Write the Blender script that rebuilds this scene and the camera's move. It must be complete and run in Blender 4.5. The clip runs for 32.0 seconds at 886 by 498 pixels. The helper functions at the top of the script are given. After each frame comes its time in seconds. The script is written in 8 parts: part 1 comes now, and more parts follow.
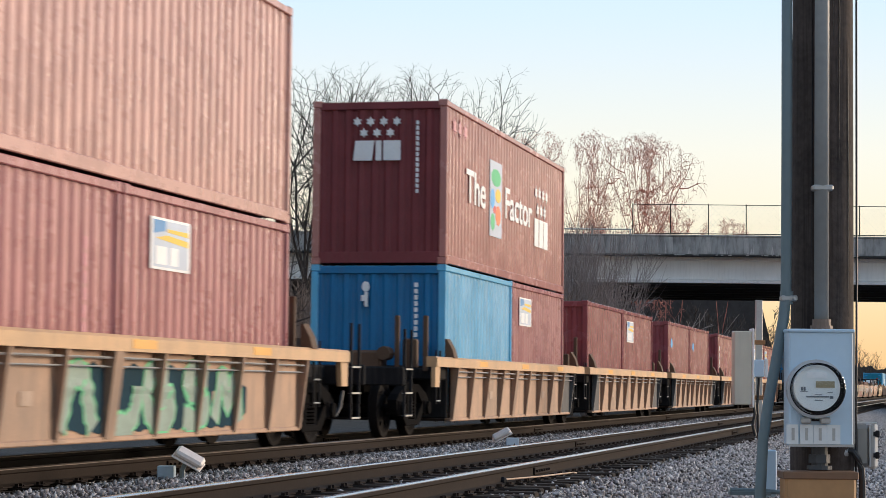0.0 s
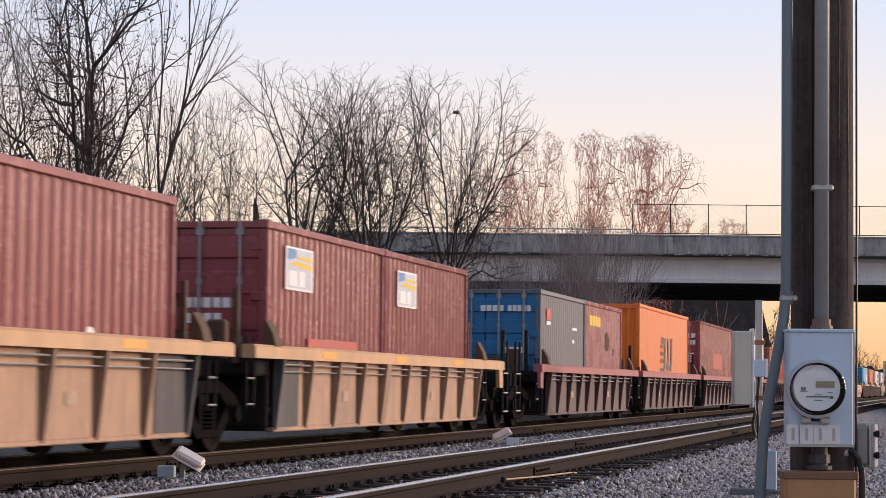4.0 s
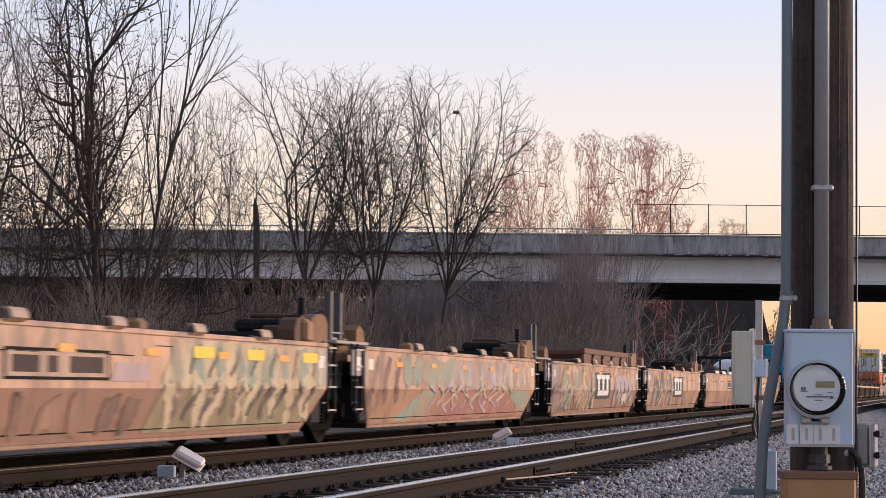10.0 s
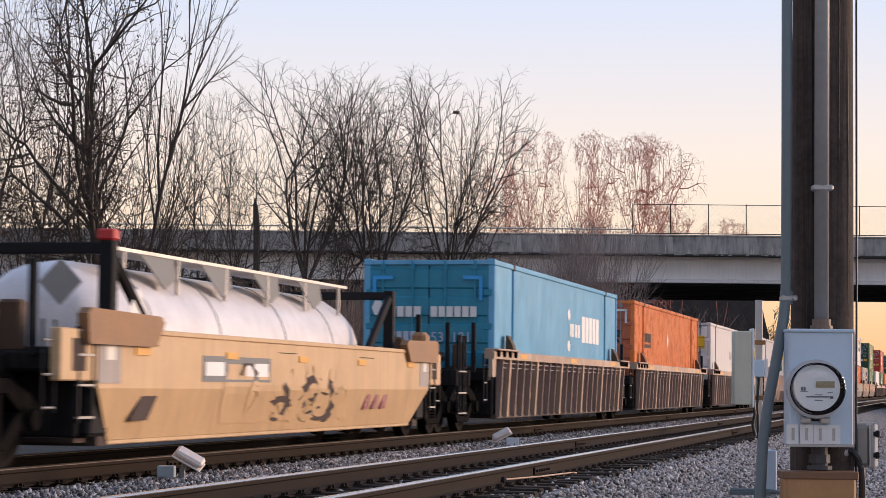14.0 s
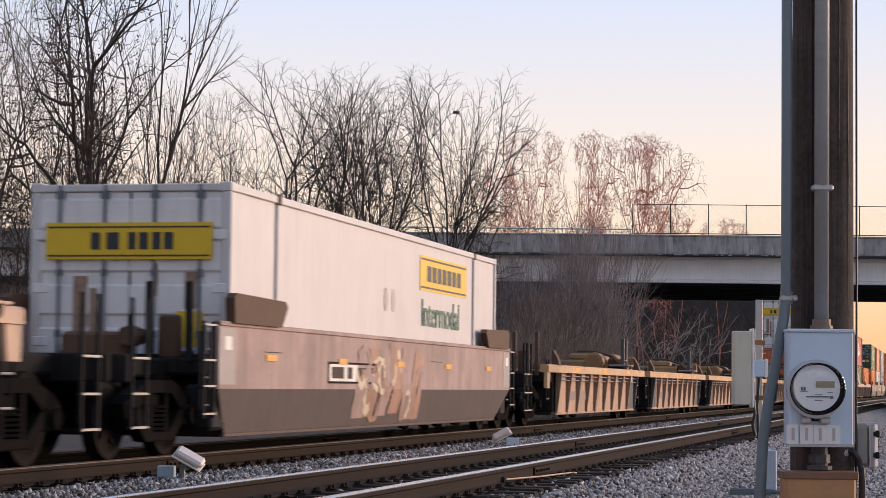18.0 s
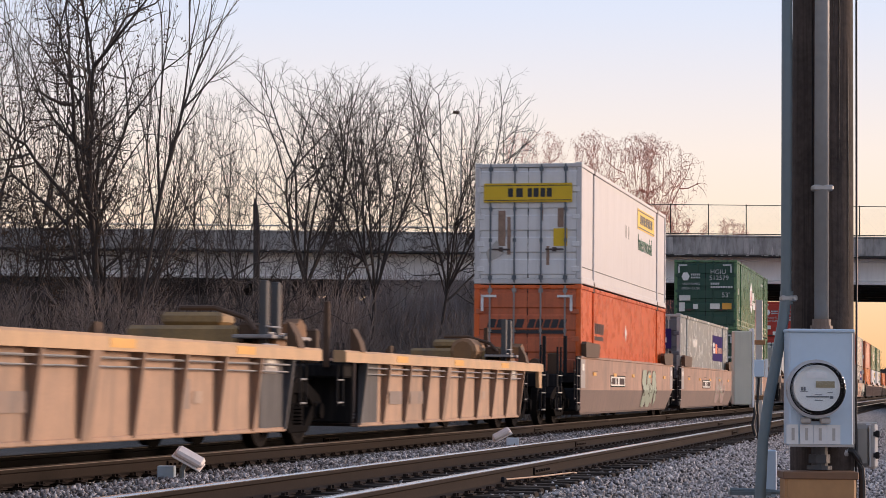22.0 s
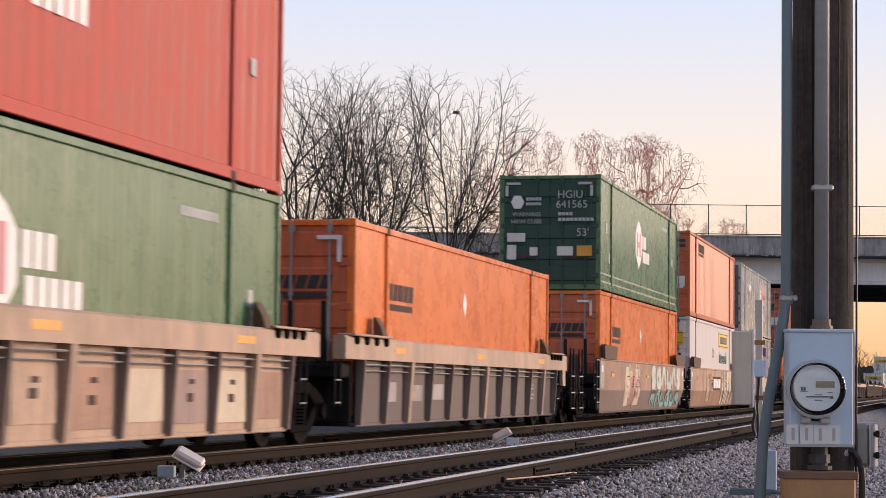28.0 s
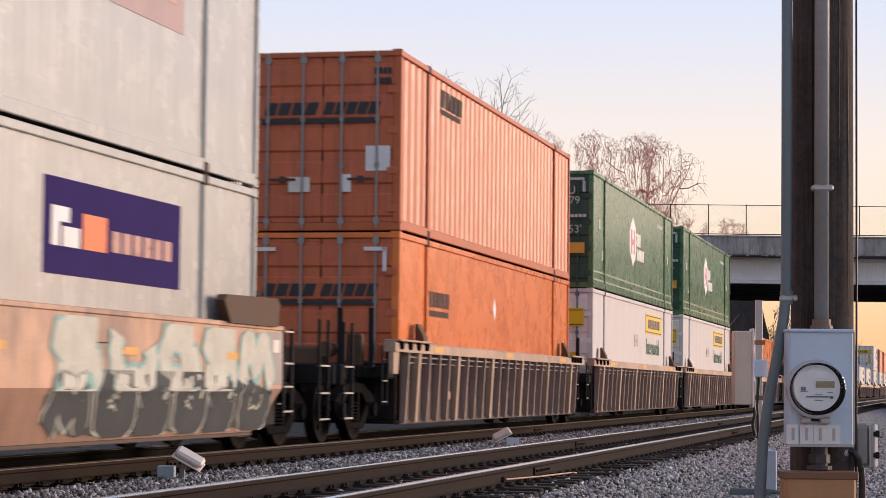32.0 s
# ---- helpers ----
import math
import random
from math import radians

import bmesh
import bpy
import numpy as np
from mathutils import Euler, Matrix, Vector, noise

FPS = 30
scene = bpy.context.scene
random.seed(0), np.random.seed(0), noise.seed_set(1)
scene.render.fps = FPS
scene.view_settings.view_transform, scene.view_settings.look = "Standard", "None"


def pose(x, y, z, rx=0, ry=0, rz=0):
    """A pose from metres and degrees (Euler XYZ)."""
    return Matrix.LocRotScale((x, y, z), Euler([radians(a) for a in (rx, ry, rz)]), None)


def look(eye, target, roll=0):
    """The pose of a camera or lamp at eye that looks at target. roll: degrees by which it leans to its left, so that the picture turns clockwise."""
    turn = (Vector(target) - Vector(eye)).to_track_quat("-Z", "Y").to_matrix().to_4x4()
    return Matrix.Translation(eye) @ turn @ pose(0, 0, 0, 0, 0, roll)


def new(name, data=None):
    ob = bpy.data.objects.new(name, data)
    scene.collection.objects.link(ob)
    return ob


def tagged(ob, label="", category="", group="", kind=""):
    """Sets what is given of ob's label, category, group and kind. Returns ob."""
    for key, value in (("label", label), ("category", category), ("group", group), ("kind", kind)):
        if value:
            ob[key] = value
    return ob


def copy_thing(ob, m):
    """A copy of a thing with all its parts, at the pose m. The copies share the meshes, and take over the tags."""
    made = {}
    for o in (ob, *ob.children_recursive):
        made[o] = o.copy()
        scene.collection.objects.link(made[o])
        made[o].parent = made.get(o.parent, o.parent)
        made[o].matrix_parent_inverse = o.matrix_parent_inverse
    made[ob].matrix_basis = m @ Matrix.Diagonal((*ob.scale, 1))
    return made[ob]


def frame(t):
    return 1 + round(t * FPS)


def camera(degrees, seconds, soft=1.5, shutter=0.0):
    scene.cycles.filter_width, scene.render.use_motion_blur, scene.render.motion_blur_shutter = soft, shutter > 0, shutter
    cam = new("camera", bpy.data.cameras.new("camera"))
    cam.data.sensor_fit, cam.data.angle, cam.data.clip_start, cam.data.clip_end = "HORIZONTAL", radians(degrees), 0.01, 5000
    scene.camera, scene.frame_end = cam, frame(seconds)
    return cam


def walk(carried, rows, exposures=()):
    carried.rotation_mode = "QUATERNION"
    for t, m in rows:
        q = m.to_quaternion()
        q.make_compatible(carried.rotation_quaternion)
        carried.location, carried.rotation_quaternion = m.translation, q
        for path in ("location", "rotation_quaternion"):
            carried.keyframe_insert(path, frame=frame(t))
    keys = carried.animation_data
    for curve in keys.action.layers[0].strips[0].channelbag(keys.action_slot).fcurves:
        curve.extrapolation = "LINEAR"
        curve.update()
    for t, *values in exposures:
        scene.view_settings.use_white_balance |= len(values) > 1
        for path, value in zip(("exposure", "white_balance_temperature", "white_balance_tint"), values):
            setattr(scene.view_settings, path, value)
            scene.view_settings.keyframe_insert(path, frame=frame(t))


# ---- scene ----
# The train's track runs along +y with its centre at x = 0; z = 0 is the top of the rails.
EYE = Vector((9.717, 0.0, 0.846))
YAW, PITCH, ROLL = radians(12.845), radians(3.556), 0.604
VIEW = Vector((-math.sin(YAW) * math.cos(PITCH), math.cos(YAW) * math.cos(PITCH), math.sin(PITCH)))
RIGHT = Vector((math.cos(YAW), math.sin(YAW), 0.0))
FLAT = Vector((-math.sin(YAW), math.cos(YAW), 0.0))
cam = camera(22.678, 32.0, soft=0.5, shutter=0.24)
STAND = look(EYE, EYE + VIEW * 50, ROLL)
walk(cam, [(0, STAND), (32, STAND)], exposures=[(0, 0.15, 6050, -5), (1.1, 0.12, 6130, -3), (2.0, 0.03, 6500, 9), (3, 0.03, 6500, 10), (32, 0.03, 6500, 10)])


def ahead(side, far, z=0.0):
    """A point so many metres right of and along the camera's level line of sight."""
    q = EYE + RIGHT * side + FLAT * far
    return Vector((q.x, q.y, z))


# ---- world and sun ----
# Dusk: the sun stands at the horizon ahead and to the right; the sky fades from peach to pale blue and darkens behind.
SUN_AZIMUTH, SUN_HEIGHT = 48.0, 2.0      # degrees clockwise from +y, and above the horizon
world = bpy.data.worlds.new("dusk_sky")
scene.world = world
world.use_nodes = True
wn, wl = world.node_tree.nodes, world.node_tree.links


def wnode(kind, *inputs, op=None):
    nd = wn.new(kind)
    if op:
        nd.operation = op
    for i, v in enumerate(inputs):
        if hasattr(v, "is_output"):
            wl.new(v, nd.inputs[i])
        elif v is not None:
            nd.inputs[i].default_value = v
    return nd


sky = wn.new("ShaderNodeTexSky")
sky.sky_type, sky.sun_disc = "NISHITA", False
sky.sun_elevation, sky.sun_rotation = radians(SUN_HEIGHT), radians(SUN_AZIMUTH)
sky.air_density, sky.dust_density, sky.ozone_density = 1.0, 1.0, 4.0
way = wnode("ShaderNodeTexCoord").outputs["Generated"]
up = wnode("ShaderNodeSeparateXYZ", way).outputs["Z"]
a, e = radians(SUN_AZIMUTH), radians(SUN_HEIGHT)
toward = Vector((math.sin(a) * math.cos(e), math.cos(a) * math.cos(e), math.sin(e)))
facing = wnode("ShaderNodeVectorMath", way, tuple(toward), op="DOT_PRODUCT").outputs["Value"]
height = wn.new("ShaderNodeValToRGB")
for p, c in ((0.0, (0.98, 0.50, 0.22)), (0.035, (1.0, 0.66, 0.38)), (0.065, (1.0, 0.79, 0.60)), (0.105, (0.97, 0.83, 0.74)), (0.17, (0.74, 0.78, 0.91)), (0.40, (0.46, 0.55, 0.78)), (1.0, (0.34, 0.43, 0.66))):
    k = height.color_ramp.elements.new(p) if p not in (0.0, 1.0) else height.color_ramp.elements[-int(p)]
    k.color = (*c, 1)
wl.new(up, height.inputs[0])
around = wn.new("ShaderNodeMapRange")
around.interpolation_type = "SMOOTHSTEP"
around.inputs["From Min"].default_value, around.inputs["From Max"].default_value = -0.75, 0.35
around.inputs["To Min"].default_value, around.inputs["To Max"].default_value = 0.7, 1.0
wl.new(facing, around.inputs["Value"])
glow = wnode("ShaderNodeMath", wnode("ShaderNodeMath", facing, 0.0, op="MAXIMUM").outputs[0], 14.0, op="POWER").outputs[0]
low = wnode("ShaderNodeMath", wnode("ShaderNodeMath", up, 0.0, op="MAXIMUM").outputs[0], -9.0, op="MULTIPLY").outputs[0]
low = wnode("ShaderNodeMath", 2.718, low, op="POWER").outputs[0]
glow = wnode("ShaderNodeMath", glow, low, op="MULTIPLY").outputs[0]
tint = wnode("ShaderNodeVectorMath", (2.6, 1.3, 0.6), op="SCALE")
wl.new(glow, tint.inputs["Scale"])
base = wnode("ShaderNodeVectorMath", height.outputs[0], op="SCALE")
wl.new(around.outputs[0], base.inputs["Scale"])
dim = wnode("ShaderNodeVectorMath", sky.outputs[0], op="SCALE")
dim.inputs["Scale"].default_value = 0.03
total = wnode("ShaderNodeVectorMath", wnode("ShaderNodeVectorMath", base.outputs[0], tint.outputs[0], op="ADD").outputs[0], dim.outputs[0], op="ADD")
wl.new(total.outputs[0], wn["Background"].inputs["Color"])
wn["Background"].inputs["Strength"].default_value = 1.0
sun = new("sun", bpy.data.lights.new("sun", "SUN"))
sun.data.energy, sun.data.angle, sun.data.color = 3.1, radians(20), (1.0, 0.72, 0.55)
sun.matrix_world = look((toward + Vector((0, 0, 0.14))) * 60, (0, 0, 0))


# ---- materials ----
def mat(name, color, rough=0.6, metal=0.0, vary=0.18, scale=1.5, streak=0.0, dirt=(0.12, 0.1, 0.085), bump=0.1, fine=40.0, random=0.0, spec=0.5, coat=0.0, blot=0.0, grain=(5, 5, 0.35), wave=0.0):
    """Paint, stone or metal with stains at two sizes, vertical streaks and fine relief."""
    m = bpy.data.materials.new(name)
    m.use_nodes = True
    n, l = m.node_tree.nodes, m.node_tree.links
    b = n["Principled BSDF"]
    b.inputs["Roughness"].default_value, b.inputs["Metallic"].default_value = rough, metal
    b.inputs["Specular IOR Level"].default_value = spec
    b.inputs["Coat Weight"].default_value, b.inputs["Coat Roughness"].default_value = coat, 0.22
    tc = n.new("ShaderNodeTexCoord")
    big = n.new("ShaderNodeTexNoise")
    big.inputs["Scale"].default_value, big.inputs["Detail"].default_value, big.inputs["Roughness"].default_value = scale, 5, 0.65
    l.new(tc.outputs["Object"], big.inputs["Vector"])
    small = n.new("ShaderNodeTexNoise")
    small.inputs["Scale"].default_value, small.inputs["Detail"].default_value = fine, 3
    l.new(tc.outputs["Object"], small.inputs["Vector"])
    add = n.new("ShaderNodeMath")
    add.operation = "ADD"
    weak = n.new("ShaderNodeMath")
    weak.operation = "MULTIPLY_ADD"
    weak.inputs[1].default_value, weak.inputs[2].default_value = 0.45, 0.275
    l.new(small.outputs["Fac"], weak.inputs[0])
    l.new(big.outputs["Fac"], add.inputs[0])
    l.new(weak.outputs[0], add.inputs[1])
    rng = n.new("ShaderNodeMapRange")
    rng.inputs["From Min"].default_value, rng.inputs["From Max"].default_value = 0.7, 1.3
    rng.inputs["To Min"].default_value, rng.inputs["To Max"].default_value = 1 - vary, 1 + vary
    l.new(add.outputs[0], rng.inputs["Value"])
    tone = n.new("ShaderNodeMix")
    tone.data_type, tone.blend_type = "RGBA", "MULTIPLY"
    tone.inputs["Factor"].default_value = 1.0
    tone.inputs["A"].default_value = (*color, 1)
    out = rng.outputs["Result"]
    if random:
        info = n.new("ShaderNodeObjectInfo")
        r2 = n.new("ShaderNodeMapRange")
        r2.inputs["To Min"].default_value, r2.inputs["To Max"].default_value = 1 - random, 1 + random
        l.new(info.outputs["Random"], r2.inputs["Value"])
        mu = n.new("ShaderNodeMath")
        mu.operation = "MULTIPLY"
        l.new(out, mu.inputs[0])
        l.new(r2.outputs["Result"], mu.inputs[1])
        out = mu.outputs[0]
    l.new(out, tone.inputs["B"])
    col = tone.outputs["Result"]
    if streak:
        mp = n.new("ShaderNodeMapping")
        mp.inputs["Scale"].default_value = grain
        l.new(tc.outputs["Object"], mp.inputs["Vector"])
        st = n.new("ShaderNodeTexNoise")
        st.inputs["Scale"].default_value, st.inputs["Detail"].default_value, st.inputs["Roughness"].default_value = 1.6, 6, 0.7
        l.new(mp.outputs[0], st.inputs["Vector"])
        ramp = n.new("ShaderNodeMapRange")
        ramp.inputs["From Min"].default_value, ramp.inputs["From Max"].default_value = 0.48, 0.78
        ramp.inputs["To Max"].default_value = streak
        l.new(st.outputs["Fac"], ramp.inputs["Value"])
        dm = n.new("ShaderNodeMix")
        dm.data_type = "RGBA"
        l.new(ramp.outputs["Result"], dm.inputs["Factor"])
        l.new(col, dm.inputs["A"])
        dm.inputs["B"].default_value = (*dirt, 1)
        col = dm.outputs["Result"]
    if blot:
        mp = n.new("ShaderNodeMapping")
        mp.inputs["Scale"].default_value = (1, 0.9, 0.45)
        l.new(tc.outputs["Object"], mp.inputs["Vector"])
        bn = n.new("ShaderNodeTexNoise")
        bn.inputs["Scale"].default_value, bn.inputs["Detail"].default_value, bn.inputs["Roughness"].default_value = 1.1, 5, 0.6
        l.new(mp.outputs[0], bn.inputs["Vector"])
        ramp = n.new("ShaderNodeMapRange")
        ramp.inputs["From Min"].default_value, ramp.inputs["From Max"].default_value = 0.5, 0.68
        ramp.inputs["To Max"].default_value = blot
        l.new(bn.outputs["Fac"], ramp.inputs["Value"])
        dm = n.new("ShaderNodeMix")
        dm.data_type = "RGBA"
        l.new(ramp.outputs["Result"], dm.inputs["Factor"])
        l.new(col, dm.inputs["A"])
        dm.inputs["B"].default_value = (*dirt, 1)
        col = dm.outputs["Result"]
    l.new(col, b.inputs["Base Color"])
    rr = n.new("ShaderNodeMapRange")
    rr.inputs["To Min"].default_value, rr.inputs["To Max"].default_value = max(0.03, rough - 0.12), min(1, rough + 0.12)
    l.new(big.outputs["Fac"], rr.inputs["Value"])
    l.new(rr.outputs["Result"], b.inputs["Roughness"])
    if bump:
        bp = n.new("ShaderNodeBump")
        bp.inputs["Strength"].default_value, bp.inputs["Distance"].default_value = bump, 0.01
        l.new(add.outputs[0], bp.inputs["Height"])
        l.new(bp.outputs[0], b.inputs["Normal"])
        if wave:
            # sheet metal buckled in upright waves
            mp = n.new("ShaderNodeMapping")
            mp.inputs["Scale"].default_value = (0.5, 0.7, 0.22)
            l.new(tc.outputs["Object"], mp.inputs["Vector"])
            wv = n.new("ShaderNodeTexNoise")
            wv.inputs["Scale"].default_value, wv.inputs["Detail"].default_value = 1.5, 3
            l.new(mp.outputs[0], wv.inputs["Vector"])
            b2 = n.new("ShaderNodeBump")
            b2.inputs["Strength"].default_value, b2.inputs["Distance"].default_value = 1.0, wave
            l.new(wv.outputs["Fac"], b2.inputs["Height"])
            l.new(bp.outputs[0], b2.inputs["Normal"])
            l.new(b2.outputs[0], b.inputs["Normal"])
    return m


MAROON = mat("maroon_container_paint", (0.28, 0.07, 0.078), 0.26, streak=0.3, vary=0.15, bump=0.04)
# Maroons made paler to hold strong side light and sheen.
PALEMAROON = mat("pale_maroon_paint", (0.42, 0.165, 0.165), 0.28, streak=0.3, dirt=(0.2, 0.09, 0.08), bump=0.04)
PINKISH = mat("pinkish_maroon_paint", (0.56, 0.30, 0.25), 0.28, streak=0.3, dirt=(0.3, 0.15, 0.12), bump=0.04)
# One red paint: ZIMEND takes in the end's shade, ZIMRED the side's sheen.
ZIMEND = mat("shaded_red_brown_end_paint", (0.2, 0.045, 0.05), 0.45, streak=0.2, bump=0.03, spec=0.25)
ZIMRED = mat("sheen_salmon_side_paint", (0.44, 0.175, 0.15), 0.26, streak=0.2, bump=0.03, spec=0.6)
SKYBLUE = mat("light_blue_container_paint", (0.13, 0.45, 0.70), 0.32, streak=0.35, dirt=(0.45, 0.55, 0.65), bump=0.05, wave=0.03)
# The doors' shade is put into this darker copy of the blue.
TEALDOOR = mat("shaded_teal_door_paint", (0.025, 0.27, 0.40), 0.45, streak=0.3, dirt=(0.05, 0.16, 0.2), vary=0.15)
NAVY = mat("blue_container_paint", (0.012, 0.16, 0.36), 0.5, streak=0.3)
GREY = mat("slate_grey_container_paint", (0.13, 0.15, 0.17), 0.55, streak=0.3)
ORANGE = mat("bright_orange_container_paint", (0.85, 0.21, 0.025), 0.45, streak=0.12, vary=0.1)
RUST = mat("orange_brown_container_paint", (0.48, 0.14, 0.06), 0.55, streak=0.3)
RED = mat("red_container_paint", (0.50, 0.05, 0.04), 0.5, streak=0.25)
CREAM = mat("cream_white_container_paint", (0.80, 0.78, 0.71), 0.5, streak=0.15, dirt=(0.3, 0.26, 0.2))
WHITE = mat("white_container_paint", (0.66, 0.635, 0.62), 0.45, streak=0.25, dirt=(0.35, 0.3, 0.25), vary=0.06)
SNOW = mat("orange_smooth_panel_paint", (0.86, 0.225, 0.05), 0.28, streak=0.14, vary=0.14, spec=0.4, wave=0.03, coat=0.2, bump=0.04, blot=0.18, dirt=(0.35, 0.09, 0.04))
SNOWRIB = mat("orange_ribbed_panel_paint", (0.56, 0.15, 0.06), 0.42, streak=0.3, vary=0.12, spec=0.3, bump=0.06)
SILVER = mat("silver_grey_panel_paint", (0.50, 0.515, 0.485), 0.26, 0.0, spec=0.5, wave=0.025, coat=0.3, bump=0.04, streak=0.3, dirt=(0.2, 0.18, 0.16), vary=0.08)
# GREEN carries the side's sheen and DOORGREEN the doors' shade of one paint.
GREEN = mat("sheen_green_panel_paint", (0.065, 0.175, 0.08), 0.28, streak=0.45, dirt=(0.2, 0.26, 0.12), vary=0.16, spec=0.5, bump=0.04, wave=0.025, coat=0.15)
DOORGREEN = mat("shaded_green_door_paint", (0.02, 0.075, 0.05), 0.5, streak=0.25, vary=0.15)
HUBRED = mat("red_panel_paint", (0.52, 0.065, 0.045), 0.5, streak=0.25, spec=0.2, bump=0.05)
# Lighter than WHITE: light missing on the doors is put into the paint.
DOORWHITE = mat("brightened_white_door_paint", (0.82, 0.80, 0.78), 0.5, streak=0.25, dirt=(0.4, 0.36, 0.32), vary=0.08)
SILLTAN = mat("tan_yellow_sill_paint", (0.60, 0.36, 0.175), 0.55, streak=0.4, dirt=(0.3, 0.2, 0.12), vary=0.25, blot=0.25)
TANKWHITE = mat("white_tank_jacket", (0.80, 0.77, 0.77), 0.35, streak=0.25, dirt=(0.35, 0.3, 0.27))
DARKFRAME = mat("black_frame_paint", (0.018, 0.018, 0.02), 0.7, spec=0.12)
TAN = mat("tan_yellow_car_paint", (0.45, 0.268, 0.165), 0.6, streak=0.6, dirt=(0.13, 0.1, 0.08), vary=0.25, random=0.05, blot=0.5)
TANSMOOTH = mat("weathered_tan_car_paint", (0.62, 0.37, 0.24), 0.42, spec=0.4, streak=0.75, dirt=(0.16, 0.125, 0.11), vary=0.4, scale=0.9, blot=0.75)
SHADETAN = mat("shaded_sooty_brown_panel", (0.36, 0.205, 0.135), 0.55, spec=0.3, streak=0.6, dirt=(0.14, 0.1, 0.085), vary=0.35, scale=0.9, blot=0.5)
SMEARTAN = mat("smoke_smeared_tan_paint", (0.62, 0.37, 0.24), 0.5, spec=0.35, grain=(1.1, 1.1, 0.4), streak=2.2, dirt=(0.24, 0.16, 0.13), vary=0.3, scale=0.9, blot=0.3)
# Smeared like SMEARTAN, but darker for the shade of the fold.
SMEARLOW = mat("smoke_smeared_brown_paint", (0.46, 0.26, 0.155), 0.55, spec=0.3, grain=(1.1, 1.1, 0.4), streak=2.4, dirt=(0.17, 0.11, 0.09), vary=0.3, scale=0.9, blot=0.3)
THROUGH = (0.50, 0.31, 0.21)      # the car's own paint, showing through worn spray
RUSTSPRAY = mat("dull_red_brown_spray", (0.40, 0.19, 0.155), 0.65, spec=0.2, vary=0.4, scale=2, streak=0.5, blot=0.6, dirt=THROUGH)
GRIMESPRAY = mat("smoky_brown_spray", (0.20, 0.13, 0.105), 0.65, spec=0.2, vary=0.4, scale=2, streak=0.6, blot=0.8, dirt=THROUGH)
SMOKESPRAY = mat("smoky_grey_spray", (0.13, 0.115, 0.105), 0.65, spec=0.2, vary=0.4, scale=2, streak=0.6, blot=0.8, dirt=THROUGH)
HAZESPRAY = mat("brown_grey_hazy_spray", (0.43, 0.33, 0.28), 0.65, spec=0.2, vary=0.4, scale=2, streak=0.6, blot=0.8, dirt=THROUGH)
SOOTLIME = mat("grey_lime_spray", (0.30, 0.25, 0.15), 0.65, spec=0.2, vary=0.4, scale=2, streak=0.5, blot=0.7, dirt=(0.5, 0.36, 0.2))
SAGESPRAY = mat("worn_grey_green_spray", (0.30, 0.37, 0.29), 0.65, spec=0.2, vary=0.4, scale=2, streak=0.6, blot=0.7, dirt=THROUGH)
PALEHAZE = mat("pale_blue_grey_spray", (0.46, 0.43, 0.46), 0.65, spec=0.2, vary=0.3, scale=2, streak=0.5, blot=0.7, dirt=THROUGH)
LIMEHAZE = mat("worn_pale_lime_spray", (0.60, 0.50, 0.33), 0.65, spec=0.2, vary=0.3, scale=2, streak=0.6, blot=0.7, dirt=THROUGH)
BRIGHTYEL = mat("bright_yellow_patch", (0.88, 0.62, 0.01), 0.5, bump=0.0, vary=0.08)
YELLOW = mat("yellow_car_paint", (0.63, 0.41, 0.21), 0.42, streak=0.35, dirt=(0.2, 0.15, 0.1), vary=0.15)
OXIDE = mat("oxide_brown_car_paint", (0.34, 0.235, 0.195), 0.65, streak=0.5, vary=0.22, random=0.05)
REDSILL = mat("faded_red_sill_paint", (0.36, 0.105, 0.11), 0.6, streak=0.45, vary=0.25)
GRIMY = mat("grimy_grey_brown_paint", (0.10, 0.075, 0.068), 0.85, spec=0.1, streak=0.5, vary=0.25, random=0.06)
GREYTAN = mat("grey_tan_car_paint", (0.51, 0.35, 0.245), 0.62, streak=0.5, vary=0.28, blot=0.4, dirt=(0.2, 0.14, 0.11))
REDWALL = mat("dusty_grey_car_paint", (0.10, 0.067, 0.067), 0.68, streak=0.5, vary=0.22)
REDRIB = mat("dull_red_brown_rib_paint", (0.10, 0.042, 0.043), 0.65, streak=0.5, vary=0.22)
GREYPLATE = mat("bare_grey_plate", (0.36, 0.32, 0.30), 0.55, streak=0.5, vary=0.2)
DARKWALL = mat("black_brown_wall_paint", (0.12, 0.085, 0.07), 0.75, spec=0.25, streak=0.4, vary=0.25)
TANGREY = mat("greyed_tan_car_paint", (0.41, 0.245, 0.175), 0.6, streak=0.55, dirt=(0.17, 0.13, 0.11), vary=0.4, scale=0.9, blot=0.55, spec=0.25)
M_DULLGRN = mat("dull_green_spray", (0.30, 0.36, 0.27), 0.6, bump=0.0, vary=0.25)
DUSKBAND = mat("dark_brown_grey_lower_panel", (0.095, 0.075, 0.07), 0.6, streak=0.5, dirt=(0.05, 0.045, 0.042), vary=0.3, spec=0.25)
SOOTSHADE = mat("shaded_sooty_lower_panel", (0.19, 0.125, 0.103), 0.6, streak=0.7, dirt=(0.08, 0.065, 0.06), vary=0.3, scale=0.9)
SOOTRIB = mat("sooty_brown_rib_paint", (0.25, 0.185, 0.155), 0.68, streak=0.5, vary=0.25, spec=0.25)
# Shade between the ribs is put into this wall colour, besides soot.
GREYRIB = mat("shaded_sooty_grey_paint", (0.108, 0.08, 0.074), 0.68, streak=0.5, vary=0.22)
BROWNGREY = mat("brown_grey_car_paint", (0.40, 0.285, 0.255), 0.6, spec=0.25, streak=0.5, vary=0.25, blot=0.4)
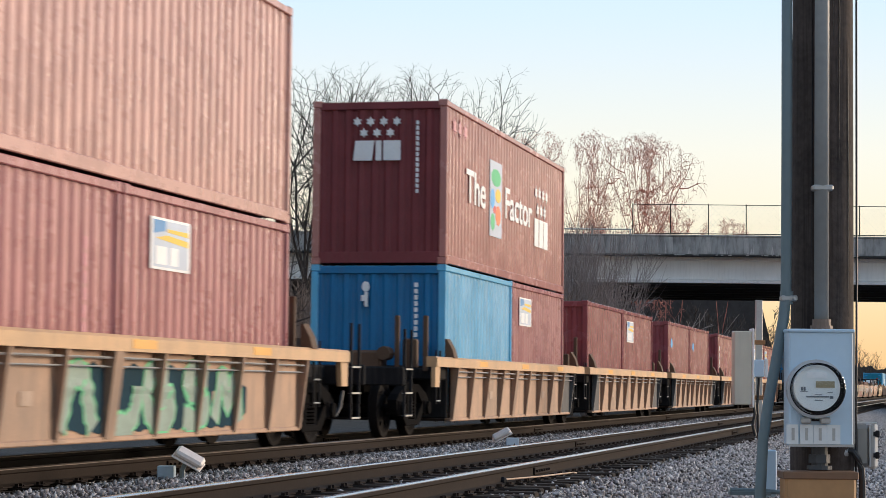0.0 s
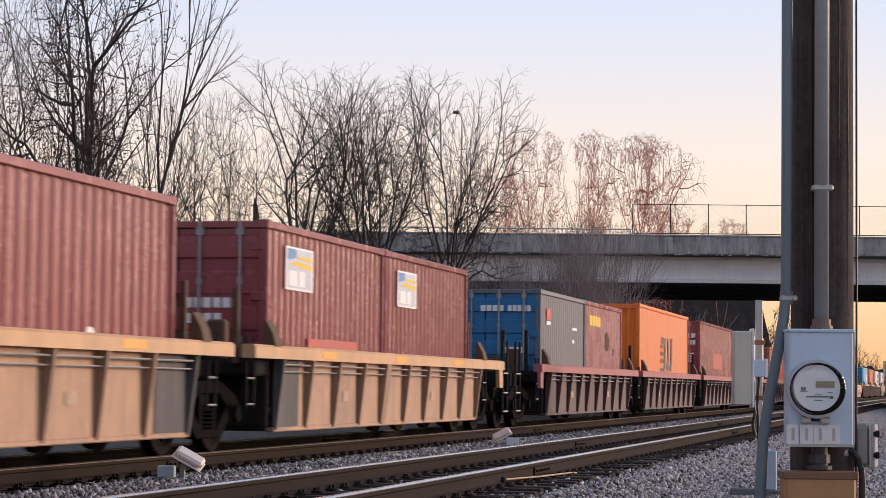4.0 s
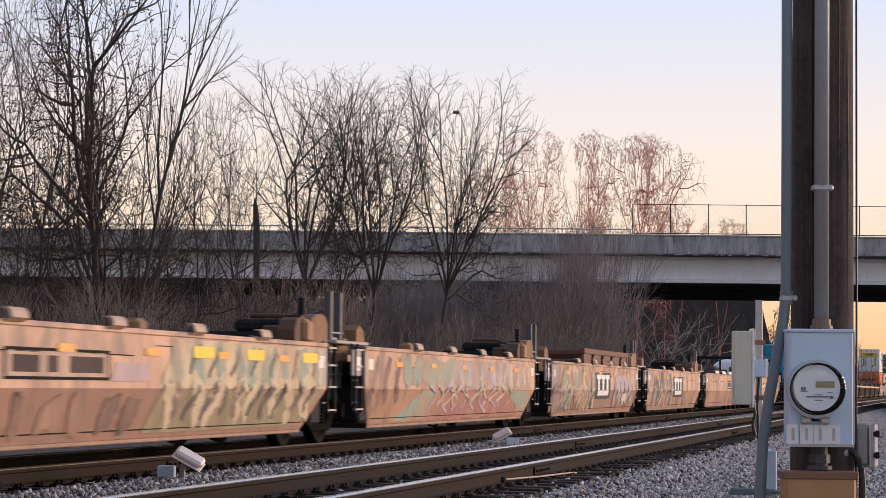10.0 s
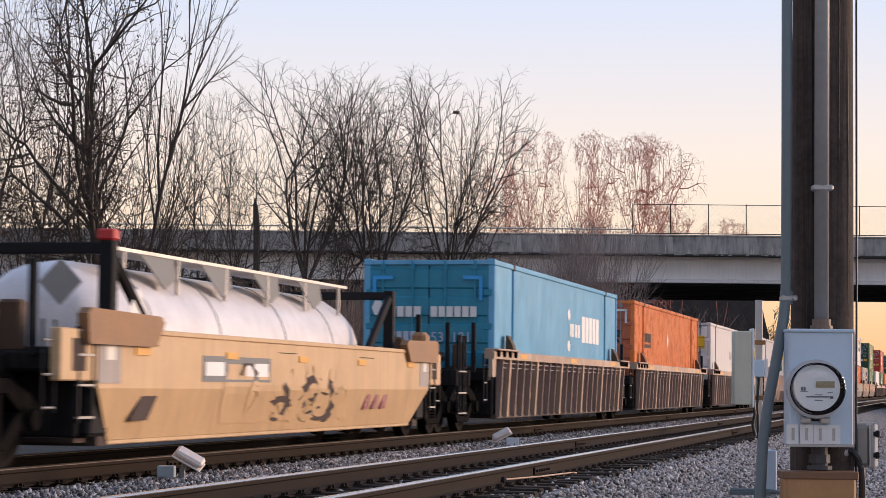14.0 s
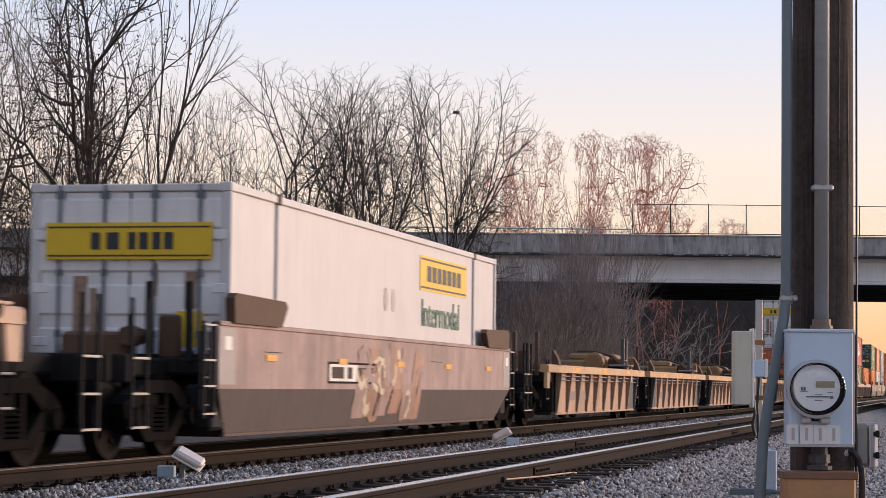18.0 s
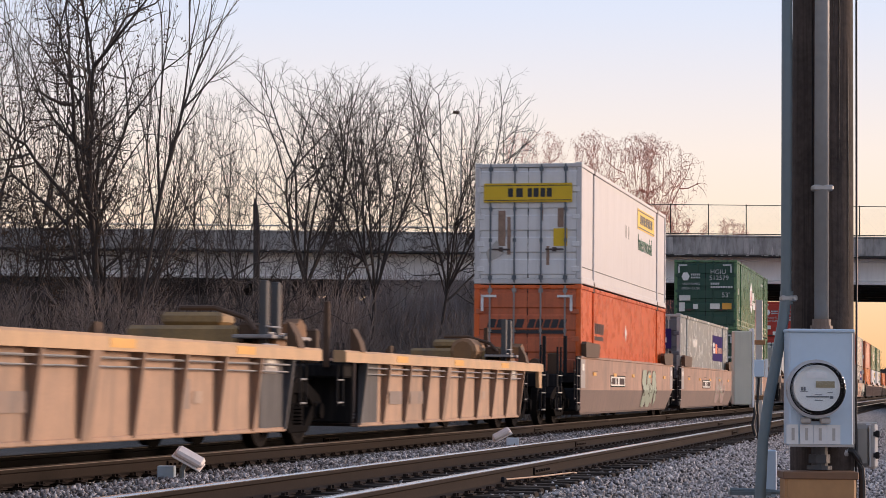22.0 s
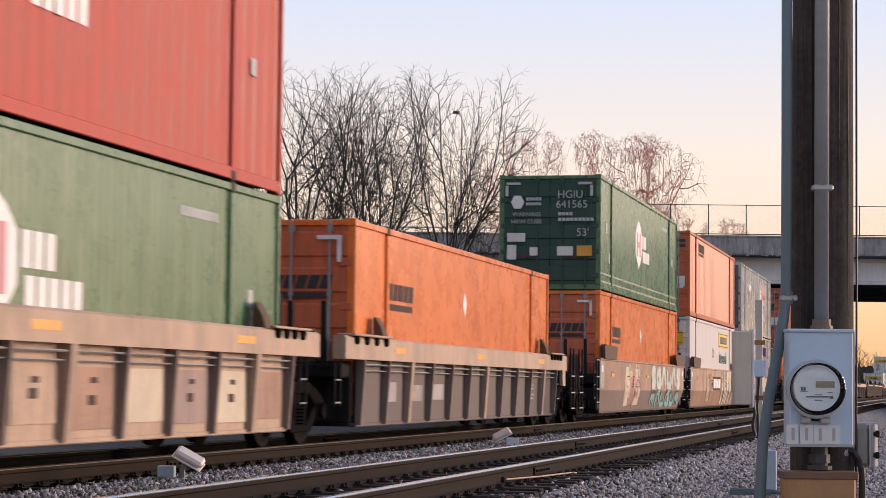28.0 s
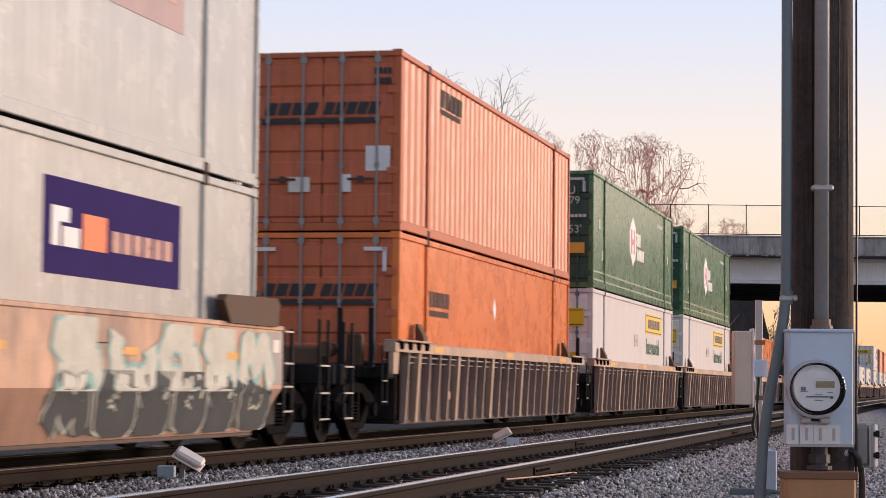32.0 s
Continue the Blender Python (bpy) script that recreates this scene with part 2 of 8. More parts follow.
# DARKEND, IRON and WHEEL hold the shade under and between the cars.
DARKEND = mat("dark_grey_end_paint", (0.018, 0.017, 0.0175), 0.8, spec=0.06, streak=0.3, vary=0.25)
IRON = mat("shaded_dirty_iron", (0.009, 0.008, 0.008), 0.9, 0.0, vary=0.35, spec=0.03)
WHEEL = mat("shaded_worn_steel", (0.013, 0.011, 0.0105), 0.8, 0.0, vary=0.3, spec=0.05)
RUSTY = mat("rusty_brown_fitting", (0.10, 0.055, 0.03), 0.8, vary=0.3)
RUSTRED = mat("rust_red_steel", (0.15, 0.058, 0.034), 0.75, vary=0.35, streak=0.4, dirt=(0.08, 0.04, 0.025))
HOODBROWN = mat("orange_brown_rusty_plate", (0.22, 0.105, 0.04), 0.75, vary=0.45, scale=3, blot=0.5, dirt=(0.07, 0.04, 0.03))
ENDGREY = mat("worn_dark_grey_panel", (0.075, 0.073, 0.075), 0.65, spec=0.25, vary=0.35, streak=0.6, dirt=(0.2, 0.19, 0.185), blot=0.3)
MUSTARD = mat("dull_mustard_paint", (0.36, 0.225, 0.09), 0.65, vary=0.4, scale=2, streak=0.5, blot=0.4)
SLATEPOST = mat("slate_grey_post_paint", (0.075, 0.075, 0.075), 0.6, vary=0.3, streak=0.4)
BRASSY = mat("ochre_fitting_paint", (0.30, 0.15, 0.06), 0.65, vary=0.3, streak=0.3)
STEELBAR = mat("galvanised_bar", (0.50, 0.48, 0.46), 0.45, 0.6)
DOORGREY = mat("door_rod_grey", (0.32, 0.31, 0.30), 0.5, 0.4)
M_YEL = mat("yellow_marking", (0.80, 0.52, 0.02), 0.5, bump=0.0, vary=0.1)
M_AMB = mat("amber_reflector", (0.80, 0.40, 0.06), 0.45, bump=0.0, vary=0.15)
M_WHT = mat("white_marking", (0.86, 0.85, 0.83), 0.5, bump=0.0, vary=0.12)
M_DIM = mat("dim_white_marking", (0.55, 0.57, 0.55), 0.6, bump=0.0, vary=0.3, spec=0.2)
STAIN = mat("brown_rust_stain", (0.33, 0.22, 0.16), 0.8, vary=0.4, scale=6, spec=0.2)
SNOWRED = mat("red_orange_panel_paint", (0.80, 0.14, 0.03), 0.28, streak=0.14, vary=0.14, spec=0.4, wave=0.03, coat=0.2, bump=0.04, blot=0.18, dirt=(0.35, 0.07, 0.03))
M_BLK = mat("black_marking", (0.035, 0.035, 0.04), 0.6, bump=0.0)
M_BLU = mat("blue_marking", (0.05, 0.25, 0.55), 0.5, bump=0.0)
M_CYAN = mat("azure_marking", (0.05, 0.40, 0.85), 0.5, bump=0.0)
M_RED = mat("red_marking", (0.6, 0.035, 0.035), 0.5, bump=0.0)
M_ORG = mat("orange_marking", (0.85, 0.16, 0.02), 0.5, bump=0.0)
M_PUR = mat("purple_marking", (0.045, 0.03, 0.13), 0.8, spec=0.03, bump=0.0)
M_FADED = mat("faded_greyish_pink", (0.42, 0.30, 0.30), 0.6, vary=0.25, scale=2)
M_GRN = mat("green_marking", (0.03, 0.16, 0.1), 0.5, bump=0.0)
M_PNK = mat("pink_marking", (0.55, 0.22, 0.25), 0.5, bump=0.0)
PALEGREEN = mat("pale_green_rub_rail", (0.26, 0.31, 0.2), 0.5, vary=0.15, streak=0.3)
M_DRED = mat("dark_red_patch", (0.45, 0.05, 0.04), 0.5, bump=0.0)
M_LGRN = mat("pale_green_spray", (0.2, 0.6, 0.3), 0.7, spec=0.2, bump=0.0, vary=0.25)
M_SAGE = mat("grey_green_spray", (0.25, 0.33, 0.27), 0.6, bump=0.0, vary=0.4, scale=3)
M_NIGHT = mat("dark_blue_green_spray", (0.025, 0.055, 0.075), 0.8, spec=0.05, bump=0.0, vary=0.3)
M_PEARL = mat("pale_grey_green_spray", (0.55, 0.56, 0.47), 0.6, bump=0.0, vary=0.25, scale=3)
M_CHALK = mat("cream_chalk_spray", (0.68, 0.60, 0.46), 0.6, bump=0.0, vary=0.15, scale=3)
M_TEAL = mat("teal_spray", (0.2, 0.45, 0.42), 0.6, bump=0.0, vary=0.25)
M_CRM = mat("cream_spray", (0.62, 0.52, 0.38), 0.6, bump=0.0, vary=0.2)
M_SLATE = mat("slate_spray", (0.085, 0.092, 0.092), 0.7, spec=0.1, bump=0.0, vary=0.25)
RAILSIDE = mat("rusty_rail_steel", (0.03, 0.022, 0.0185), 0.9, 0.0, vary=0.35, spec=0.1)
RAILHEAD = mat("polished_rail_head", (0.55, 0.53, 0.52), 0.22, 0.85, vary=0.1, bump=0.02)
HAZEPLATE = mat("worn_grey_stencil", (0.24, 0.19, 0.165), 0.7, streak=0.7, vary=0.35, blot=0.5, dirt=(0.42, 0.26, 0.165))
DIMPLATE = mat("worn_pale_stencil", (0.42, 0.38, 0.36), 0.7, streak=0.6, vary=0.3, blot=0.6)
SHADEDRAIL = mat("shaded_black_rail_steel", (0.011, 0.0095, 0.009), 0.85, vary=0.3, spec=0.08)
DULLHEAD = mat("dull_rail_head", (0.12, 0.10, 0.09), 0.5, 0.5, vary=0.2, bump=0.02)
TIE = mat("weathered_tie_wood", (0.034, 0.026, 0.021), 0.92, spec=0.12, vary=0.35, random=0.3, streak=0.0, fine=25)
CONCRETE = mat("weathered_bridge_concrete", (0.40, 0.38, 0.36), 0.85, streak=0.85, grain=(2.2, 2.2, 0.5), blot=0.6, dirt=(0.07, 0.065, 0.06), vary=0.25, scale=0.5)
LIMED = mat("lime_streaked_joint", (0.52, 0.49, 0.46), 0.85, streak=0.9, grain=(9, 9, 0.6), dirt=(0.2, 0.19, 0.18), vary=0.3)
GIRDER = mat("pale_painted_girder", (0.80, 0.77, 0.74), 0.7, streak=0.2, dirt=(0.2, 0.18, 0.16), vary=0.12, scale=0.3)
UNDER = mat("dark_shade_and_stain", (0.05, 0.048, 0.045), 0.9, vary=0.25, scale=0.5)
BARK = mat("dark_winter_bark", (0.06, 0.047, 0.041), 0.9, vary=0.35, scale=3)
# The afterglow's red is put into these twig and bud colours.
REDBARK = mat("afterglow_red_twigs", (0.54, 0.21, 0.15), 0.9, vary=0.3, scale=1)
REDBUD = mat("afterglow_red_buds", (0.55, 0.22, 0.16), 0.9, vary=0.3, scale=1)
DARKBRUSH = mat("dark_brown_brush", (0.23, 0.175, 0.145), 0.9, vary=0.45, scale=1)
BRUSH = mat("grey_brown_brush", (0.29, 0.245, 0.23), 0.9, vary=0.4, scale=1)
WOODS = mat("dark_woods", (0.06, 0.045, 0.036), 0.95, vary=0.4, scale=0.5)
# Twigs catching light, with that light put into their pale colour.
PALETWIG = mat("pale_sunlit_twigs", (0.50, 0.41, 0.35), 0.8, vary=0.2)
HILLWOOD = mat("far_wooded_rise", (0.05, 0.044, 0.042), 0.95, vary=0.4, scale=0.15, fine=0.8)
DEADLEAF = mat("withered_brown_leaf", (0.10, 0.06, 0.035), 0.85, vary=0.3, random=0.2)
POLE = mat("creosoted_pole_wood", (0.085, 0.065, 0.055), 0.9, vary=0.5, streak=0.9, spec=0.2, dirt=(0.016, 0.013, 0.012), scale=6, bump=0.5, fine=60, grain=(38, 38, 0.9))
GREYPIPE = mat("weathered_grey_pipe", (0.33, 0.325, 0.31), 0.55, vary=0.15, streak=0.4, dirt=(0.12, 0.11, 0.1))
RUSTPIPE = mat("rust_stained_pipe_hub", (0.22, 0.15, 0.11), 0.6, vary=0.3, streak=0.5, dirt=(0.12, 0.06, 0.035))
DOORRED = mat("orange_red_door_paint", (0.62, 0.155, 0.065), 0.5, streak=0.4, dirt=(0.05, 0.03, 0.03), vary=0.2)
M_PALE = mat("pale_blue_white_marking", (0.50, 0.56, 0.66), 0.5, bump=0.0, vary=0.15)
PVC = mat("grey_conduit_plastic", (0.17, 0.212, 0.222), 0.5, vary=0.08, streak=0.15)
METERBOX = mat("grey_enamelled_meter_box", (0.60, 0.72, 0.82), 0.45, vary=0.05, bump=0.03)
METERFACE = mat("meter_face_white", (0.80, 0.82, 0.80), 0.5, vary=0.04, bump=0.0)
RINGSTEEL = mat("bright_sealing_ring", (0.52, 0.52, 0.53), 0.3, vary=0.08, bump=0.0)
LCD = mat("meter_display", (0.30, 0.25, 0.15), 0.35, vary=0.1, bump=0.0)
CABINET = mat("beige_equipment_cabinet", (0.68, 0.63, 0.50), 0.55, vary=0.06, streak=0.15)
LIDWHITE = mat("off_white_plastic_lid", (0.74, 0.66, 0.60), 0.5, vary=0.1, streak=0.2)
PALEBOX = mat("pale_grey_box_paint", (0.62, 0.68, 0.74), 0.5, vary=0.08)
BLUEGREY = mat("blue_grey_box_paint", (0.34, 0.42, 0.48), 0.5, vary=0.1)
PLYDARK = mat("dark_brown_wood_trim", (0.22, 0.11, 0.055), 0.6, vary=0.2, streak=0.3)
PLYWOOD = mat("brown_wood_box", (0.47, 0.245, 0.10), 0.6, vary=0.2, streak=0.3, dirt=(0.2, 0.09, 0.04))
HUBGREY = mat("dark_grey_hub", (0.075, 0.075, 0.078), 0.6, vary=0.2)
PALERIM = mat("pale_plastic_rim", (0.52, 0.51, 0.50), 0.5, vary=0.12)
BEIGEBOX = mat("beige_plastic_box", (0.27, 0.25, 0.225), 0.5, vary=0.06)
CABLE = mat("black_cable", (0.02, 0.02, 0.022), 0.55)


def glassy(name):
    """Thin clear glass: light passes straight through, with a faint gloss."""
    m = bpy.data.materials.new(name)
    m.use_nodes = True
    n, l = m.node_tree.nodes, m.node_tree.links
    clear, gloss, mix, fr = n.new("ShaderNodeBsdfTransparent"), n.new("ShaderNodeBsdfGlossy"), n.new("ShaderNodeMixShader"), n.new("ShaderNodeFresnel")
    gloss.inputs["Roughness"].default_value = 0.04
    fr.inputs["IOR"].default_value = 1.3
    l.new(fr.outputs[0], mix.inputs[0])
    l.new(clear.outputs[0], mix.inputs[1])
    l.new(gloss.outputs[0], mix.inputs[2])
    l.new(mix.outputs[0], n["Material Output"].inputs["Surface"])
    return m


GLASS = glassy("meter_glass")


# ---- mesh tools ----
class Mesh:
    def __init__(self):
        self.v, self.f = [], []

    def box(self, x0, x1, y0, y1, z0, z1, c=0.0):
        v, f, o = self.v, self.f, len(self.v)
        if not c:
            v += [(x0, y0, z0), (x1, y0, z0), (x1, y1, z0), (x0, y1, z0), (x0, y0, z1), (x1, y0, z1), (x1, y1, z1), (x0, y1, z1)]
            f += [tuple(o + i for i in q) for q in ((0, 3, 2, 1), (4, 5, 6, 7), (0, 1, 5, 4), (1, 2, 6, 5), (2, 3, 7, 6), (3, 0, 4, 7))]
            return self
        c = min(c, abs(x1 - x0) * 0.45, abs(y1 - y0) * 0.45, abs(z1 - z0) * 0.45)
        idx = {}
        for i in (0, 1):
            for j in (0, 1):
                for k in (0, 1):
                    p = [(x0, x1)[i], (y0, y1)[j], (z0, z1)[k]]
                    s = [(1, -1)[i], (1, -1)[j], (1, -1)[k]]
                    for ax in range(3):
                        q = [p[m] + (0 if m == ax else s[m] * c) for m in range(3)]
                        idx[i, j, k, ax] = len(v)
                        v.append(tuple(q))
        def face(*keys):
            f.append(tuple(idx[k] for k in keys))
        for ax in range(3):
            for s in (0, 1):
                order = [(0, 0), (1, 0), (1, 1), (0, 1)]
                if s == 0:
                    order = order[::-1]
                a, b = (ax + 1) % 3, (ax + 2) % 3
                ks = []
                for p, q in order:
                    c3 = [0, 0, 0]
                    c3[ax], c3[a], c3[b] = s, p, q
                    ks.append((*c3, ax))
                face(*ks)
        for ax in range(3):
            a, b = (ax + 1) % 3, (ax + 2) % 3
            for p in (0, 1):
                for q in (0, 1):
                    lo, hi = [0, 0, 0], [0, 0, 0]
                    lo[a] = hi[a] = p
                    lo[b] = hi[b] = q
                    hi[ax] = 1
                    ks = [(*lo, a), (*hi, a), (*hi, b), (*lo, b)]
                    face(*(ks if (p == q) else ks[::-1]))
        for i in (0, 1):
            for j in (0, 1):
                for k in (0, 1):
                    ks = [(i, j, k, 0), (i, j, k, 1), (i, j, k, 2)]
                    face(*(ks if (i + j + k) % 2 else ks[::-1]))
        return self

    def prism(self, pts, axis, a, b):
        """A closed outline, in the two other axes in cyclic order, drawn along axis from a to b."""
        o, n = len(self.v), len(pts)
        for s in (a, b):
            for p, q in pts:
                c = [0, 0, 0]
                c[axis], c[(axis + 1) % 3], c[(axis + 2) % 3] = s, p, q
                self.v.append(tuple(c))
        for i in range(n):
            j = (i + 1) % n
            self.f.append((o + i, o + j, o + n + j, o + n + i))
        self.f.append(tuple(o + i for i in range(n))[::-1])
        self.f.append(tuple(o + n + i for i in range(n)))
        return self

    def tube(self, pts, radii, n=8, caps=True):
        """A tube along points, with one radius or one for each."""
        pts = [Vector(p) for p in pts]
        if not hasattr(radii, "__len__"):
            radii = [radii] * len(pts)
        o = len(self.v)
        for i, p in enumerate(pts):
            d = (pts[min(i + 1, len(pts) - 1)] - pts[max(i - 1, 0)]).normalized()
            s = d.cross((0, 0, 1)) if abs(d.z) < 0.9 else d.cross((0, 1, 0))
            s.normalize()
            t = s.cross(d)
            for k in range(n):
                w = 2 * math.pi * k / n
                self.v.append(tuple(p + (s * math.cos(w) + t * math.sin(w)) * radii[i]))
        for i in range(len(pts) - 1):
            for k in range(n):
                a, b = o + i * n + k, o + i * n + (k + 1) % n
                self.f.append((a, b, b + n, a + n))
        if caps:
            self.f.append(tuple(o + k for k in range(n))[::-1])
            self.f.append(tuple(o + (len(pts) - 1) * n + k for k in range(n)))
        return self

    def strip(self, rows):
        """A sheet through rows of points of one length."""
        o, n = len(self.v), len(rows[0])
        for r in rows:
            self.v += [tuple(p) for p in r]
        for i in range(len(rows) - 1):
            for j in range(n - 1):
                a = o + i * n + j
                self.f.append((a, a + 1, a + n + 1, a + n))
        return self

    def poly(self, pts):
        o = len(self.v)
        self.v += [tuple(p) for p in pts]
        self.f.append(tuple(range(o, o + len(pts))))
        return self

    def mesh(self, name, material, smooth=False):
        me = bpy.data.meshes.new(name)
        me.from_pydata(self.v, [], self.f)
        me.validate()
        me.materials.append(material)
        if smooth:
            me.polygons.foreach_set("use_smooth", [True] * len(me.polygons))
        me.update()
        return me


def part(name, m, material, parent, label="", at=None, smooth=False):
    """One mesh object under a thing or a part; m is a Mesh or mesh data that is shared."""
    ob = new(name, m.mesh(name, material, smooth) if isinstance(m, Mesh) else m)
    ob.parent = parent
    if at is not None:
        ob.location = at
    return tagged(ob, label)


def empty(name, at=(0, 0, 0), label="", category="", group="", kind=""):
    ob = new(name)
    ob.location = at
    ob.empty_display_size = 0.2
    return tagged(ob, label, category, group, kind)


CACHE = {}


def shared(key, make):
    """Mesh data made once for each key."""
    if key not in CACHE:
        CACHE[key] = make()
    return CACHE[key]


def boxes(name, material, *list_of, c=0.0):
    m = Mesh()
    for b in list_of:
        m.box(*b, c=c)
    return m.mesh(name, material)


# ---- ground and tracks ----
TRACK_B = 4.386


def ground_height(x):
    xs = (-400, -60, -14, -6, -3.4, -1.9, 1.2, 1.5, 2.2, 2.9, 3.2, 5.7, 5.95, 6.5, 8.0, 12, 60, 400)
    zs = (0.5, 0.2, -0.35, -0.75, -0.6, -0.24, -0.24, -0.19, -0.15, -0.19, -0.245, -0.25, -0.29, -0.42, -0.52, -0.6, -0.7, -0.5)
    return float(np.interp(x, xs, zs))


def ground_material():
    m = bpy.data.materials.new("gravel_and_winter_soil")
    m.use_nodes = True
    n, l = m.node_tree.nodes, m.node_tree.links
    b = n["Principled BSDF"]
    b.inputs["Roughness"].default_value = 0.95
    tc = n.new("ShaderNodeTexCoord")
    vor = n.new("ShaderNodeTexVoronoi")
    vor.inputs["Scale"].default_value = 18
    l.new(tc.outputs["Object"], vor.inputs["Vector"])
    grav = n.new("ShaderNodeValToRGB")
    grav.color_ramp.elements[0].color, grav.color_ramp.elements[1].color = (0.03, 0.028, 0.027, 1), (0.36, 0.34, 0.335, 1)
    sep = n.new("ShaderNodeSeparateColor")
    l.new(vor.outputs["Color"], sep.inputs[0])
    l.new(sep.outputs[0], grav.inputs[0])
    no = n.new("ShaderNodeTexNoise")
    no.inputs["Scale"].default_value, no.inputs["Detail"].default_value = 1.2, 8
    l.new(tc.outputs["Object"], no.inputs["Vector"])
    # soil reaches in to the track and is darkened for the train's shade
    soil = n.new("ShaderNodeValToRGB")
    soil.color_ramp.elements[0].color, soil.color_ramp.elements[1].color = (0.03, 0.024, 0.018, 1), (0.10, 0.08, 0.06, 1)
    l.new(no.outputs["Fac"], soil.inputs[0])
    xyz = n.new("ShaderNodeSeparateXYZ")
    l.new(tc.outputs["Object"], xyz.inputs[0])
    edge = n.new("ShaderNodeMath")
    edge.operation = "MULTIPLY_ADD"
    edge.inputs[1].default_value, edge.inputs[2].default_value = 2.5, -1.25
    l.new(no.outputs["Fac"], edge.inputs[0])
    ad = n.new("ShaderNodeMath")
    l.new(edge.outputs[0], ad.inputs[0])
    l.new(xyz.outputs["X"], ad.inputs[1])
    left = n.new("ShaderNodeMapRange")
    left.inputs["From Min"].default_value, left.inputs["From Max"].default_value = -2.6, -1.4
    l.new(ad.outputs[0], left.inputs["Value"])
    # stone along the middle of the busy track, coloured dark for the shade under the train
    bed_shade = n.new("ShaderNodeMapRange")
    bed_shade.inputs["From Min"].default_value, bed_shade.inputs["From Max"].default_value = 1.0, 1.7
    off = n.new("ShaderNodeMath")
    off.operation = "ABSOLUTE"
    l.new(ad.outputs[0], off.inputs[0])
    l.new(off.outputs[0], bed_shade.inputs["Value"])
    shaded_bed = n.new("ShaderNodeMix")
    shaded_bed.data_type = "RGBA"
    shaded_bed.inputs["A"].default_value = (0.014, 0.0125, 0.012, 1)
    l.new(bed_shade.outputs["Result"], shaded_bed.inputs["Factor"])
    l.new(grav.outputs[0], shaded_bed.inputs["B"])
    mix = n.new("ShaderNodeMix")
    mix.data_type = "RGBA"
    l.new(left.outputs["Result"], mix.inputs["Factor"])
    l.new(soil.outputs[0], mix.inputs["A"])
    l.new(shaded_bed.outputs["Result"], mix.inputs["B"])
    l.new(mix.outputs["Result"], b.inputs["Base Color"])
    bp = n.new("ShaderNodeBump")
    bp.inputs["Distance"].default_value, bp.inputs["Strength"].default_value = 0.03, 0.9
    l.new(vor.outputs["Distance"], bp.inputs["Height"])
    l.new(bp.outputs[0], b.inputs["Normal"])
    return m


m = Mesh()
xs = [-3000, -400, -150, -60, -30, -14, -9, -6, -4.5, -3.4, -2.6, -1.9, -1, 0, 0.9, 1.2, 1.6, 1.9, 2.2, 2.5, 2.8, 3.2, 4, 5, 5.75, 6.1, 6.5, 7.2, 8, 9, 10.5, 12, 20, 60, 150, 400, 3000]
ys = [-3000, -300, -60, -10] + list(np.arange(0, 90, 1.0)) + list(np.arange(90, 400, 10.0)) + [600, 1000, 3000]
rows = []
for y in ys:
    rows.append([(x, y, ground_height(x) + (0.035 * noise.noise((x * 0.9, y * 0.9, 0)) if -30 < x < 60 and abs(x) > 1.0 else 0.0) - (0.0 if abs(x) < 400 else 0.5)) for x in xs])
m.strip([r[::-1] for r in rows])
ground = tagged(new("ground", m.mesh("ground", ground_material())), "dark crushed-stone ballast and bare winter soil", "ground", kind="structure")

RAIL = [(-0.076, -0.186), (0.076, -0.186), (0.076, -0.172), (0.012, -0.15), (0.009, -0.06), (0.036, -0.045), (0.036, -0.01), (0.026, 0.0), (-0.026, 0.0), (-0.036, -0.01), (-0.036, -0.045), (-0.009, -0.06), (-0.012, -0.15), (-0.076, -0.172)]


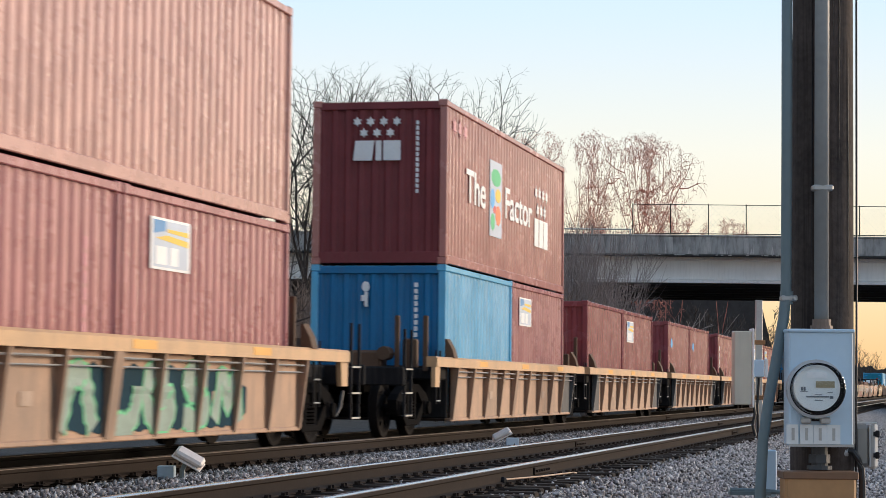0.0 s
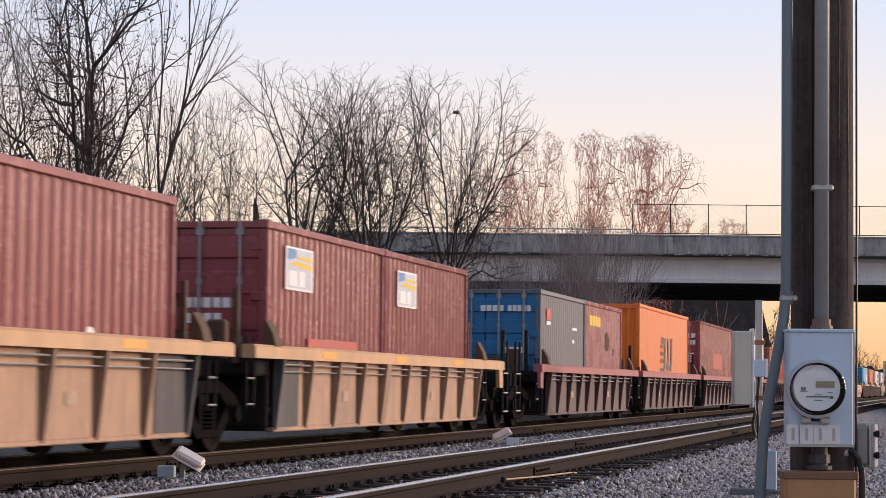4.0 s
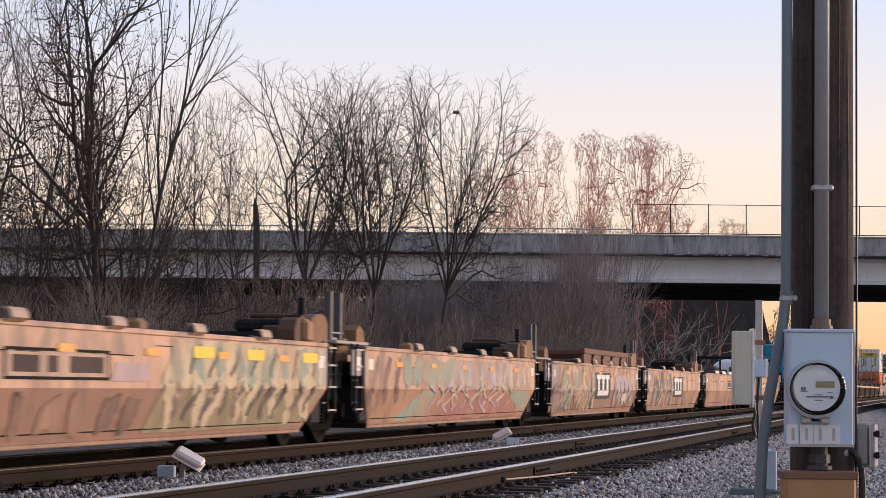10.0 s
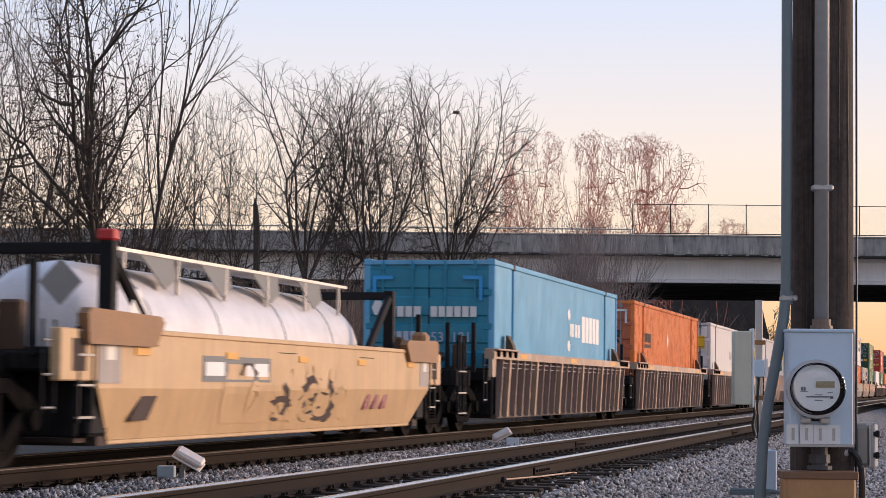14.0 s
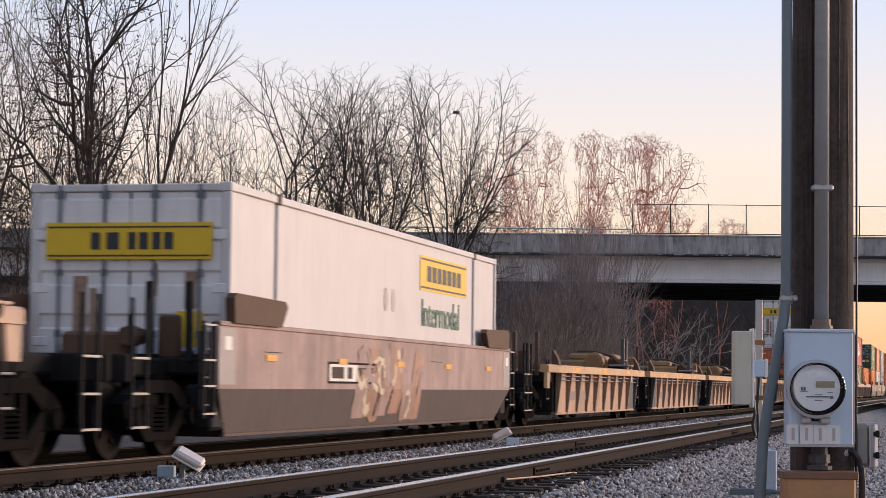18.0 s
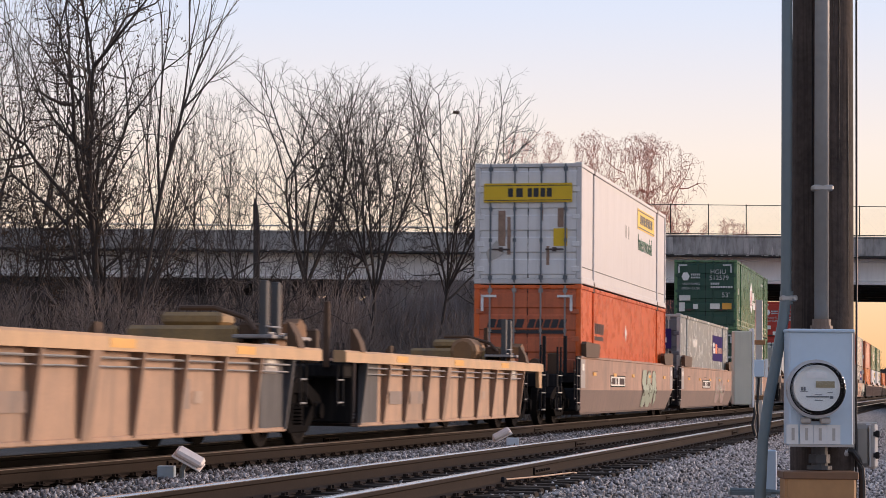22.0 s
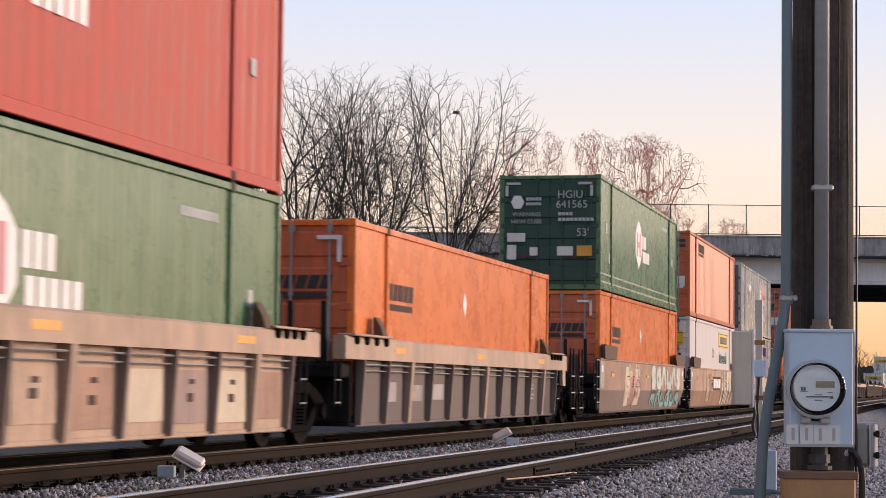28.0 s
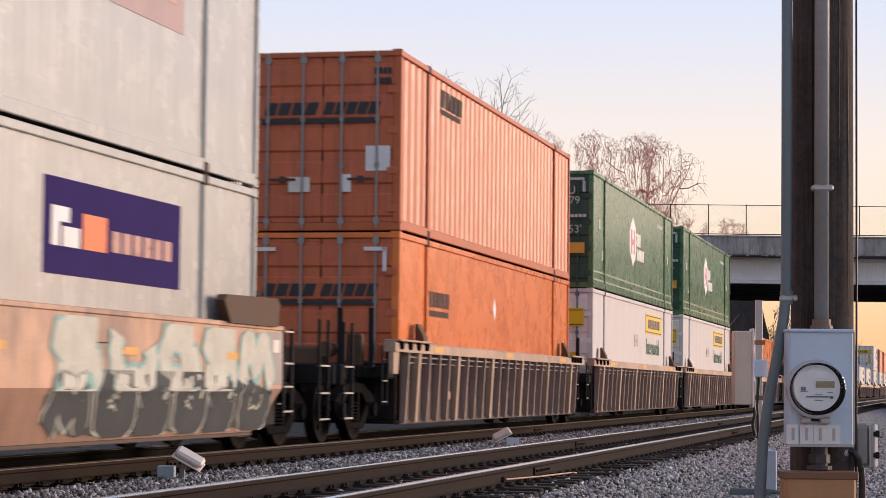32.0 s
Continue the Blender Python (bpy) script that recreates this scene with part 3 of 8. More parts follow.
def track(cx, head, label):
    t = empty("railway_track", (cx, 0, 0), label, "railway track", "railway tracks", "structure")
    for s in (-1, 1):
        x = s * 0.7525
        m = Mesh()
        m.prism([(z, p + x) for p, z in RAIL][::-1], 1, -30, 900)
        # The far rail's shade under the train is put into its colour.
        rail = part("rail", m, SHADEDRAIL if cx == 0 and s < 0 else RAILSIDE, t)
        m = Mesh()
        m.prism([(z, p + x) for p, z in ((-0.0375, -0.014), (0.0375, -0.014), (0.0375, -0.008), (0.027, 0.003), (-0.027, 0.003), (-0.0375, -0.008))][::-1], 1, -30, 900)
        part("running_surface", m, head, rail, "bright worn running surface")
        for y in np.arange(19.3 + 5.9 * s, 120, 23.8):
            m = Mesh()
            for q in (-1, 1):
                m.box(x + q * 0.022 - 0.012, x + q * 0.022 + 0.012, y - 0.45, y + 0.45, -0.145, -0.062, 0.006)
                for k in range(6):
                    m.box(x + q * 0.045 - 0.014, x + q * 0.045 + 0.014, y - 0.4 + k * 0.155, y - 0.37 + k * 0.155, -0.118, -0.09)
            part("joint_bar", m, RAILSIDE, rail)
    tie = shared("tie", lambda: boxes("tie", TIE, (-1.3, 1.3, -0.115, 0.115, -0.36, -0.19), c=0.015))
    rnd = random.Random(5 + int(cx * 10))
    far, clips = Mesh(), Mesh()
    k = 0
    for y in np.arange(13.0, 330, 0.52):
        y += rnd.uniform(-0.03, 0.03)
        if k < 180:
            ob = part("tie", tie, TIE, t, at=(rnd.uniform(-0.06, 0.06), y, rnd.uniform(-0.02, 0.004)))
            ob.rotation_euler = (0, 0, rnd.uniform(-0.02, 0.02))
        else:
            far.box(-1.3, 1.3, y - 0.11, y + 0.11, -0.34, -0.19)
        if y < 110:
            for s in (-1, 1):
                x = s * 0.7525
                clips.box(x - 0.17, x + 0.17, y - 0.09, y + 0.09, -0.19, -0.178)
                for q in (-1, 1):
                    for e in (-0.05, 0.05):
                        clips.box(x + q * 0.1 - 0.018, x + q * 0.1 + 0.018, y + e - 0.012, y + e + 0.012, -0.18, -0.15)
                clips.box(x - 0.09, x + 0.09, y + 0.15, y + 0.18, -0.2, -0.168)
        k += 1
    tagged(part("tie", far, TIE, t), kind="stuff")
    tagged(part("spike", clips, RAILSIDE, t, "rusty tie plates, spikes and rail anchors"), kind="stuff")
    return t


track(0.0, DULLHEAD, "rusty rails on wooden ties carrying the freight train")
track(TRACK_B, RAILHEAD, "empty track with bright-topped rails on wooden ties")


def stones(zones, seed, pale):
    rng = np.random.default_rng(seed)
    cube = np.array([(1, 0.2, 0), (-0.2, 1, 0), (-1, -0.2, 0), (0.2, -1, 0), (0, 0, 1), (0, 0, -1)], float) * 0.62
    quads = np.array([(0, 1, 4), (1, 2, 4), (2, 3, 4), (3, 0, 4), (1, 0, 5), (2, 1, 5), (3, 2, 5), (0, 3, 5)])
    vs = []
    for x0, x1, y0, y1, density in zones:
        n = int((x1 - x0) * (y1 - y0) * density)
        p = np.stack([rng.uniform(x0, x1, n), rng.uniform(y0, y1, n)], 1)
        z = np.interp(p[:, 0], np.linspace(-4, 12, 400), [ground_height(x) for x in np.linspace(-4, 12, 400)])
        z += rng.uniform(-0.015, 0.03, n)
        size = (0.013 + 0.045 * rng.uniform(0, 1, n) ** 1.8)[:, None, None] * rng.uniform(0.6, 1.25, (n, 1, 3))
        v = (cube[None] + rng.uniform(-0.24, 0.24, (n, 6, 3))) * size
        a = rng.uniform(0, 6.28, (n, 3))
        for ax in range(3):
            c, s = np.cos(a[:, ax])[:, None], np.sin(a[:, ax])[:, None]
            i, j = (ax + 1) % 3, (ax + 2) % 3
            vi, vj = v[..., i].copy(), v[..., j].copy()
            v[..., i], v[..., j] = c * vi - s * vj, s * vi + c * vj
        v += np.concatenate([p, z[:, None]], 1)[:, None]
        vs.append(v)
    v = np.concatenate(vs)
    n = len(v)
    f = (quads[None] + (np.arange(n) * 6)[:, None, None]).reshape(-1, 3)
    me = bpy.data.meshes.new("ballast_stones")
    me.vertices.add(n * 6)
    me.vertices.foreach_set("co", v.reshape(-1))
    me.loops.add(len(f) * 3)
    me.loops.foreach_set("vertex_index", f.reshape(-1).astype(np.int32))
    me.polygons.add(len(f))
    me.polygons.foreach_set("loop_start", (np.arange(len(f)) * 3).astype(np.int32))
    me.update(calc_edges=True)
    me.materials.append(stone_material(pale))
    return me


def stone_material(pale):
    m = bpy.data.materials.new("crushed_grey_stone")
    m.use_nodes = True
    n, l = m.node_tree.nodes, m.node_tree.links
    b = n["Principled BSDF"]
    b.inputs["Roughness"].default_value = 0.85
    g = n.new("ShaderNodeNewGeometry")
    r = n.new("ShaderNodeValToRGB")
    r.color_ramp.elements[0].color, r.color_ramp.elements[1].color = (0.03, 0.027, 0.026, 1), (0.60, 0.575, 0.565, 1)
    mid = r.color_ramp.elements.new(0.6)
    mid.color = (pale, pale * 0.945, pale * 0.925, 1)
    l.new(g.outputs["Random Per Island"], r.inputs[0])
    l.new(r.outputs[0], b.inputs["Base Color"])
    return m


BALLAST = [(0.9, 3.45, 17, 44, 460), (0.9, 3.45, 44, 80, 110), (5.1, 5.75, 17, 44, 260), (3.75, 5.02, 15, 45, 110), (-0.6, 0.65, 18, 40, 40)]
SHOULDER = [(5.75, 8.6, 20, 44, 400), (5.3, 8.4, 44, 80, 90), (8.6, 9.9, 25, 50, 330)]
tagged(new("ballast", stones(BALLAST, 3, 0.255)), "loose grey crushed stone between and beside the rails", "gravel", kind="stuff")
tagged(new("shoulder_ballast", stones(SHOULDER, 4, 0.40)), "paler crushed stone on the shoulder of the line", "gravel", kind="stuff")


# ---- road bridge ----
def turned(name, side, far, z=0.0, **tags):
    """A thing whose own x runs to the right of the line of sight and whose y runs along it."""
    ob = empty(name, ahead(side, far, z), **tags)
    ob.rotation_euler = (0, 0, YAW)
    return ob


bridge = turned("road_bridge", 0, 140, label="long grey concrete road bridge with pale girder and stained parapet", category="bridge")
m = Mesh()
m.box(-95, 70, 0, 0.35, 9.38, 10.56, 0.03)
m.box(-95, 70, -0.05, 0.4, 10.50, 10.62, 0.02)
parapet = part("parapet", m, CONCRETE, bridge, "rain-stained concrete parapet")
for k in range(-38, 29):
    x = 2.405 * k + 9.65
    part("parapet_joint", shared("pj", lambda: boxes("parapet_joint", LIMED, (-0.13, 0.13, -0.012, 0.0, 9.5, 10.47))), LIMED, parapet, at=(x, 0, 0))
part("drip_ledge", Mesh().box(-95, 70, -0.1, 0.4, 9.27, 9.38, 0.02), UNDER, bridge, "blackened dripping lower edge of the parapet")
m, r = Mesh(), random.Random(12)
for k in range(420):
    x, w = r.uniform(-60, 60), r.uniform(0.05, 0.3)
    if r.random() < 0.5:
        m.box(x, x + w, -0.106, -0.1, 9.29 + r.uniform(0, 0.04), 9.36)
    else:
        h = r.uniform(0.1, 0.9)
        m.prism([(9.4, x), (9.4, x + w), (9.4 + h, x + w * 0.6), (9.4 + h * 0.8, x + w * 0.4)], 1, -0.004, 0.0)
tagged(part("lime_stain", m, LIMED, bridge, "pale lime stains and chips along the parapet"), kind="stuff")
part("girder", Mesh().prism([(0.95, 9.27), (0.85, 9.27), (0.85, 9.1), (1.0, 9.0), (1.0, 7.85), (0.7, 7.78), (0.7, 7.6), (1.4, 7.6), (1.4, 9.27)][::-1], 0, -95, 70), GIRDER, bridge, "pale painted edge girder")
# Deck and inner girders are coloured dark for the shade below them.
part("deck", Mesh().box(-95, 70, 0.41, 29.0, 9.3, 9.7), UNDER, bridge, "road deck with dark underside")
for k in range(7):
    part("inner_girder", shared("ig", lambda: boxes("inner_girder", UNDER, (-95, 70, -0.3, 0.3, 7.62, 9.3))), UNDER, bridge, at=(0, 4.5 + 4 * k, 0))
part("rear_parapet", Mesh().box(-95, 70, 28.7, 29.0, 9.7, 10.75), CONCRETE, bridge)
m = Mesh()
m.tube([(-95, 0.17, 10.93), (12.0, 0.17, 10.93)], 0.05, 6)
handrail = part("handrail", m, STEELBAR, bridge, "thin metal handrail on the parapet")
for k in range(43):
    part("rail_post", shared("rp", lambda: boxes("rail_post", STEELBAR, (-0.04, 0.04, -0.04, 0.04, 10.6, 10.93))), STEELBAR, handrail, at=(11.9 - 2.405 * k, 0.17, 0))
fence = part("fence", Mesh().tube([(12.06, 0.17, 12.55), (70, 0.17, 12.55)], 0.024, 6).tube([(12.06, 0.17, 10.70), (70, 0.17, 10.70)], 0.03, 6), DARKFRAME, bridge, "tall chain-link fence with slender posts")
for k in range(24):
    part("fence_post", shared("fp", lambda: Mesh().tube([(0, 0, 10.58), (0, 0, 12.6)], 0.032, 6).mesh("fence_post", DARKFRAME)), DARKFRAME, fence, at=(12.06 + 2.405 * k, 0.17, 0))
m = Mesh()
for k in range(100):
    x = 12.06 + k * 0.35
    for s in (-1, 1):
        m.tube([(x if s > 0 else x + 1.8, 0.17, 10.70), (x + 1.8 if s > 0 else x, 0.17, 12.55)], 0.0035, 3, False)
part("fence_mesh", m, STEELBAR, fence, "thin wire mesh")
for x0, x1 in ((-3.3, 1.6), (-44, -39)):
    part("pier", Mesh().box(x0, x1, 2.0, 27.0, -0.5, 7.6, 0.1), CONCRETE, bridge, "broad concrete pier in the shade")
part("abutment", Mesh().box(38, 72, 0.6, 29, -1.0, 9.3), CONCRETE, bridge)

lamp = turned("street_lamp", 1.13, 141.4, 9.7, label="tall slim street lamp standing on the bridge", category="street lamp")
part("pole", Mesh().tube([(0, 0, 0), (0, 0, 5.5), (0.02, 0, 8.2)], [0.09, 0.07, 0.05], 8), STEELBAR, lamp)
part("arm", Mesh().tube([(0.02, 0, 8.15), (-0.04, 0, 8.5), (-0.14, 0, 8.72), (-0.24, 0, 8.76)], 0.04, 6), STEELBAR, lamp)
part("lamp_head", Mesh().box(-0.6, -0.2, -0.12, 0.12, 8.66, 8.84, 0.04), RUSTY, lamp)


# ---- bare trees ----
class Grower:
    def __init__(self, seed):
        self.r = random.Random(seed)
        self.wood, self.limbs, self.twigs = Mesh(), [], Mesh()
        self.tips = []

    def branch(self, p, d, length, radius, depth, sides, lift, target, reach, tip=0.008):
        """A bent, tapering shoot that turns upwards; it thins out to tip at its end."""
        r = self.r
        n = (6, 4, 3, 2, 1)[min(depth, 4)]
        pts, rad = [Vector(p)], [radius]
        q, d = Vector(p), Vector(d).normalized()
        bend = (0.085, 0.12, 0.13, 0.13, 0.1)[min(depth, 4)]
        for i in range(n):
            d = (d + Vector((r.gauss(0, bend), r.gauss(0, bend), r.gauss(0, bend) + lift))).normalized()
            q = q + d * (length / n)
            pts.append(q.copy())
            rad.append(tip + (radius - tip) * (1 - (i + 1) / n) ** 1.1)
        target.tube(pts, rad, sides, False)
        if depth == reach:
            self.tips.append(pts[-1])
        return pts, rad, d


def grow(seed, stems, levels=5, ratio=0.66, laterals=(1, 2, 2, 2, 2), angle=0.5, lift=0.07, twig=0.009, wander=0.13, bare=0.35, ends=2, crown=None, fork=None, first=None, domed=0.0):
    """Stems that fork at their ends and bear side shoots; each is (x, y, lean along x, lean along y, length, radius). crown: height and half width; fork, first: number of main limbs and their length; domed: how round the outline is, none for a free one."""
    g = Grower(seed)
    r = g.r

    def shoot(p, d, length, radius, level, target):
        steps = max(2, min(7, round(length / 0.8))) if level < levels - 1 else (2 if level < levels else 1)
        last = level == levels
        tip = twig * 0.6 if last else max(twig, radius * 0.66)
        q, d = Vector(p), Vector(d).normalized()
        pts, rad = [q.copy()], [radius]
        for i in range(steps):
            d = (d + Vector((r.gauss(0, wander), r.gauss(0, wander), r.gauss(0, wander * 0.7) + (lift if level else 0.02)))).normalized()
            q = q + d * (length / steps)
            pts.append(q.copy())
            rad.append(radius + (tip - radius) * (i + 1) / steps)
        target.tube(pts, rad, (7, 5, 4, 3, 3, 3, 3)[level], False)
        if last:
            g.tips.append(pts[-1])
            return
        turn = r.uniform(0, 6.283)
        kids = fork if fork and level == 0 else ends + (1 if level == 0 else 0)
        starts = [(1.0, turn + 6.283 * k / kids + r.uniform(-0.4, 0.4), r.uniform(0.55, 1.1), r.uniform(0.86, 1.14)) for k in range(kids)]
        n = laterals[min(level, len(laterals) - 1)]
        lo = bare if level == 0 else 0.16
        for k in range(n):
            u = lo + (0.95 - lo) * (k + r.uniform(0.1, 0.9)) / n
            starts.append((u, r.uniform(0, 6.283), r.uniform(1.1, 1.9), r.uniform(0.55, 1.0)))
        for u, az, wide, size in starts:
            i = min(int(u * steps), steps - 1)
            w = u * steps - i
            at = pts[i].lerp(pts[i + 1], w)
            axis = (pts[i + 1] - pts[i]).normalized()
            side = Matrix.Rotation(az, 3, axis) @ axis.orthogonal().normalized()
            ang = angle * wide
            r2 = max(twig, (rad[i] * (1 - w) + rad[i + 1] * w) * (0.88 if u == 1.0 else r.uniform(0.5, 0.7)))
            t2 = target
            if level == 0:
                t2 = Mesh()
                g.limbs.append(t2)
            elif level == 1:
                t2 = g.twigs if u < 1.0 else target
            shoot(at, axis * math.cos(ang) + side * math.sin(ang), length * (first if first and level == 0 else ratio) * size, r2, level + 1, t2)

    for x, y, lx, ly, length, radius in stems:
        shoot((x, y, -0.6), (lx, ly, 1), length, radius, 0, g.wood)
    if crown:
        p = np.array([tuple(q) for q in g.tips])
        mid = p[:, :2].mean(0)
        reach = float(np.percentile(np.hypot(*(p[:, :2] - mid).T), 85))
        kz, kx = crown[0] / float(np.percentile(p[:, 2], 99.7 if domed is None else 97)), crown[1] / reach
        room = 0.2 * crown[0] if not domed else 1.1 * crown[1]

        def shaped(x, y, z):
            """The shoots end under a rounded outline."""
            x, y, z = x * kx, y * kx, z * kz
            eave = crown[0] - room * (1 if domed else 0.9) - (domed or 0) * room * min(math.hypot(x - mid[0] * kx, y - mid[1] * kx) / crown[1], 1.6) ** 2
            over = -1 if domed is None else z - eave
            return (x, y, z if over < 0 else eave + room * (over / room) / (1 + (over / room) ** 2.5) ** 0.4)
        for part_mesh in (g.wood, g.twigs, *g.limbs):
            part_mesh.v = [shaped(*q) for q in part_mesh.v]
        g.tips = [Vector(shaped(*q)) for q in g.tips]
    return g


def tree(name, at, g, bark, label, category="tree", turn=0.0, leaves=0, leaf=None, share=0.3, size=0.07):
    t = empty(name, at, label, category, "bare trees by the line")
    t.rotation_euler = (0, 0, turn)
    part("trunk", g.wood, bark, t, smooth=True)
    big = sorted(g.limbs, key=lambda q: -max(abs(v[2] - q.v[0][2]) + abs(v[0] - q.v[0][0]) for v in q.v))
    for i, limb in enumerate(big):
        if i < (12 if category == "tree" else 0):
            part("limb", limb, bark, t)
        else:
            o = len(g.twigs.v)
            g.twigs.v += limb.v
            g.twigs.f += [tuple(o + j for j in q) for q in limb.f]
    if g.twigs.v:
        tagged(part("crown", g.twigs, bark, t, "bare leafless twigs"), kind="stuff")
    if leaves:
        r = random.Random(leaves)
        m = Mesh()
        for p in g.tips:
            if r.random() > share:
                continue
            for k in range(4 if leaf is None else 2):
                c = p + Vector((r.gauss(0, 0.12), r.gauss(0, 0.12), r.gauss(-0.05, 0.12)))
                a, b = Vector((r.gauss(0, 1), r.gauss(0, 1), r.gauss(0, 1))).normalized() * size, Vector((r.gauss(0, 1), r.gauss(0, 1), r.gauss(0, 1))).normalized() * size * 0.5
                m.poly([c - a, c + b, c + a, c - b])
        if m.v:
            tagged(part("leaves", m, leaf or DEADLEAF, t, "reddish buds" if leaf else "clusters of withered brown leaves"), kind="stuff")
    return t


def put_tree(proto, side, far, z, turn, scale=1.0):
    ob = copy_thing(proto, Matrix.Translation(ahead(side, far, z)) @ Matrix.Rotation(turn, 4, "Z"))
    if scale != 1.0:
        ob.scale = (scale, scale, scale)
    return ob


def across(lean):
    """A lean to the right of the line of sight, as x and y."""
    return RIGHT.x * lean, RIGHT.y * lean


def stems_of(rows):
    return [(RIGHT.x * o, RIGHT.y * o, *across(l), h, q) for o, l, h, q in rows]


# vase-shaped trees in front of the bridge: side, far, stems (offset, lean, length, radius)
TREES = [
    (-6.6, 100, 21, [(0.0, 0.03, 6.4, 0.165)], 6, (16.2, 3.3)),
    (-8.9, 102, 22, [(0.0, -0.06, 5.6, 0.11)], 5, (15.0, 2.5)),
    (-3.6, 101, 23, [(0.0, 0.0, 6.0, 0.155)], 7, (15.2, 3.3)),
    (-0.75, 103, 24, [(0.0, 0.02, 6.2, 0.15), (0.15, 0.16, 5.6, 0.09)], 5, (15.8, 3.3)),
    (-5.2, 104, 25, [(0.0, 0.06, 5.8, 0.1)], 5, (14.6, 2.4)),
]
for sd, fr, seed, rows, fork, size in TREES:
    tree("bare_tree", ahead(sd, fr, ground_height(ahead(sd, fr).x)), grow(seed, stems_of(rows), 5, 0.6, (1, 3, 3, 2, 1), 0.62, 0.06, 0.0115, 0.1, 0.75, 2, size, fork, 0.85), BARK, "tall leafless tree with many upright forked branches")
snag = empty("dead_tree", ahead(-8.35, 99, -0.5), "broken dead trunk standing among the trees", "tree")
part("trunk", Mesh().tube([(0, 0, 0), (0.05, 0, 3), (0.0, 0, 6), (-0.04, 0, 8.6), (-0.1, 0, 9.3), (-0.14, 0, 9.7)], [0.2, 0.17, 0.15, 0.15, 0.12, 0.03], 8), BARK, snag)
nest = empty("bird_nest", ahead(-3.82, 101, 12.0), "dark round nest of twigs high in a leafless tree", "nest")
m, r = Mesh(), random.Random(77)
for k in range(60):
    a, w, q = r.uniform(0, 6.28), r.uniform(-0.6, 0.6), r.uniform(0.07, 0.17)
    p = Vector((q * math.cos(a), q * math.sin(a), 0.12 * math.sin(w * 2)))
    m.tube([p, p + Vector((r.gauss(0, 0.1), r.gauss(0, 0.1), r.gauss(0, 0.06)))], 0.014, 3, False)
part("twigs", m, BARK, nest)
part("branch", Mesh().tube([(0.25, 0, -5.5), (0.12, 0, -2.5), (0.02, 0, 0.0), (-0.03, 0, 0.9), (-0.05, 0, 1.8)], [0.06, 0.045, 0.03, 0.02, 0.008], 5), BARK, nest, "upright branch that carries the nest")
# larger trees nearer to the camera, some with withered leaves
NEAR = [
    (-12.35, 80, 41, [(0.0, -0.03, 7.6, 0.26), (0.35, 0.05, 7.0, 0.17)], 11, (19.6, 3.6)),
    (-11.6, 79, 42, [(0.0, 0.3, 9.6, 0.19)], 0, (18.6, 1.7)),
    (-15.6, 82, 43, [(0.0, 0.2, 6.6, 0.15), (0.4, 0.0, 6.0, 0.1)], 12, (18.0, 3.4)),
    (-10.7, 84, 45, [(0.0, 0.35, 4.0, 0.1), (0.2, 0.6, 4.2, 0.09), (-0.2, -0.1, 4.0, 0.07)], 0, (12.4, 3.2)),
    (-13.8, 86, 48, [(0.0, 0.2, 3.8, 0.1), (0.2, 0.5, 4.0, 0.09), (-0.2, -0.4, 4.0, 0.08)], 0, (11.4, 3.8)),
    (-17.2, 84, 46, [(0.0, 0.14, 6.6, 0.15)], 14, (17.6, 3.2)),
]
for sd, fr, seed, rows, lv, size in NEAR:
    slim = seed == 42
    tree("bare_tree", ahead(sd, fr, ground_height(ahead(sd, fr).x)), grow(seed, stems_of(rows), 5, 0.56 if slim else 0.66, (5, 2, 2, 1, 1) if slim else (5, 2, 2, 2, 1), 0.32 if slim else 0.6, 0.06, 0.0076, 0.07 if slim else 0.16, 0.3 if slim else 0.22, 2, size, domed=None), BARK, "tall dark leafless tree with a few withered leaves" if lv else "tall leaning leafless tree with dark forked trunk", leaves=lv)
# reddish trees behind the bridge
back = tree("bare_tree", ahead(8.3, 190, 0), grow(61, [(0, 0, 0, 0, 12.0, 0.14), (0.5, 0.4, 0.05, 0, 11.6, 0.11)], 4, 0.5, (4, 3, 3, 2), 1.0, 0.06, 0.018, 0.16, 0.7, 3, (23.3, 2.2), domed=0.3), REDBARK, "tall reddish leafless tree behind the bridge", leaves=5, leaf=REDBUD, share=0.85, size=0.065)
tree("bare_tree", ahead(16.9, 192, 0), grow(62, [(0, 0, 0, 0, 11.6, 0.14), (0.5, 0.4, 0.08, 0, 11.2, 0.11), (-0.4, 0.2, -0.08, 0, 11.4, 0.11)], 4, 0.5, (4, 3, 3, 2), 1.0, 0.06, 0.018, 0.16, 0.7, 3, (23.5, 3.2), domed=0.3), REDBARK, "broad reddish leafless tree behind the bridge", leaves=6, leaf=REDBUD, share=0.85, size=0.065)
put_tree(back, 12.3, 194, 0, 2.1, 1.02)
put_tree(back, 4.9, 198, 0, 3.9, 0.9)
small = tree("bare_tree", ahead(20.3, 200, 0), grow(63, [(0, 0, 0, 0, 12.0, 0.12), (0.4, 0.3, 0.06, 0, 11.6, 0.1)], 4, 0.36, (2, 3, 3, 2), 0.9, 0.05, 0.014, 0.16, 0.88, 3, (17.6, 2.4), domed=0.3), REDBARK, "small reddish leafless tree behind the bridge", leaves=7, leaf=REDBUD, share=0.85, size=0.065)
put_tree(small, 25.6, 205, 0, 5.0, 0.98)

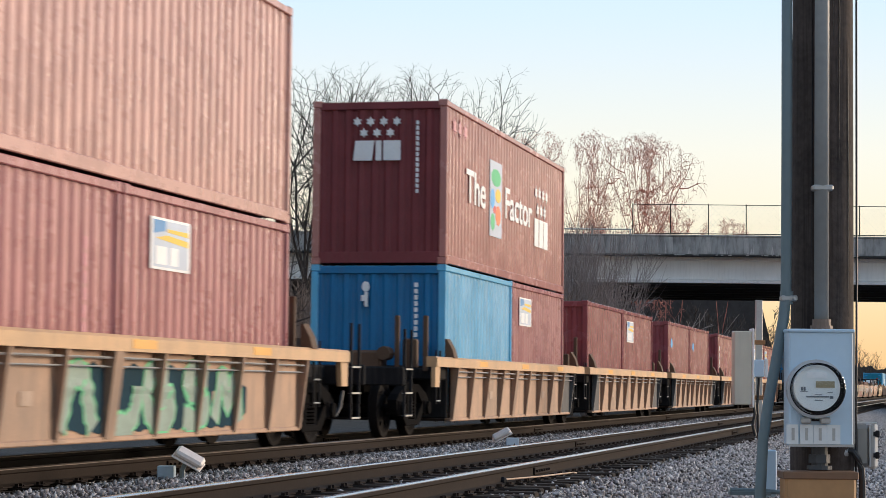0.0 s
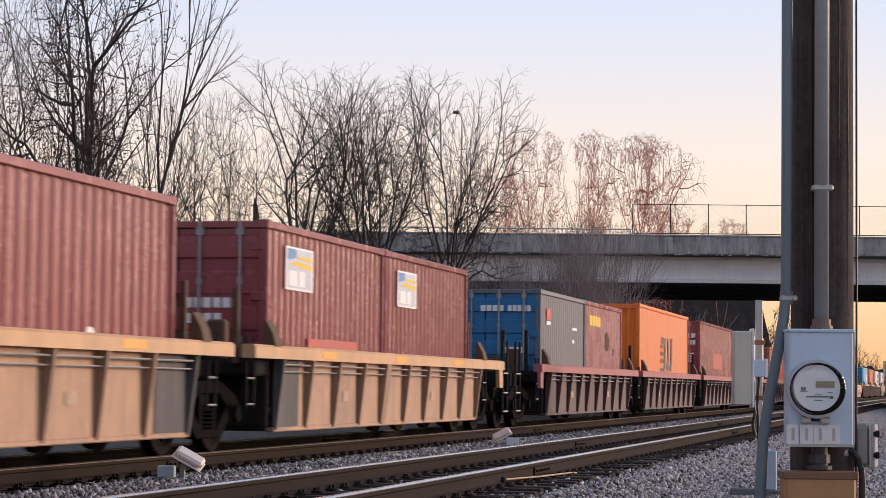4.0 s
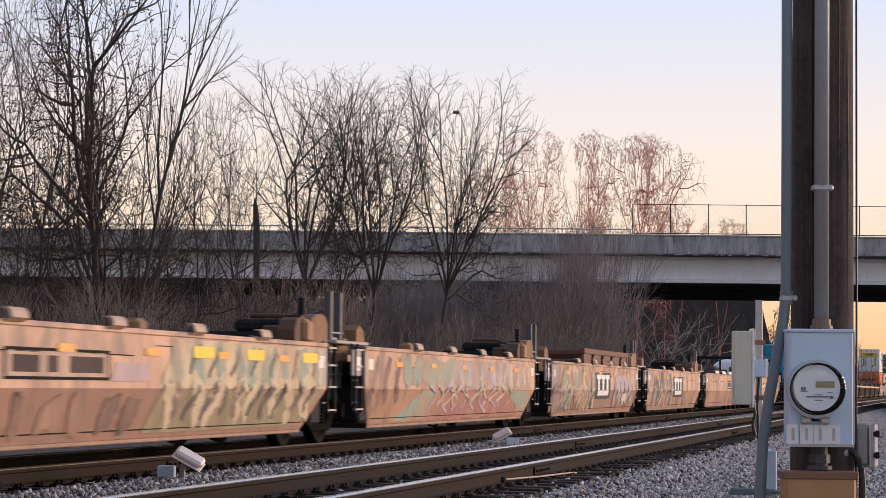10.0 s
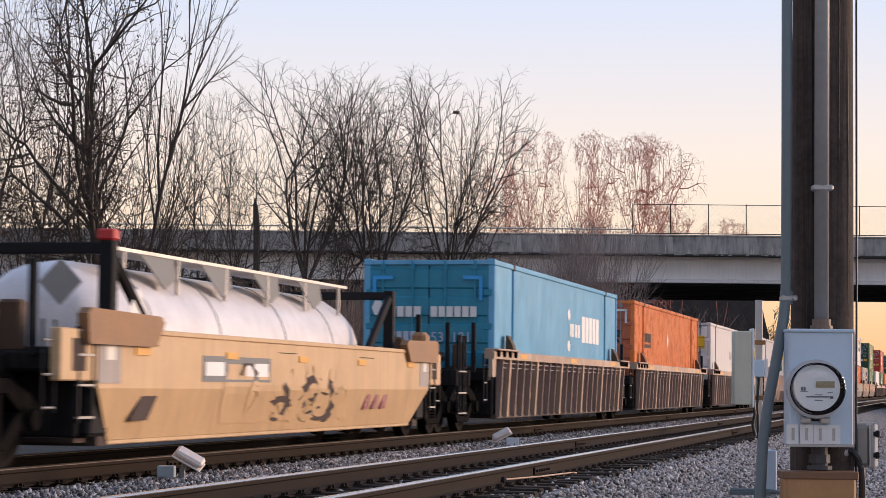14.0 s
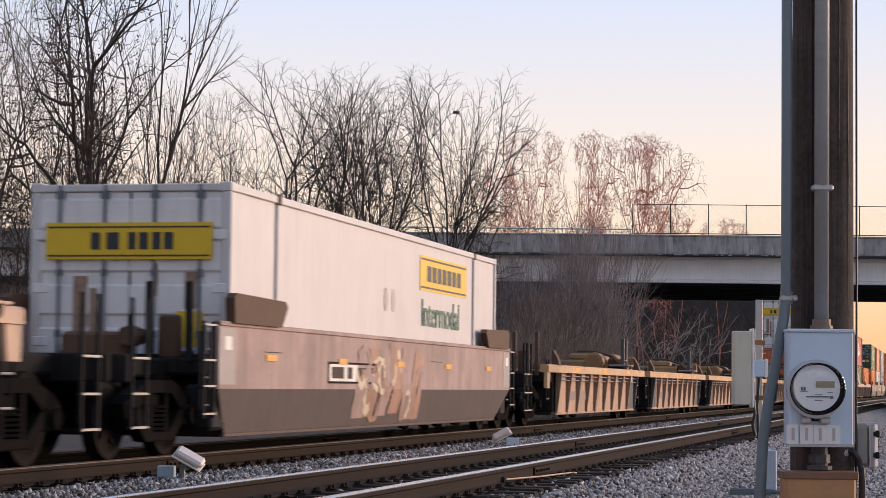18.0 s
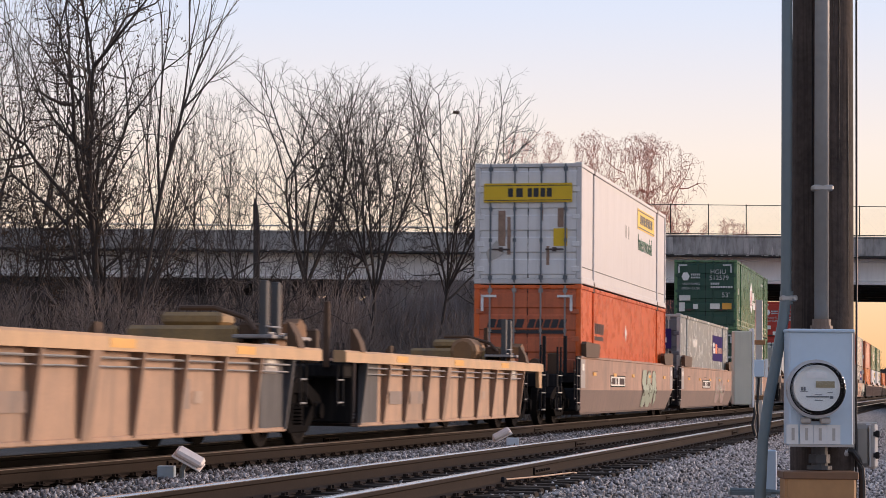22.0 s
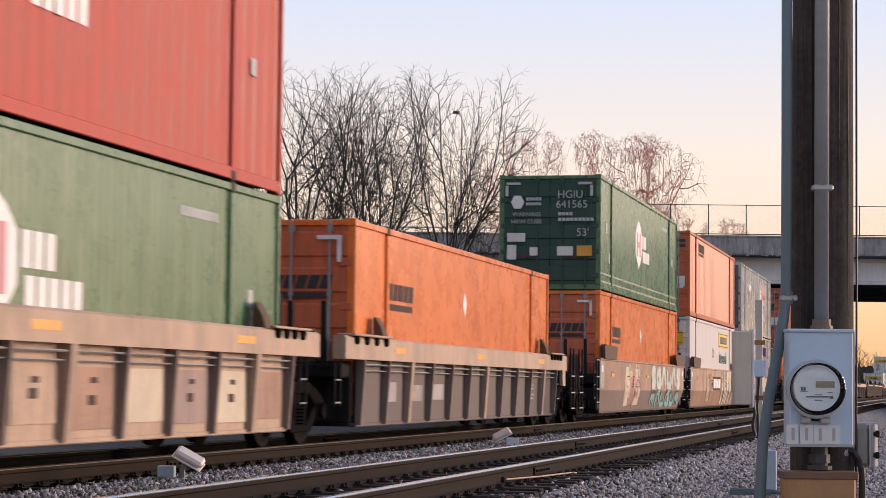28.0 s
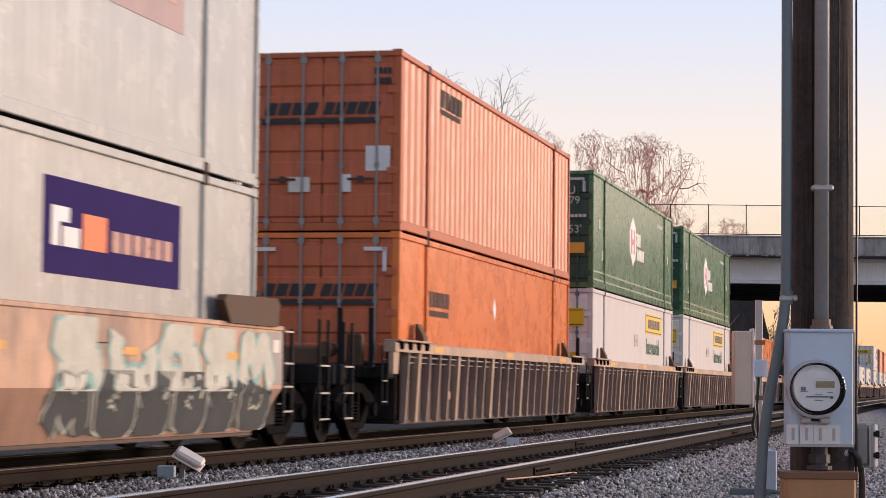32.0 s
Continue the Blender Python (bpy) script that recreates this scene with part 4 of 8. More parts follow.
# thickets in front of the bridge and under it


def thicket(seed, n, spread, length, crown, twig=0.011):
    r = random.Random(seed)
    rows = []
    for k in range(n):
        a, q = 6.283 * k / n + r.uniform(-0.3, 0.3), spread * r.uniform(0.15, 1.0)
        rows.append((0.3 * math.cos(a), 0.3 * math.sin(a), q * math.cos(a), q * math.sin(a), length * r.uniform(0.75, 1.05), 0.035))
    return grow(seed, rows, 3, 0.62, (2, 2, 2), 0.42, 0.05, twig, 0.1, 0.25, 2, crown)


bush = tree("leafless_bush", ahead(7.4, 112, -0.3), thicket(71, 34, 0.7, 4.4, (9.9, 2.5), 0.012), BRUSH, "dense grey leafless bush beside the line", "bush")
low = tree("leafless_bush", ahead(-6, 92, -0.3), thicket(72, 15, 0.75, 2.3, (4.6, 2.2)), DARKBRUSH, "low tangled leafless bush", "bush")
wide = tree("leafless_bush", ahead(-12, 86, -0.3), thicket(73, 15, 0.65, 2.7, (5.6, 2.3)), DARKBRUSH, "tangled leafless thicket of brown twigs", "bush")
put_tree(bush, 6.4, 115, -0.3, 2.0, 0.86)
put_tree(bush, 8.0, 114, -0.3, 4.0, 0.7)
put_tree(bush, 3.7, 112, -0.3, 1.0, 0.8)
put_tree(bush, 1.4, 110, -0.3, 5.0, 0.72)
put_tree(bush, -0.6, 113, -0.3, 3.1, 0.74)
put_tree(bush, -2.6, 111, -0.3, 0.4, 0.74)
tree("leafless_bush", ahead(13.0, 132, -0.3), grow(75, [(0.1 * k, 0, 0.35 * k - 0.5, 0, 2.8, 0.03) for k in range(5)], 3, 0.7, (2, 2, 1), 0.6, -0.05, 0.015, 0.16, 0.3, 2), PALETWIG, "sparse shrub with pale arching twigs under the bridge", "bush")
r = random.Random(9)
for k in range(10):
    sd = -23 + k * 3.0 + r.uniform(-0.4, 0.4)
    put_tree(wide, sd, r.uniform(108, 134), -0.3, r.uniform(0, 6.28), r.uniform(0.9, 1.2))
for k in range(17):
    sd = -19 + k * 1.6
    fr = r.uniform(86, 118) if sd > -9 else r.uniform(76, 96)
    put_tree((low, wide)[k % 2], sd * fr / 95, fr, -0.4, r.uniform(0, 6.28), r.uniform(0.7, 1.05))
for k in range(6):
    put_tree(wide, -4 + k * 1.9, r.uniform(112, 136), -0.3, r.uniform(0, 6.28), r.uniform(0.95, 1.2))
for k in range(12):
    put_tree((wide, low)[k % 2], -30 + k * 4.2 + r.uniform(-0.6, 0.6), r.uniform(172, 215), -0.3, r.uniform(0, 6.28), r.uniform(1.4, 1.9))
# far woods on both sides of the line
m = Mesh()
r = random.Random(33)
g = Grower(8)
for k in range(400):
    sd, fr = (r.uniform(-90, 110), r.uniform(250, 420)) if k < 140 else (r.uniform(8, 46), r.uniform(225, 300))
    if k >= 330:
        fr = r.uniform(560, 800)
        sd = fr * r.uniform(0.165, 0.215)
    p = ahead(sd, fr, -0.5)
    if abs(p.x) < 9 or abs(p.x - TRACK_B) < 8:
        continue
    h = r.uniform(10, 15) if k >= 330 else r.uniform(7, 13) * (0.75 if p.x > 0 else 1.0) * (0.8 if p.x > -25 else 1.0)
    pts, rad, d = g.branch(p, (0, 0, 1), h, 0.16, 0, 4, 0.05, m, 9)
    for j in range(15):
        u = r.uniform(0.15, 1.0)
        q = pts[0].lerp(pts[-1], u)
        a = r.uniform(0, 6.28)
        l2 = h * 0.4 * (1.15 - u) * r.uniform(0.6, 1.2) + 0.8
        o2 = g.branch(q, (math.cos(a), math.sin(a), r.uniform(0.5, 1.4)), l2, 0.06, 2, 3, 0.1, m, 9)
        for jj in range(3):
            a = r.uniform(0, 6.28)
            g.branch(o2[0][0].lerp(o2[0][-1], r.uniform(0.3, 1)), (math.cos(a), math.sin(a), r.uniform(0.4, 1.2)), l2 * 0.5, 0.03, 3, 3, 0.1, m, 9)
tagged(new("far_woods", m.mesh("far_woods", WOODS)), "distant leafless brown woods along the line", "woods", kind="stuff")
m = Mesh()
rows = [[], []]
BEARINGS = [-180 + 2.0 * k for k in range(75)] + [-30 + 0.06 * k for k in range(600)] + [6 + 2.0 * k for k in range(88)]
for k in BEARINGS:
    a = radians(k)
    az = k
    z = 9 + 18 * float(np.interp(az, (-80, -60, -16, -13.5, -4.1, -3.6), (0, 1.5, 1.5, 1.6, 1.6, 0))) + 6 * noise.noise((math.cos(a) * 6, math.sin(a) * 6, 3)) + 2 * noise.noise((math.cos(a) * 60, math.sin(a) * 60, 5)) + 2 * noise.noise((math.cos(a) * 200, math.sin(a) * 200, 7)) + 1.5 * noise.noise((math.cos(a) * 500, math.sin(a) * 500, 9))
    rows[0].append((850 * math.sin(a), 850 * math.cos(a), -3))
    rows[1].append((850 * math.sin(a), 850 * math.cos(a), z))
m.strip(rows)
tagged(new("backdrop_hills", m.mesh("backdrop_hills", HILLWOOD)), "low dark wooded rise on the horizon", "hills", kind="structure")


# ---- service pole with the meter ----
pole = turned("utility_pole", 1.225, 7.12, -0.62, label="weathered dark wooden service pole standing in gravel", category="pole")
m = Mesh()
rings = []
for i in range(24):
    z = i * 0.24
    rings.append([((0.1035 - 0.0006 * i + 0.0035 * noise.noise((math.cos(w) * 3, math.sin(w) * 3, z * 0.6))) * math.cos(w), (0.1035 - 0.0006 * i + 0.0035 * noise.noise((math.cos(w) * 3, math.sin(w) * 3, z * 0.6))) * math.sin(w), z) for w in [2 * math.pi * k / 28 for k in range(29)]])
part("shaft", Mesh().strip(rings), POLE, pole, smooth=True)
m = Mesh()
for k, (w, z0, z1) in enumerate(((4.2, 1.9, 2.9), (4.55, 1.6, 3.6), (5.1, 2.2, 3.1), (5.5, 1.7, 2.6), (4.9, 2.6, 3.9))):
    m.tube([(0.1005 * math.cos(w), 0.1005 * math.sin(w), z0), (0.1 * math.cos(w + 0.02), 0.1 * math.sin(w + 0.02), (z0 + z1) / 2), (0.0995 * math.cos(w), 0.0995 * math.sin(w), z1)], [0.0005, 0.0022, 0.0005], 4)
part("crack", m, CABLE, pole, "dark drying cracks")
conduit = turned("conduit", 0, 7.0, 0, label="grey plastic conduit strapped to the pole and bending outwards", category="pipe")
part("pipe", Mesh().tube([(1.097, 0.03, 3.2), (1.096, 0.03, 1.6), (1.094, 0.03, 1.15), (1.084, 0.02, 1.07), (1.062, 0.01, 0.95), (1.034, 0, 0.81), (1.016, 0, 0.68), (1.009, 0, 0.52), (1.006, 0, 0.2), (1.006, 0, -0.62)], 0.0175, 14), PVC, conduit, smooth=True)
part("coupling", Mesh().tube([(1.096, 0.03, 1.16), (1.0945, 0.03, 1.118)], 0.0215, 14), PVC, conduit)
part("strap", Mesh().box(1.075, 1.128, 0.008, 0.05, 1.128, 1.146, 0.004).tube([(1.118, 0.006, 1.137), (1.118, 0.0, 1.137)], 0.006, 8), STEELBAR, conduit, "metal pipe strap")
riser = turned("conduit", 0, 6.99, 0, label="straight grey riser conduit running down into the meter box", category="pipe")
part("pipe", Mesh().tube([(1.204, 0, 3.2), (1.2, 0, 1.07)], 0.0235, 16), GREYPIPE, riser, smooth=True)
part("hub", Mesh().tube([(1.2, 0, 1.07), (1.2, 0, 1.05)], 0.03, 14).tube([(1.2, 0, 1.05), (1.2, 0, 1.036)], 0.036, 14), RUSTPIPE, riser)
part("strap", Mesh().box(1.17, 1.235, -0.024, 0.03, 1.478, 1.496, 0.004), STEELBAR, riser, "metal pipe strap")
wire = turned("ground_wire", 0, 7.05, 0, label="thin black cable running down the side of the pole", category="cable")
part("cable", Mesh().tube([(1.3225, 0, 3.2), (1.3225, 0, 1.2), (1.322, 0, 1.0), (1.3195, 0, 0.6), (1.322, 0, -0.62)], 0.0035, 6), CABLE, wire)

meter = turned("electric_meter", 0, 6.9, 0, label="grey electric meter box with round glass meter on a pole", category="electric meter")
m = Mesh()
m.box(1.083, 1.286, 0.0, 0.11, 0.673, 1.03, 0.006)
box_body = part("meter_box", m, METERBOX, meter)
part("box_lid", Mesh().box(1.08, 1.289, -0.006, 0.112, 1.026, 1.037, 0.003), METERBOX, box_body, "overhanging top edge of the box")
part("box_rim", Mesh().box(1.083, 1.286, -0.004, 0.0, 0.670, 0.678).box(1.282, 1.288, -0.004, 0.0, 0.68, 1.026), STEELBAR, box_body)
cx, cz = 1.1635, 0.850
def ring(r0, r1, y0, y1, n=40):
    m = Mesh()
    rows = [[(cx + r * math.cos(w), y, cz + r * math.sin(w)) for w in [2 * math.pi * k / n for k in range(n + 1)]] for r, y in ((r0, y1), (r1, y1), (r1, y0), (r0, y0), (r0, y1))]
    return m.strip(rows)
part("meter_ring", ring(0.082, 0.0915, -0.03, 0.0), RINGSTEEL, meter, "bright metal sealing ring", smooth=False)
part("meter_base", Mesh().tube([(cx, 0.0, cz), (cx, -0.024, cz)], 0.082, 40), DARKFRAME, meter)
face = part("meter_face", Mesh().tube([(cx - 0.002, -0.024, cz + 0.003), (cx - 0.002, -0.055, cz + 0.003)], 0.0715, 40), METERFACE, meter, "white printed meter face")
part("display", Mesh().box(cx - 0.006, cx + 0.052, -0.0575, -0.054, cz + 0.004, cz + 0.024), LCD, face, "small amber display")
part("label_card", Mesh().box(cx - 0.034, cx + 0.028, -0.057, -0.054, cz + 0.034, cz + 0.052), M_WHT, face)
m = Mesh()
for z, x0, x1, h in ((-0.026, -0.036, 0.036, 0.004), (-0.019, -0.008, 0.014, 0.002), (-0.036, -0.01, 0.016, 0.002), (-0.009, -0.054, -0.03, 0.002), (-0.012, 0.03, 0.046, 0.002)):
    m.box(cx + x0, cx + x1, -0.0565, -0.054, cz + z, cz + z + h)
m.box(cx - 0.052, cx - 0.046, -0.0565, -0.054, cz - 0.006, cz + 0.006).box(cx - 0.044, cx - 0.038, -0.0565, -0.054, cz - 0.006, cz + 0.006).box(cx + 0.038, cx + 0.048, -0.0565, -0.054, cz - 0.03, cz - 0.022)
part("print", m, GREY, face, "grey printed bars")
dome = Mesh()
rows = []
for i in range(9):
    u = i / 8
    rr = 0.08 * math.cos(max(0, u - 0.45) / 0.55 * math.pi / 2) if u > 0.45 else 0.08
    yy = -0.02 - 0.075 * min(u, 0.45) / 0.45 - 0.018 * math.sin(max(0, u - 0.45) / 0.55 * math.pi / 2)
    rows.append([(cx + max(rr, 0.001) * math.cos(w), yy, cz + max(rr, 0.001) * math.sin(w)) for w in [2 * math.pi * k / 40 for k in range(41)]])
gl = part("glass_cover", dome.strip(rows), GLASS, meter, "clear glass dome", smooth=True)
gl.visible_shadow = False
for s in (-1, 1):
    part("ring_clip", Mesh().box(cx - 0.016 + s * 0.03, cx + 0.016 + s * 0.03, -0.024, -0.002, cz - 0.108, cz - 0.088, 0.004), STEELBAR, meter)
part("seal_screw", Mesh().box(cx - 0.012, cx + 0.012, -0.016, -0.002, cz - 0.1, cz - 0.094, 0.002), DARKFRAME, meter)
for k in range(4):
    x0 = 1.0745 + k * 0.0422
    card = part("number_card", Mesh().box(x0, x0 + (0.037 if k == 0 else 0.0412), -0.006, -0.0035, 0.679, 0.739), M_WHT, meter, "white stick-on card with a grey bar")
    part("card_bar", Mesh().box(x0 + 0.016, x0 + 0.025, -0.0075, -0.006, 0.69, 0.728), STEELBAR, card)
lower = turned("service_base", 0, 7.0, 0, label="brown wooden box and pipe hub below the meter", category="box")
part("box", Mesh().box(1.069, 1.29, -0.12, 0.0, 0.2, 0.589, 0.008), PLYWOOD, lower, "brown wooden box")
part("box_top", Mesh().box(1.062, 1.297, -0.125, 0.004, 0.57, 0.594, 0.003), PLYDARK, lower)
part("hub", Mesh().tube([(1.19, -0.03, 0.68), (1.19, -0.03, 0.6)], 0.026, 12).tube([(1.19, -0.03, 0.645), (1.19, -0.03, 0.618)], 0.034, 6).tube([(1.19, -0.03, 0.61), (1.19, -0.03, 0.598)], 0.04, 12), HUBGREY, lower, "dark grey conduit hub")
side_box = turned("junction_box", 0, 7.1, 0, label="small beige plastic junction box on the pole's side", category="box")
part("body", Mesh().box(1.316, 1.372, -0.03, 0.06, 0.601, 0.739, 0.014), BEIGEBOX, side_box)
part("door", Mesh().box(1.37, 1.394, -0.036, 0.066, 0.596, 0.745, 0.01), PALERIM, side_box, "pale rim of the box lid")
part("door_edge", Mesh().box(1.318, 1.39, -0.036, -0.031, 0.741, 0.746, 0.001).box(1.366, 1.37, -0.034, -0.028, 0.604, 0.738), PALERIM, side_box, "thin pale lip along the lid")
for z in (0.63, 0.698):
    part("latch", Mesh().box(1.384, 1.397, -0.044, -0.02, z, z + 0.022, 0.003).box(1.378, 1.386, -0.042, -0.03, z + 0.004, z + 0.018), DARKFRAME, side_box)
part("cable", Mesh().tube([(1.296, -0.05, 0.655), (1.31, -0.055, 0.652), (1.325, -0.06, 0.63), (1.335, -0.06, 0.6), (1.338, -0.06, 0.55), (1.337, -0.06, 0.45), (1.334, -0.06, 0.2)], 0.0105, 8), CABLE, side_box, "thick black cable")
part("gland", Mesh().tube([(1.262, -0.05, 0.637), (1.29, -0.05, 0.651)], [0.016, 0.013], 10).tube([(1.29, -0.05, 0.651), (1.3, -0.05, 0.655)], 0.0085, 10), STEELBAR, side_box, "metal cable gland")
post_box = turned("junction_box", 0, 7.4, 0, label="small grey metal box behind the conduit", category="box")
part("body", Mesh().box(1.085, 1.122, 0, 0.05, 0.49, 0.645, 0.004), METERBOX, post_box)
part("pipe", Mesh().tube([(0.965, 0.0, 0.512), (1.14, 0.0, 0.505)], 0.008, 8).box(0.962, 1.1, -0.02, 0.02, 0.495, 0.508), PVC, post_box)

# ---- equipment by the track ----
cab = turned("equipment_cabinet", 0, 50, 0, label="beige metal equipment cabinet fixed to a grey steel post", category="cabinet")
part("cabinet_body", Mesh().box(6.58, 6.98, -0.25, 0.25, 0.5, 2.16, 0.02), CABINET, cab)
part("cabinet_edge", Mesh().box(6.98, 7.03, -0.27, 0.27, 0.44, 2.22, 0.015), M_WHT, cab, "pale door edge")
part("post", Mesh().box(7.09, 7.24, -0.07, 0.07, -0.6, 2.87, 0.01), STEELBAR, cab, "grey square steel post")
for z in (1.86, 0.62):
    part("bracket", Mesh().box(7.02, 7.3, -0.1, 0.0, z, z + 0.1, 0.01), BRASSY, cab, "ochre clamp")
part("switch_box", Mesh().box(6.96, 7.26, -0.22, -0.08, 1.13, 1.52, 0.015), METERBOX, cab, "grey switch box")
part("switch_side", Mesh().box(7.28, 7.35, -0.2, -0.08, 1.12, 1.54, 0.01), M_WHT, cab)
part("cable", Mesh().tube([(7.03, -0.2, 0.6), (7.05, -0.22, 0.3), (7.0, -0.22, 0.05), (7.08, -0.2, -0.25), (7.15, -0.2, -0.6)], 0.035, 6).tube([(7.16, -0.12, 1.1), (7.12, -0.14, 0.5), (7.15, -0.14, -0.6)], 0.03, 6), CABLE, cab, "brown hanging cable")


def detector(x, y, z, turn, tilt):
    d = empty("track_sensor", (x, y, z), "small track sensor with a tilted off-white lid and grey box", "track sensor", "track sensors")
    d.rotation_euler = (0, 0, turn)
    head = part("lid", Mesh().box(-0.16, 0.16, -0.09, 0.09, -0.04, 0.035, 0.025), LIDWHITE, d, "tilted off-white plastic lid", at=(0.03, 0, 0.2))
    head.rotation_euler = (0.4, tilt, 0)
    part("lid_rim", Mesh().box(-0.17, 0.17, -0.11, 0.11, -0.054, -0.04, 0.006), LIDWHITE, head)
    part("stem", Mesh().tube([(-0.05, 0, -0.1), (-0.05, 0, 0.06), (-0.01, 0, 0.16)], 0.028, 8), PVC, d)
    part("box", Mesh().box(-0.32, -0.14, 0.02, 0.2, -0.12, 0.1, 0.008), BLUEGREY, d, "blue-grey metal box")
    return d


detector(1.95, 22.1, -0.12, YAW, 0.5)
d2 = detector(2.3, 37.0, -0.15, YAW, -0.5)
for o in d2.children:
    if o.name.startswith("box"):
        o.location = (0.5, -0.12, 0.02)
        o.scale = (1.2, 1.0, 1.15)
        o.data = o.data.copy()
        o.data.materials[0] = PALEBOX
stub = turned("cable_stub", 0.6, 23.4, -0.2, label="small dark cable stub with a pale wire on the gravel", category="cable")
part("cap", Mesh().box(-0.1, 0.1, -0.08, 0.08, -0.1, 0.1, 0.03), DARKFRAME, stub)
part("wire", Mesh().tube([(-0.5, -1.0, 0.0), (-0.25, -0.4, 0.05), (0.05, 0.0, 0.07), (0.5, 1.2, 0.06), (1.0, 3.5, 0.02), (1.3, 5, -0.06)], 0.009, 6), GREYTAN, stub)


# ---- containers ----
MOVERS = []      # (thing, y at the clip's start, z)


def corrugated(m, a0, a1, z0, z1, base, depth, pitch, axis, out):
    """A trapezoid-ribbed wall; axis 1: along y at x = base, axis 0: along x at y = base."""
    n = max(1, round((a1 - a0) / pitch))
    p = (a1 - a0) / n
    line = []
    for k in range(n):
        for u, d in ((0.0, 0), (0.28, 0), (0.47, 1), (0.78, 1), (0.97, 0)):
            line.append((a0 + (k + u) * p, base - out * depth * d))
    line.append((a1, base))
    rows = [[(b, a, z) if axis == 1 else (a, b, z) for a, b in line] for z in (z0, z1)]
    if (axis == 1) == (out > 0):
        m.strip(rows)
    else:
        m.strip(rows[::-1])


def container(w, z, length, paint, front="wall", door=None, style="iso", wide=None, high=None, rods=DOORGREY, label="", frame_paint=None):
    """A box with its forward end at y = w at the clip's start and its floor at z."""
    wide = wide or (2.591 if length > 13 else 2.438)
    high = high or (2.591 if length < 7 else 2.896)
    c = empty("shipping_container", (0, w, z), label, "container", "shipping containers on the train")
    MOVERS.append((c, w, z))
    hw, door = wide / 2, door or paint
    key = (length, wide, high, style)
    post_paint = frame_paint or paint
    depth, pitch = {"iso": (0.029, 0.278), "fine": (0.0025, 0.2), "rib": (0.024, 0.4), "flat": (0.006, 1.2)}[style]
    inset = 1.98 if length > 13 else None

    def side(s):
        def make():
            m = Mesh()
            spans = [(0.12, length - 0.12)] if inset is None else [(0.12, inset - 0.07), (inset + 0.07, length - inset - 0.07), (length - inset + 0.07, length - 0.12)]
            lo = 0.42 if (length > 13 and style not in ("iso", "rib")) else 0.16
            for a, b in spans:
                corrugated(m, a, b, lo, high - 0.1, s * (hw - 0.034), depth, pitch, 1, s)
            if lo > 0.3:
                m.strip([[(s * (hw - 0.03), 0.12, 0.14), (s * (hw - 0.03), length - 0.12, 0.14)], [(s * (hw - 0.03), 0.12, lo), (s * (hw - 0.03), length - 0.12, lo)]][::1 if s > 0 else -1])
            return m.mesh("side_wall", paint)
        return shared(("side", key, paint.name, s), make)

    for s in (1, -1):
        part("side_wall", side(s), paint, c)
        part("top_rail", shared(("tr", key, post_paint.name, s), lambda: boxes("top_rail", post_paint, (s * hw - 0.06 * (s > 0), s * hw + 0.06 * (s < 0), 0.1, length - 0.1, high - 0.11, high - 0.015), c=0.01)), paint, c)
        part("bottom_rail", shared(("br", key, post_paint.name, s), lambda: boxes("bottom_rail", post_paint, (s * hw - 0.05 * (s > 0), s * hw + 0.05 * (s < 0), 0.1, length - 0.1, 0.02, 0.17), c=0.01)), paint, c)
        if inset:
            for y in (inset, length - inset):
                part("lifting_post", shared(("lp", key, post_paint.name, s), lambda: boxes("lifting_post", post_paint, (s * hw - 0.04 * (s > 0), s * hw + 0.04 * (s < 0), -0.075, 0.075, 0.13, high - 0.13), c=0.012)), paint, c, at=(0.004 * s, y, 0))
                for q in (0.0, high - 0.13):
                    part("lifting_casting", shared(("lc", wide, s), lambda: boxes("lifting_casting", GRIMY, (s * hw - 0.1 * (s > 0) + 0.006 * s, s * hw + 0.1 * (s < 0) + 0.006 * s, -0.09, 0.09, 0, 0.13), c=0.01)), paint, c, at=(0, y, q))
    part("roof", shared(("roof", key, paint.name), lambda: boxes("roof", paint, (-hw + 0.03, hw - 0.03, 0.06, length - 0.06, high - 0.05, high - 0.02))), paint, c)
    part("floor", shared(("floor", key), lambda: boxes("floor", GRIMY, (-hw + 0.04, hw - 0.04, 0.08, length - 0.08, 0.08, 0.15))), GRIMY, c)
    part("rear_wall", shared(("rear", key, paint.name), lambda: boxes("rear_wall", paint, (-hw + 0.08, hw - 0.08, length - 0.09, length - 0.05, 0.12, high - 0.06))), paint, c)
    for s in (1, -1):
        for y in (0, length):
            d = 1 if y == 0 else -1
            part("corner_post", shared(("cp", key, post_paint.name, s, d), lambda: boxes("corner_post", post_paint, (s * hw - 0.13 * (s > 0), s * hw + 0.13 * (s < 0), min(y, y + d * 0.11), max(y, y + d * 0.11), 0.12, high - 0.12), c=0.015)), paint, c)
            for q in (0, high - 0.118):
                part("corner_casting", shared(("cc", paint.name, s), lambda: boxes("corner_casting", post_paint, (-0.162 * (s > 0) + 0.004 * s, 0.162 * (s < 0) + 0.004 * s, -0.089, 0.089, 0, 0.118), c=0.012)), paint, c, at=(s * hw, y + d * 0.083, q))
    # forward end
    if front == "wall":
        def make():
            m = Mesh()
            corrugated(m, -hw + 0.12, hw - 0.12, 0.2, high - 0.12, 0.04, 0.045, 0.25, 0, -1)
            m.box(-hw + 0.1, hw - 0.1, 0.01, 0.1, high - 0.16, high - 0.03, 0.01)
            m.box(-hw + 0.1, hw - 0.1, 0.01, 0.1, 0.02, 0.22, 0.01)
            return m.mesh("front_wall", door)
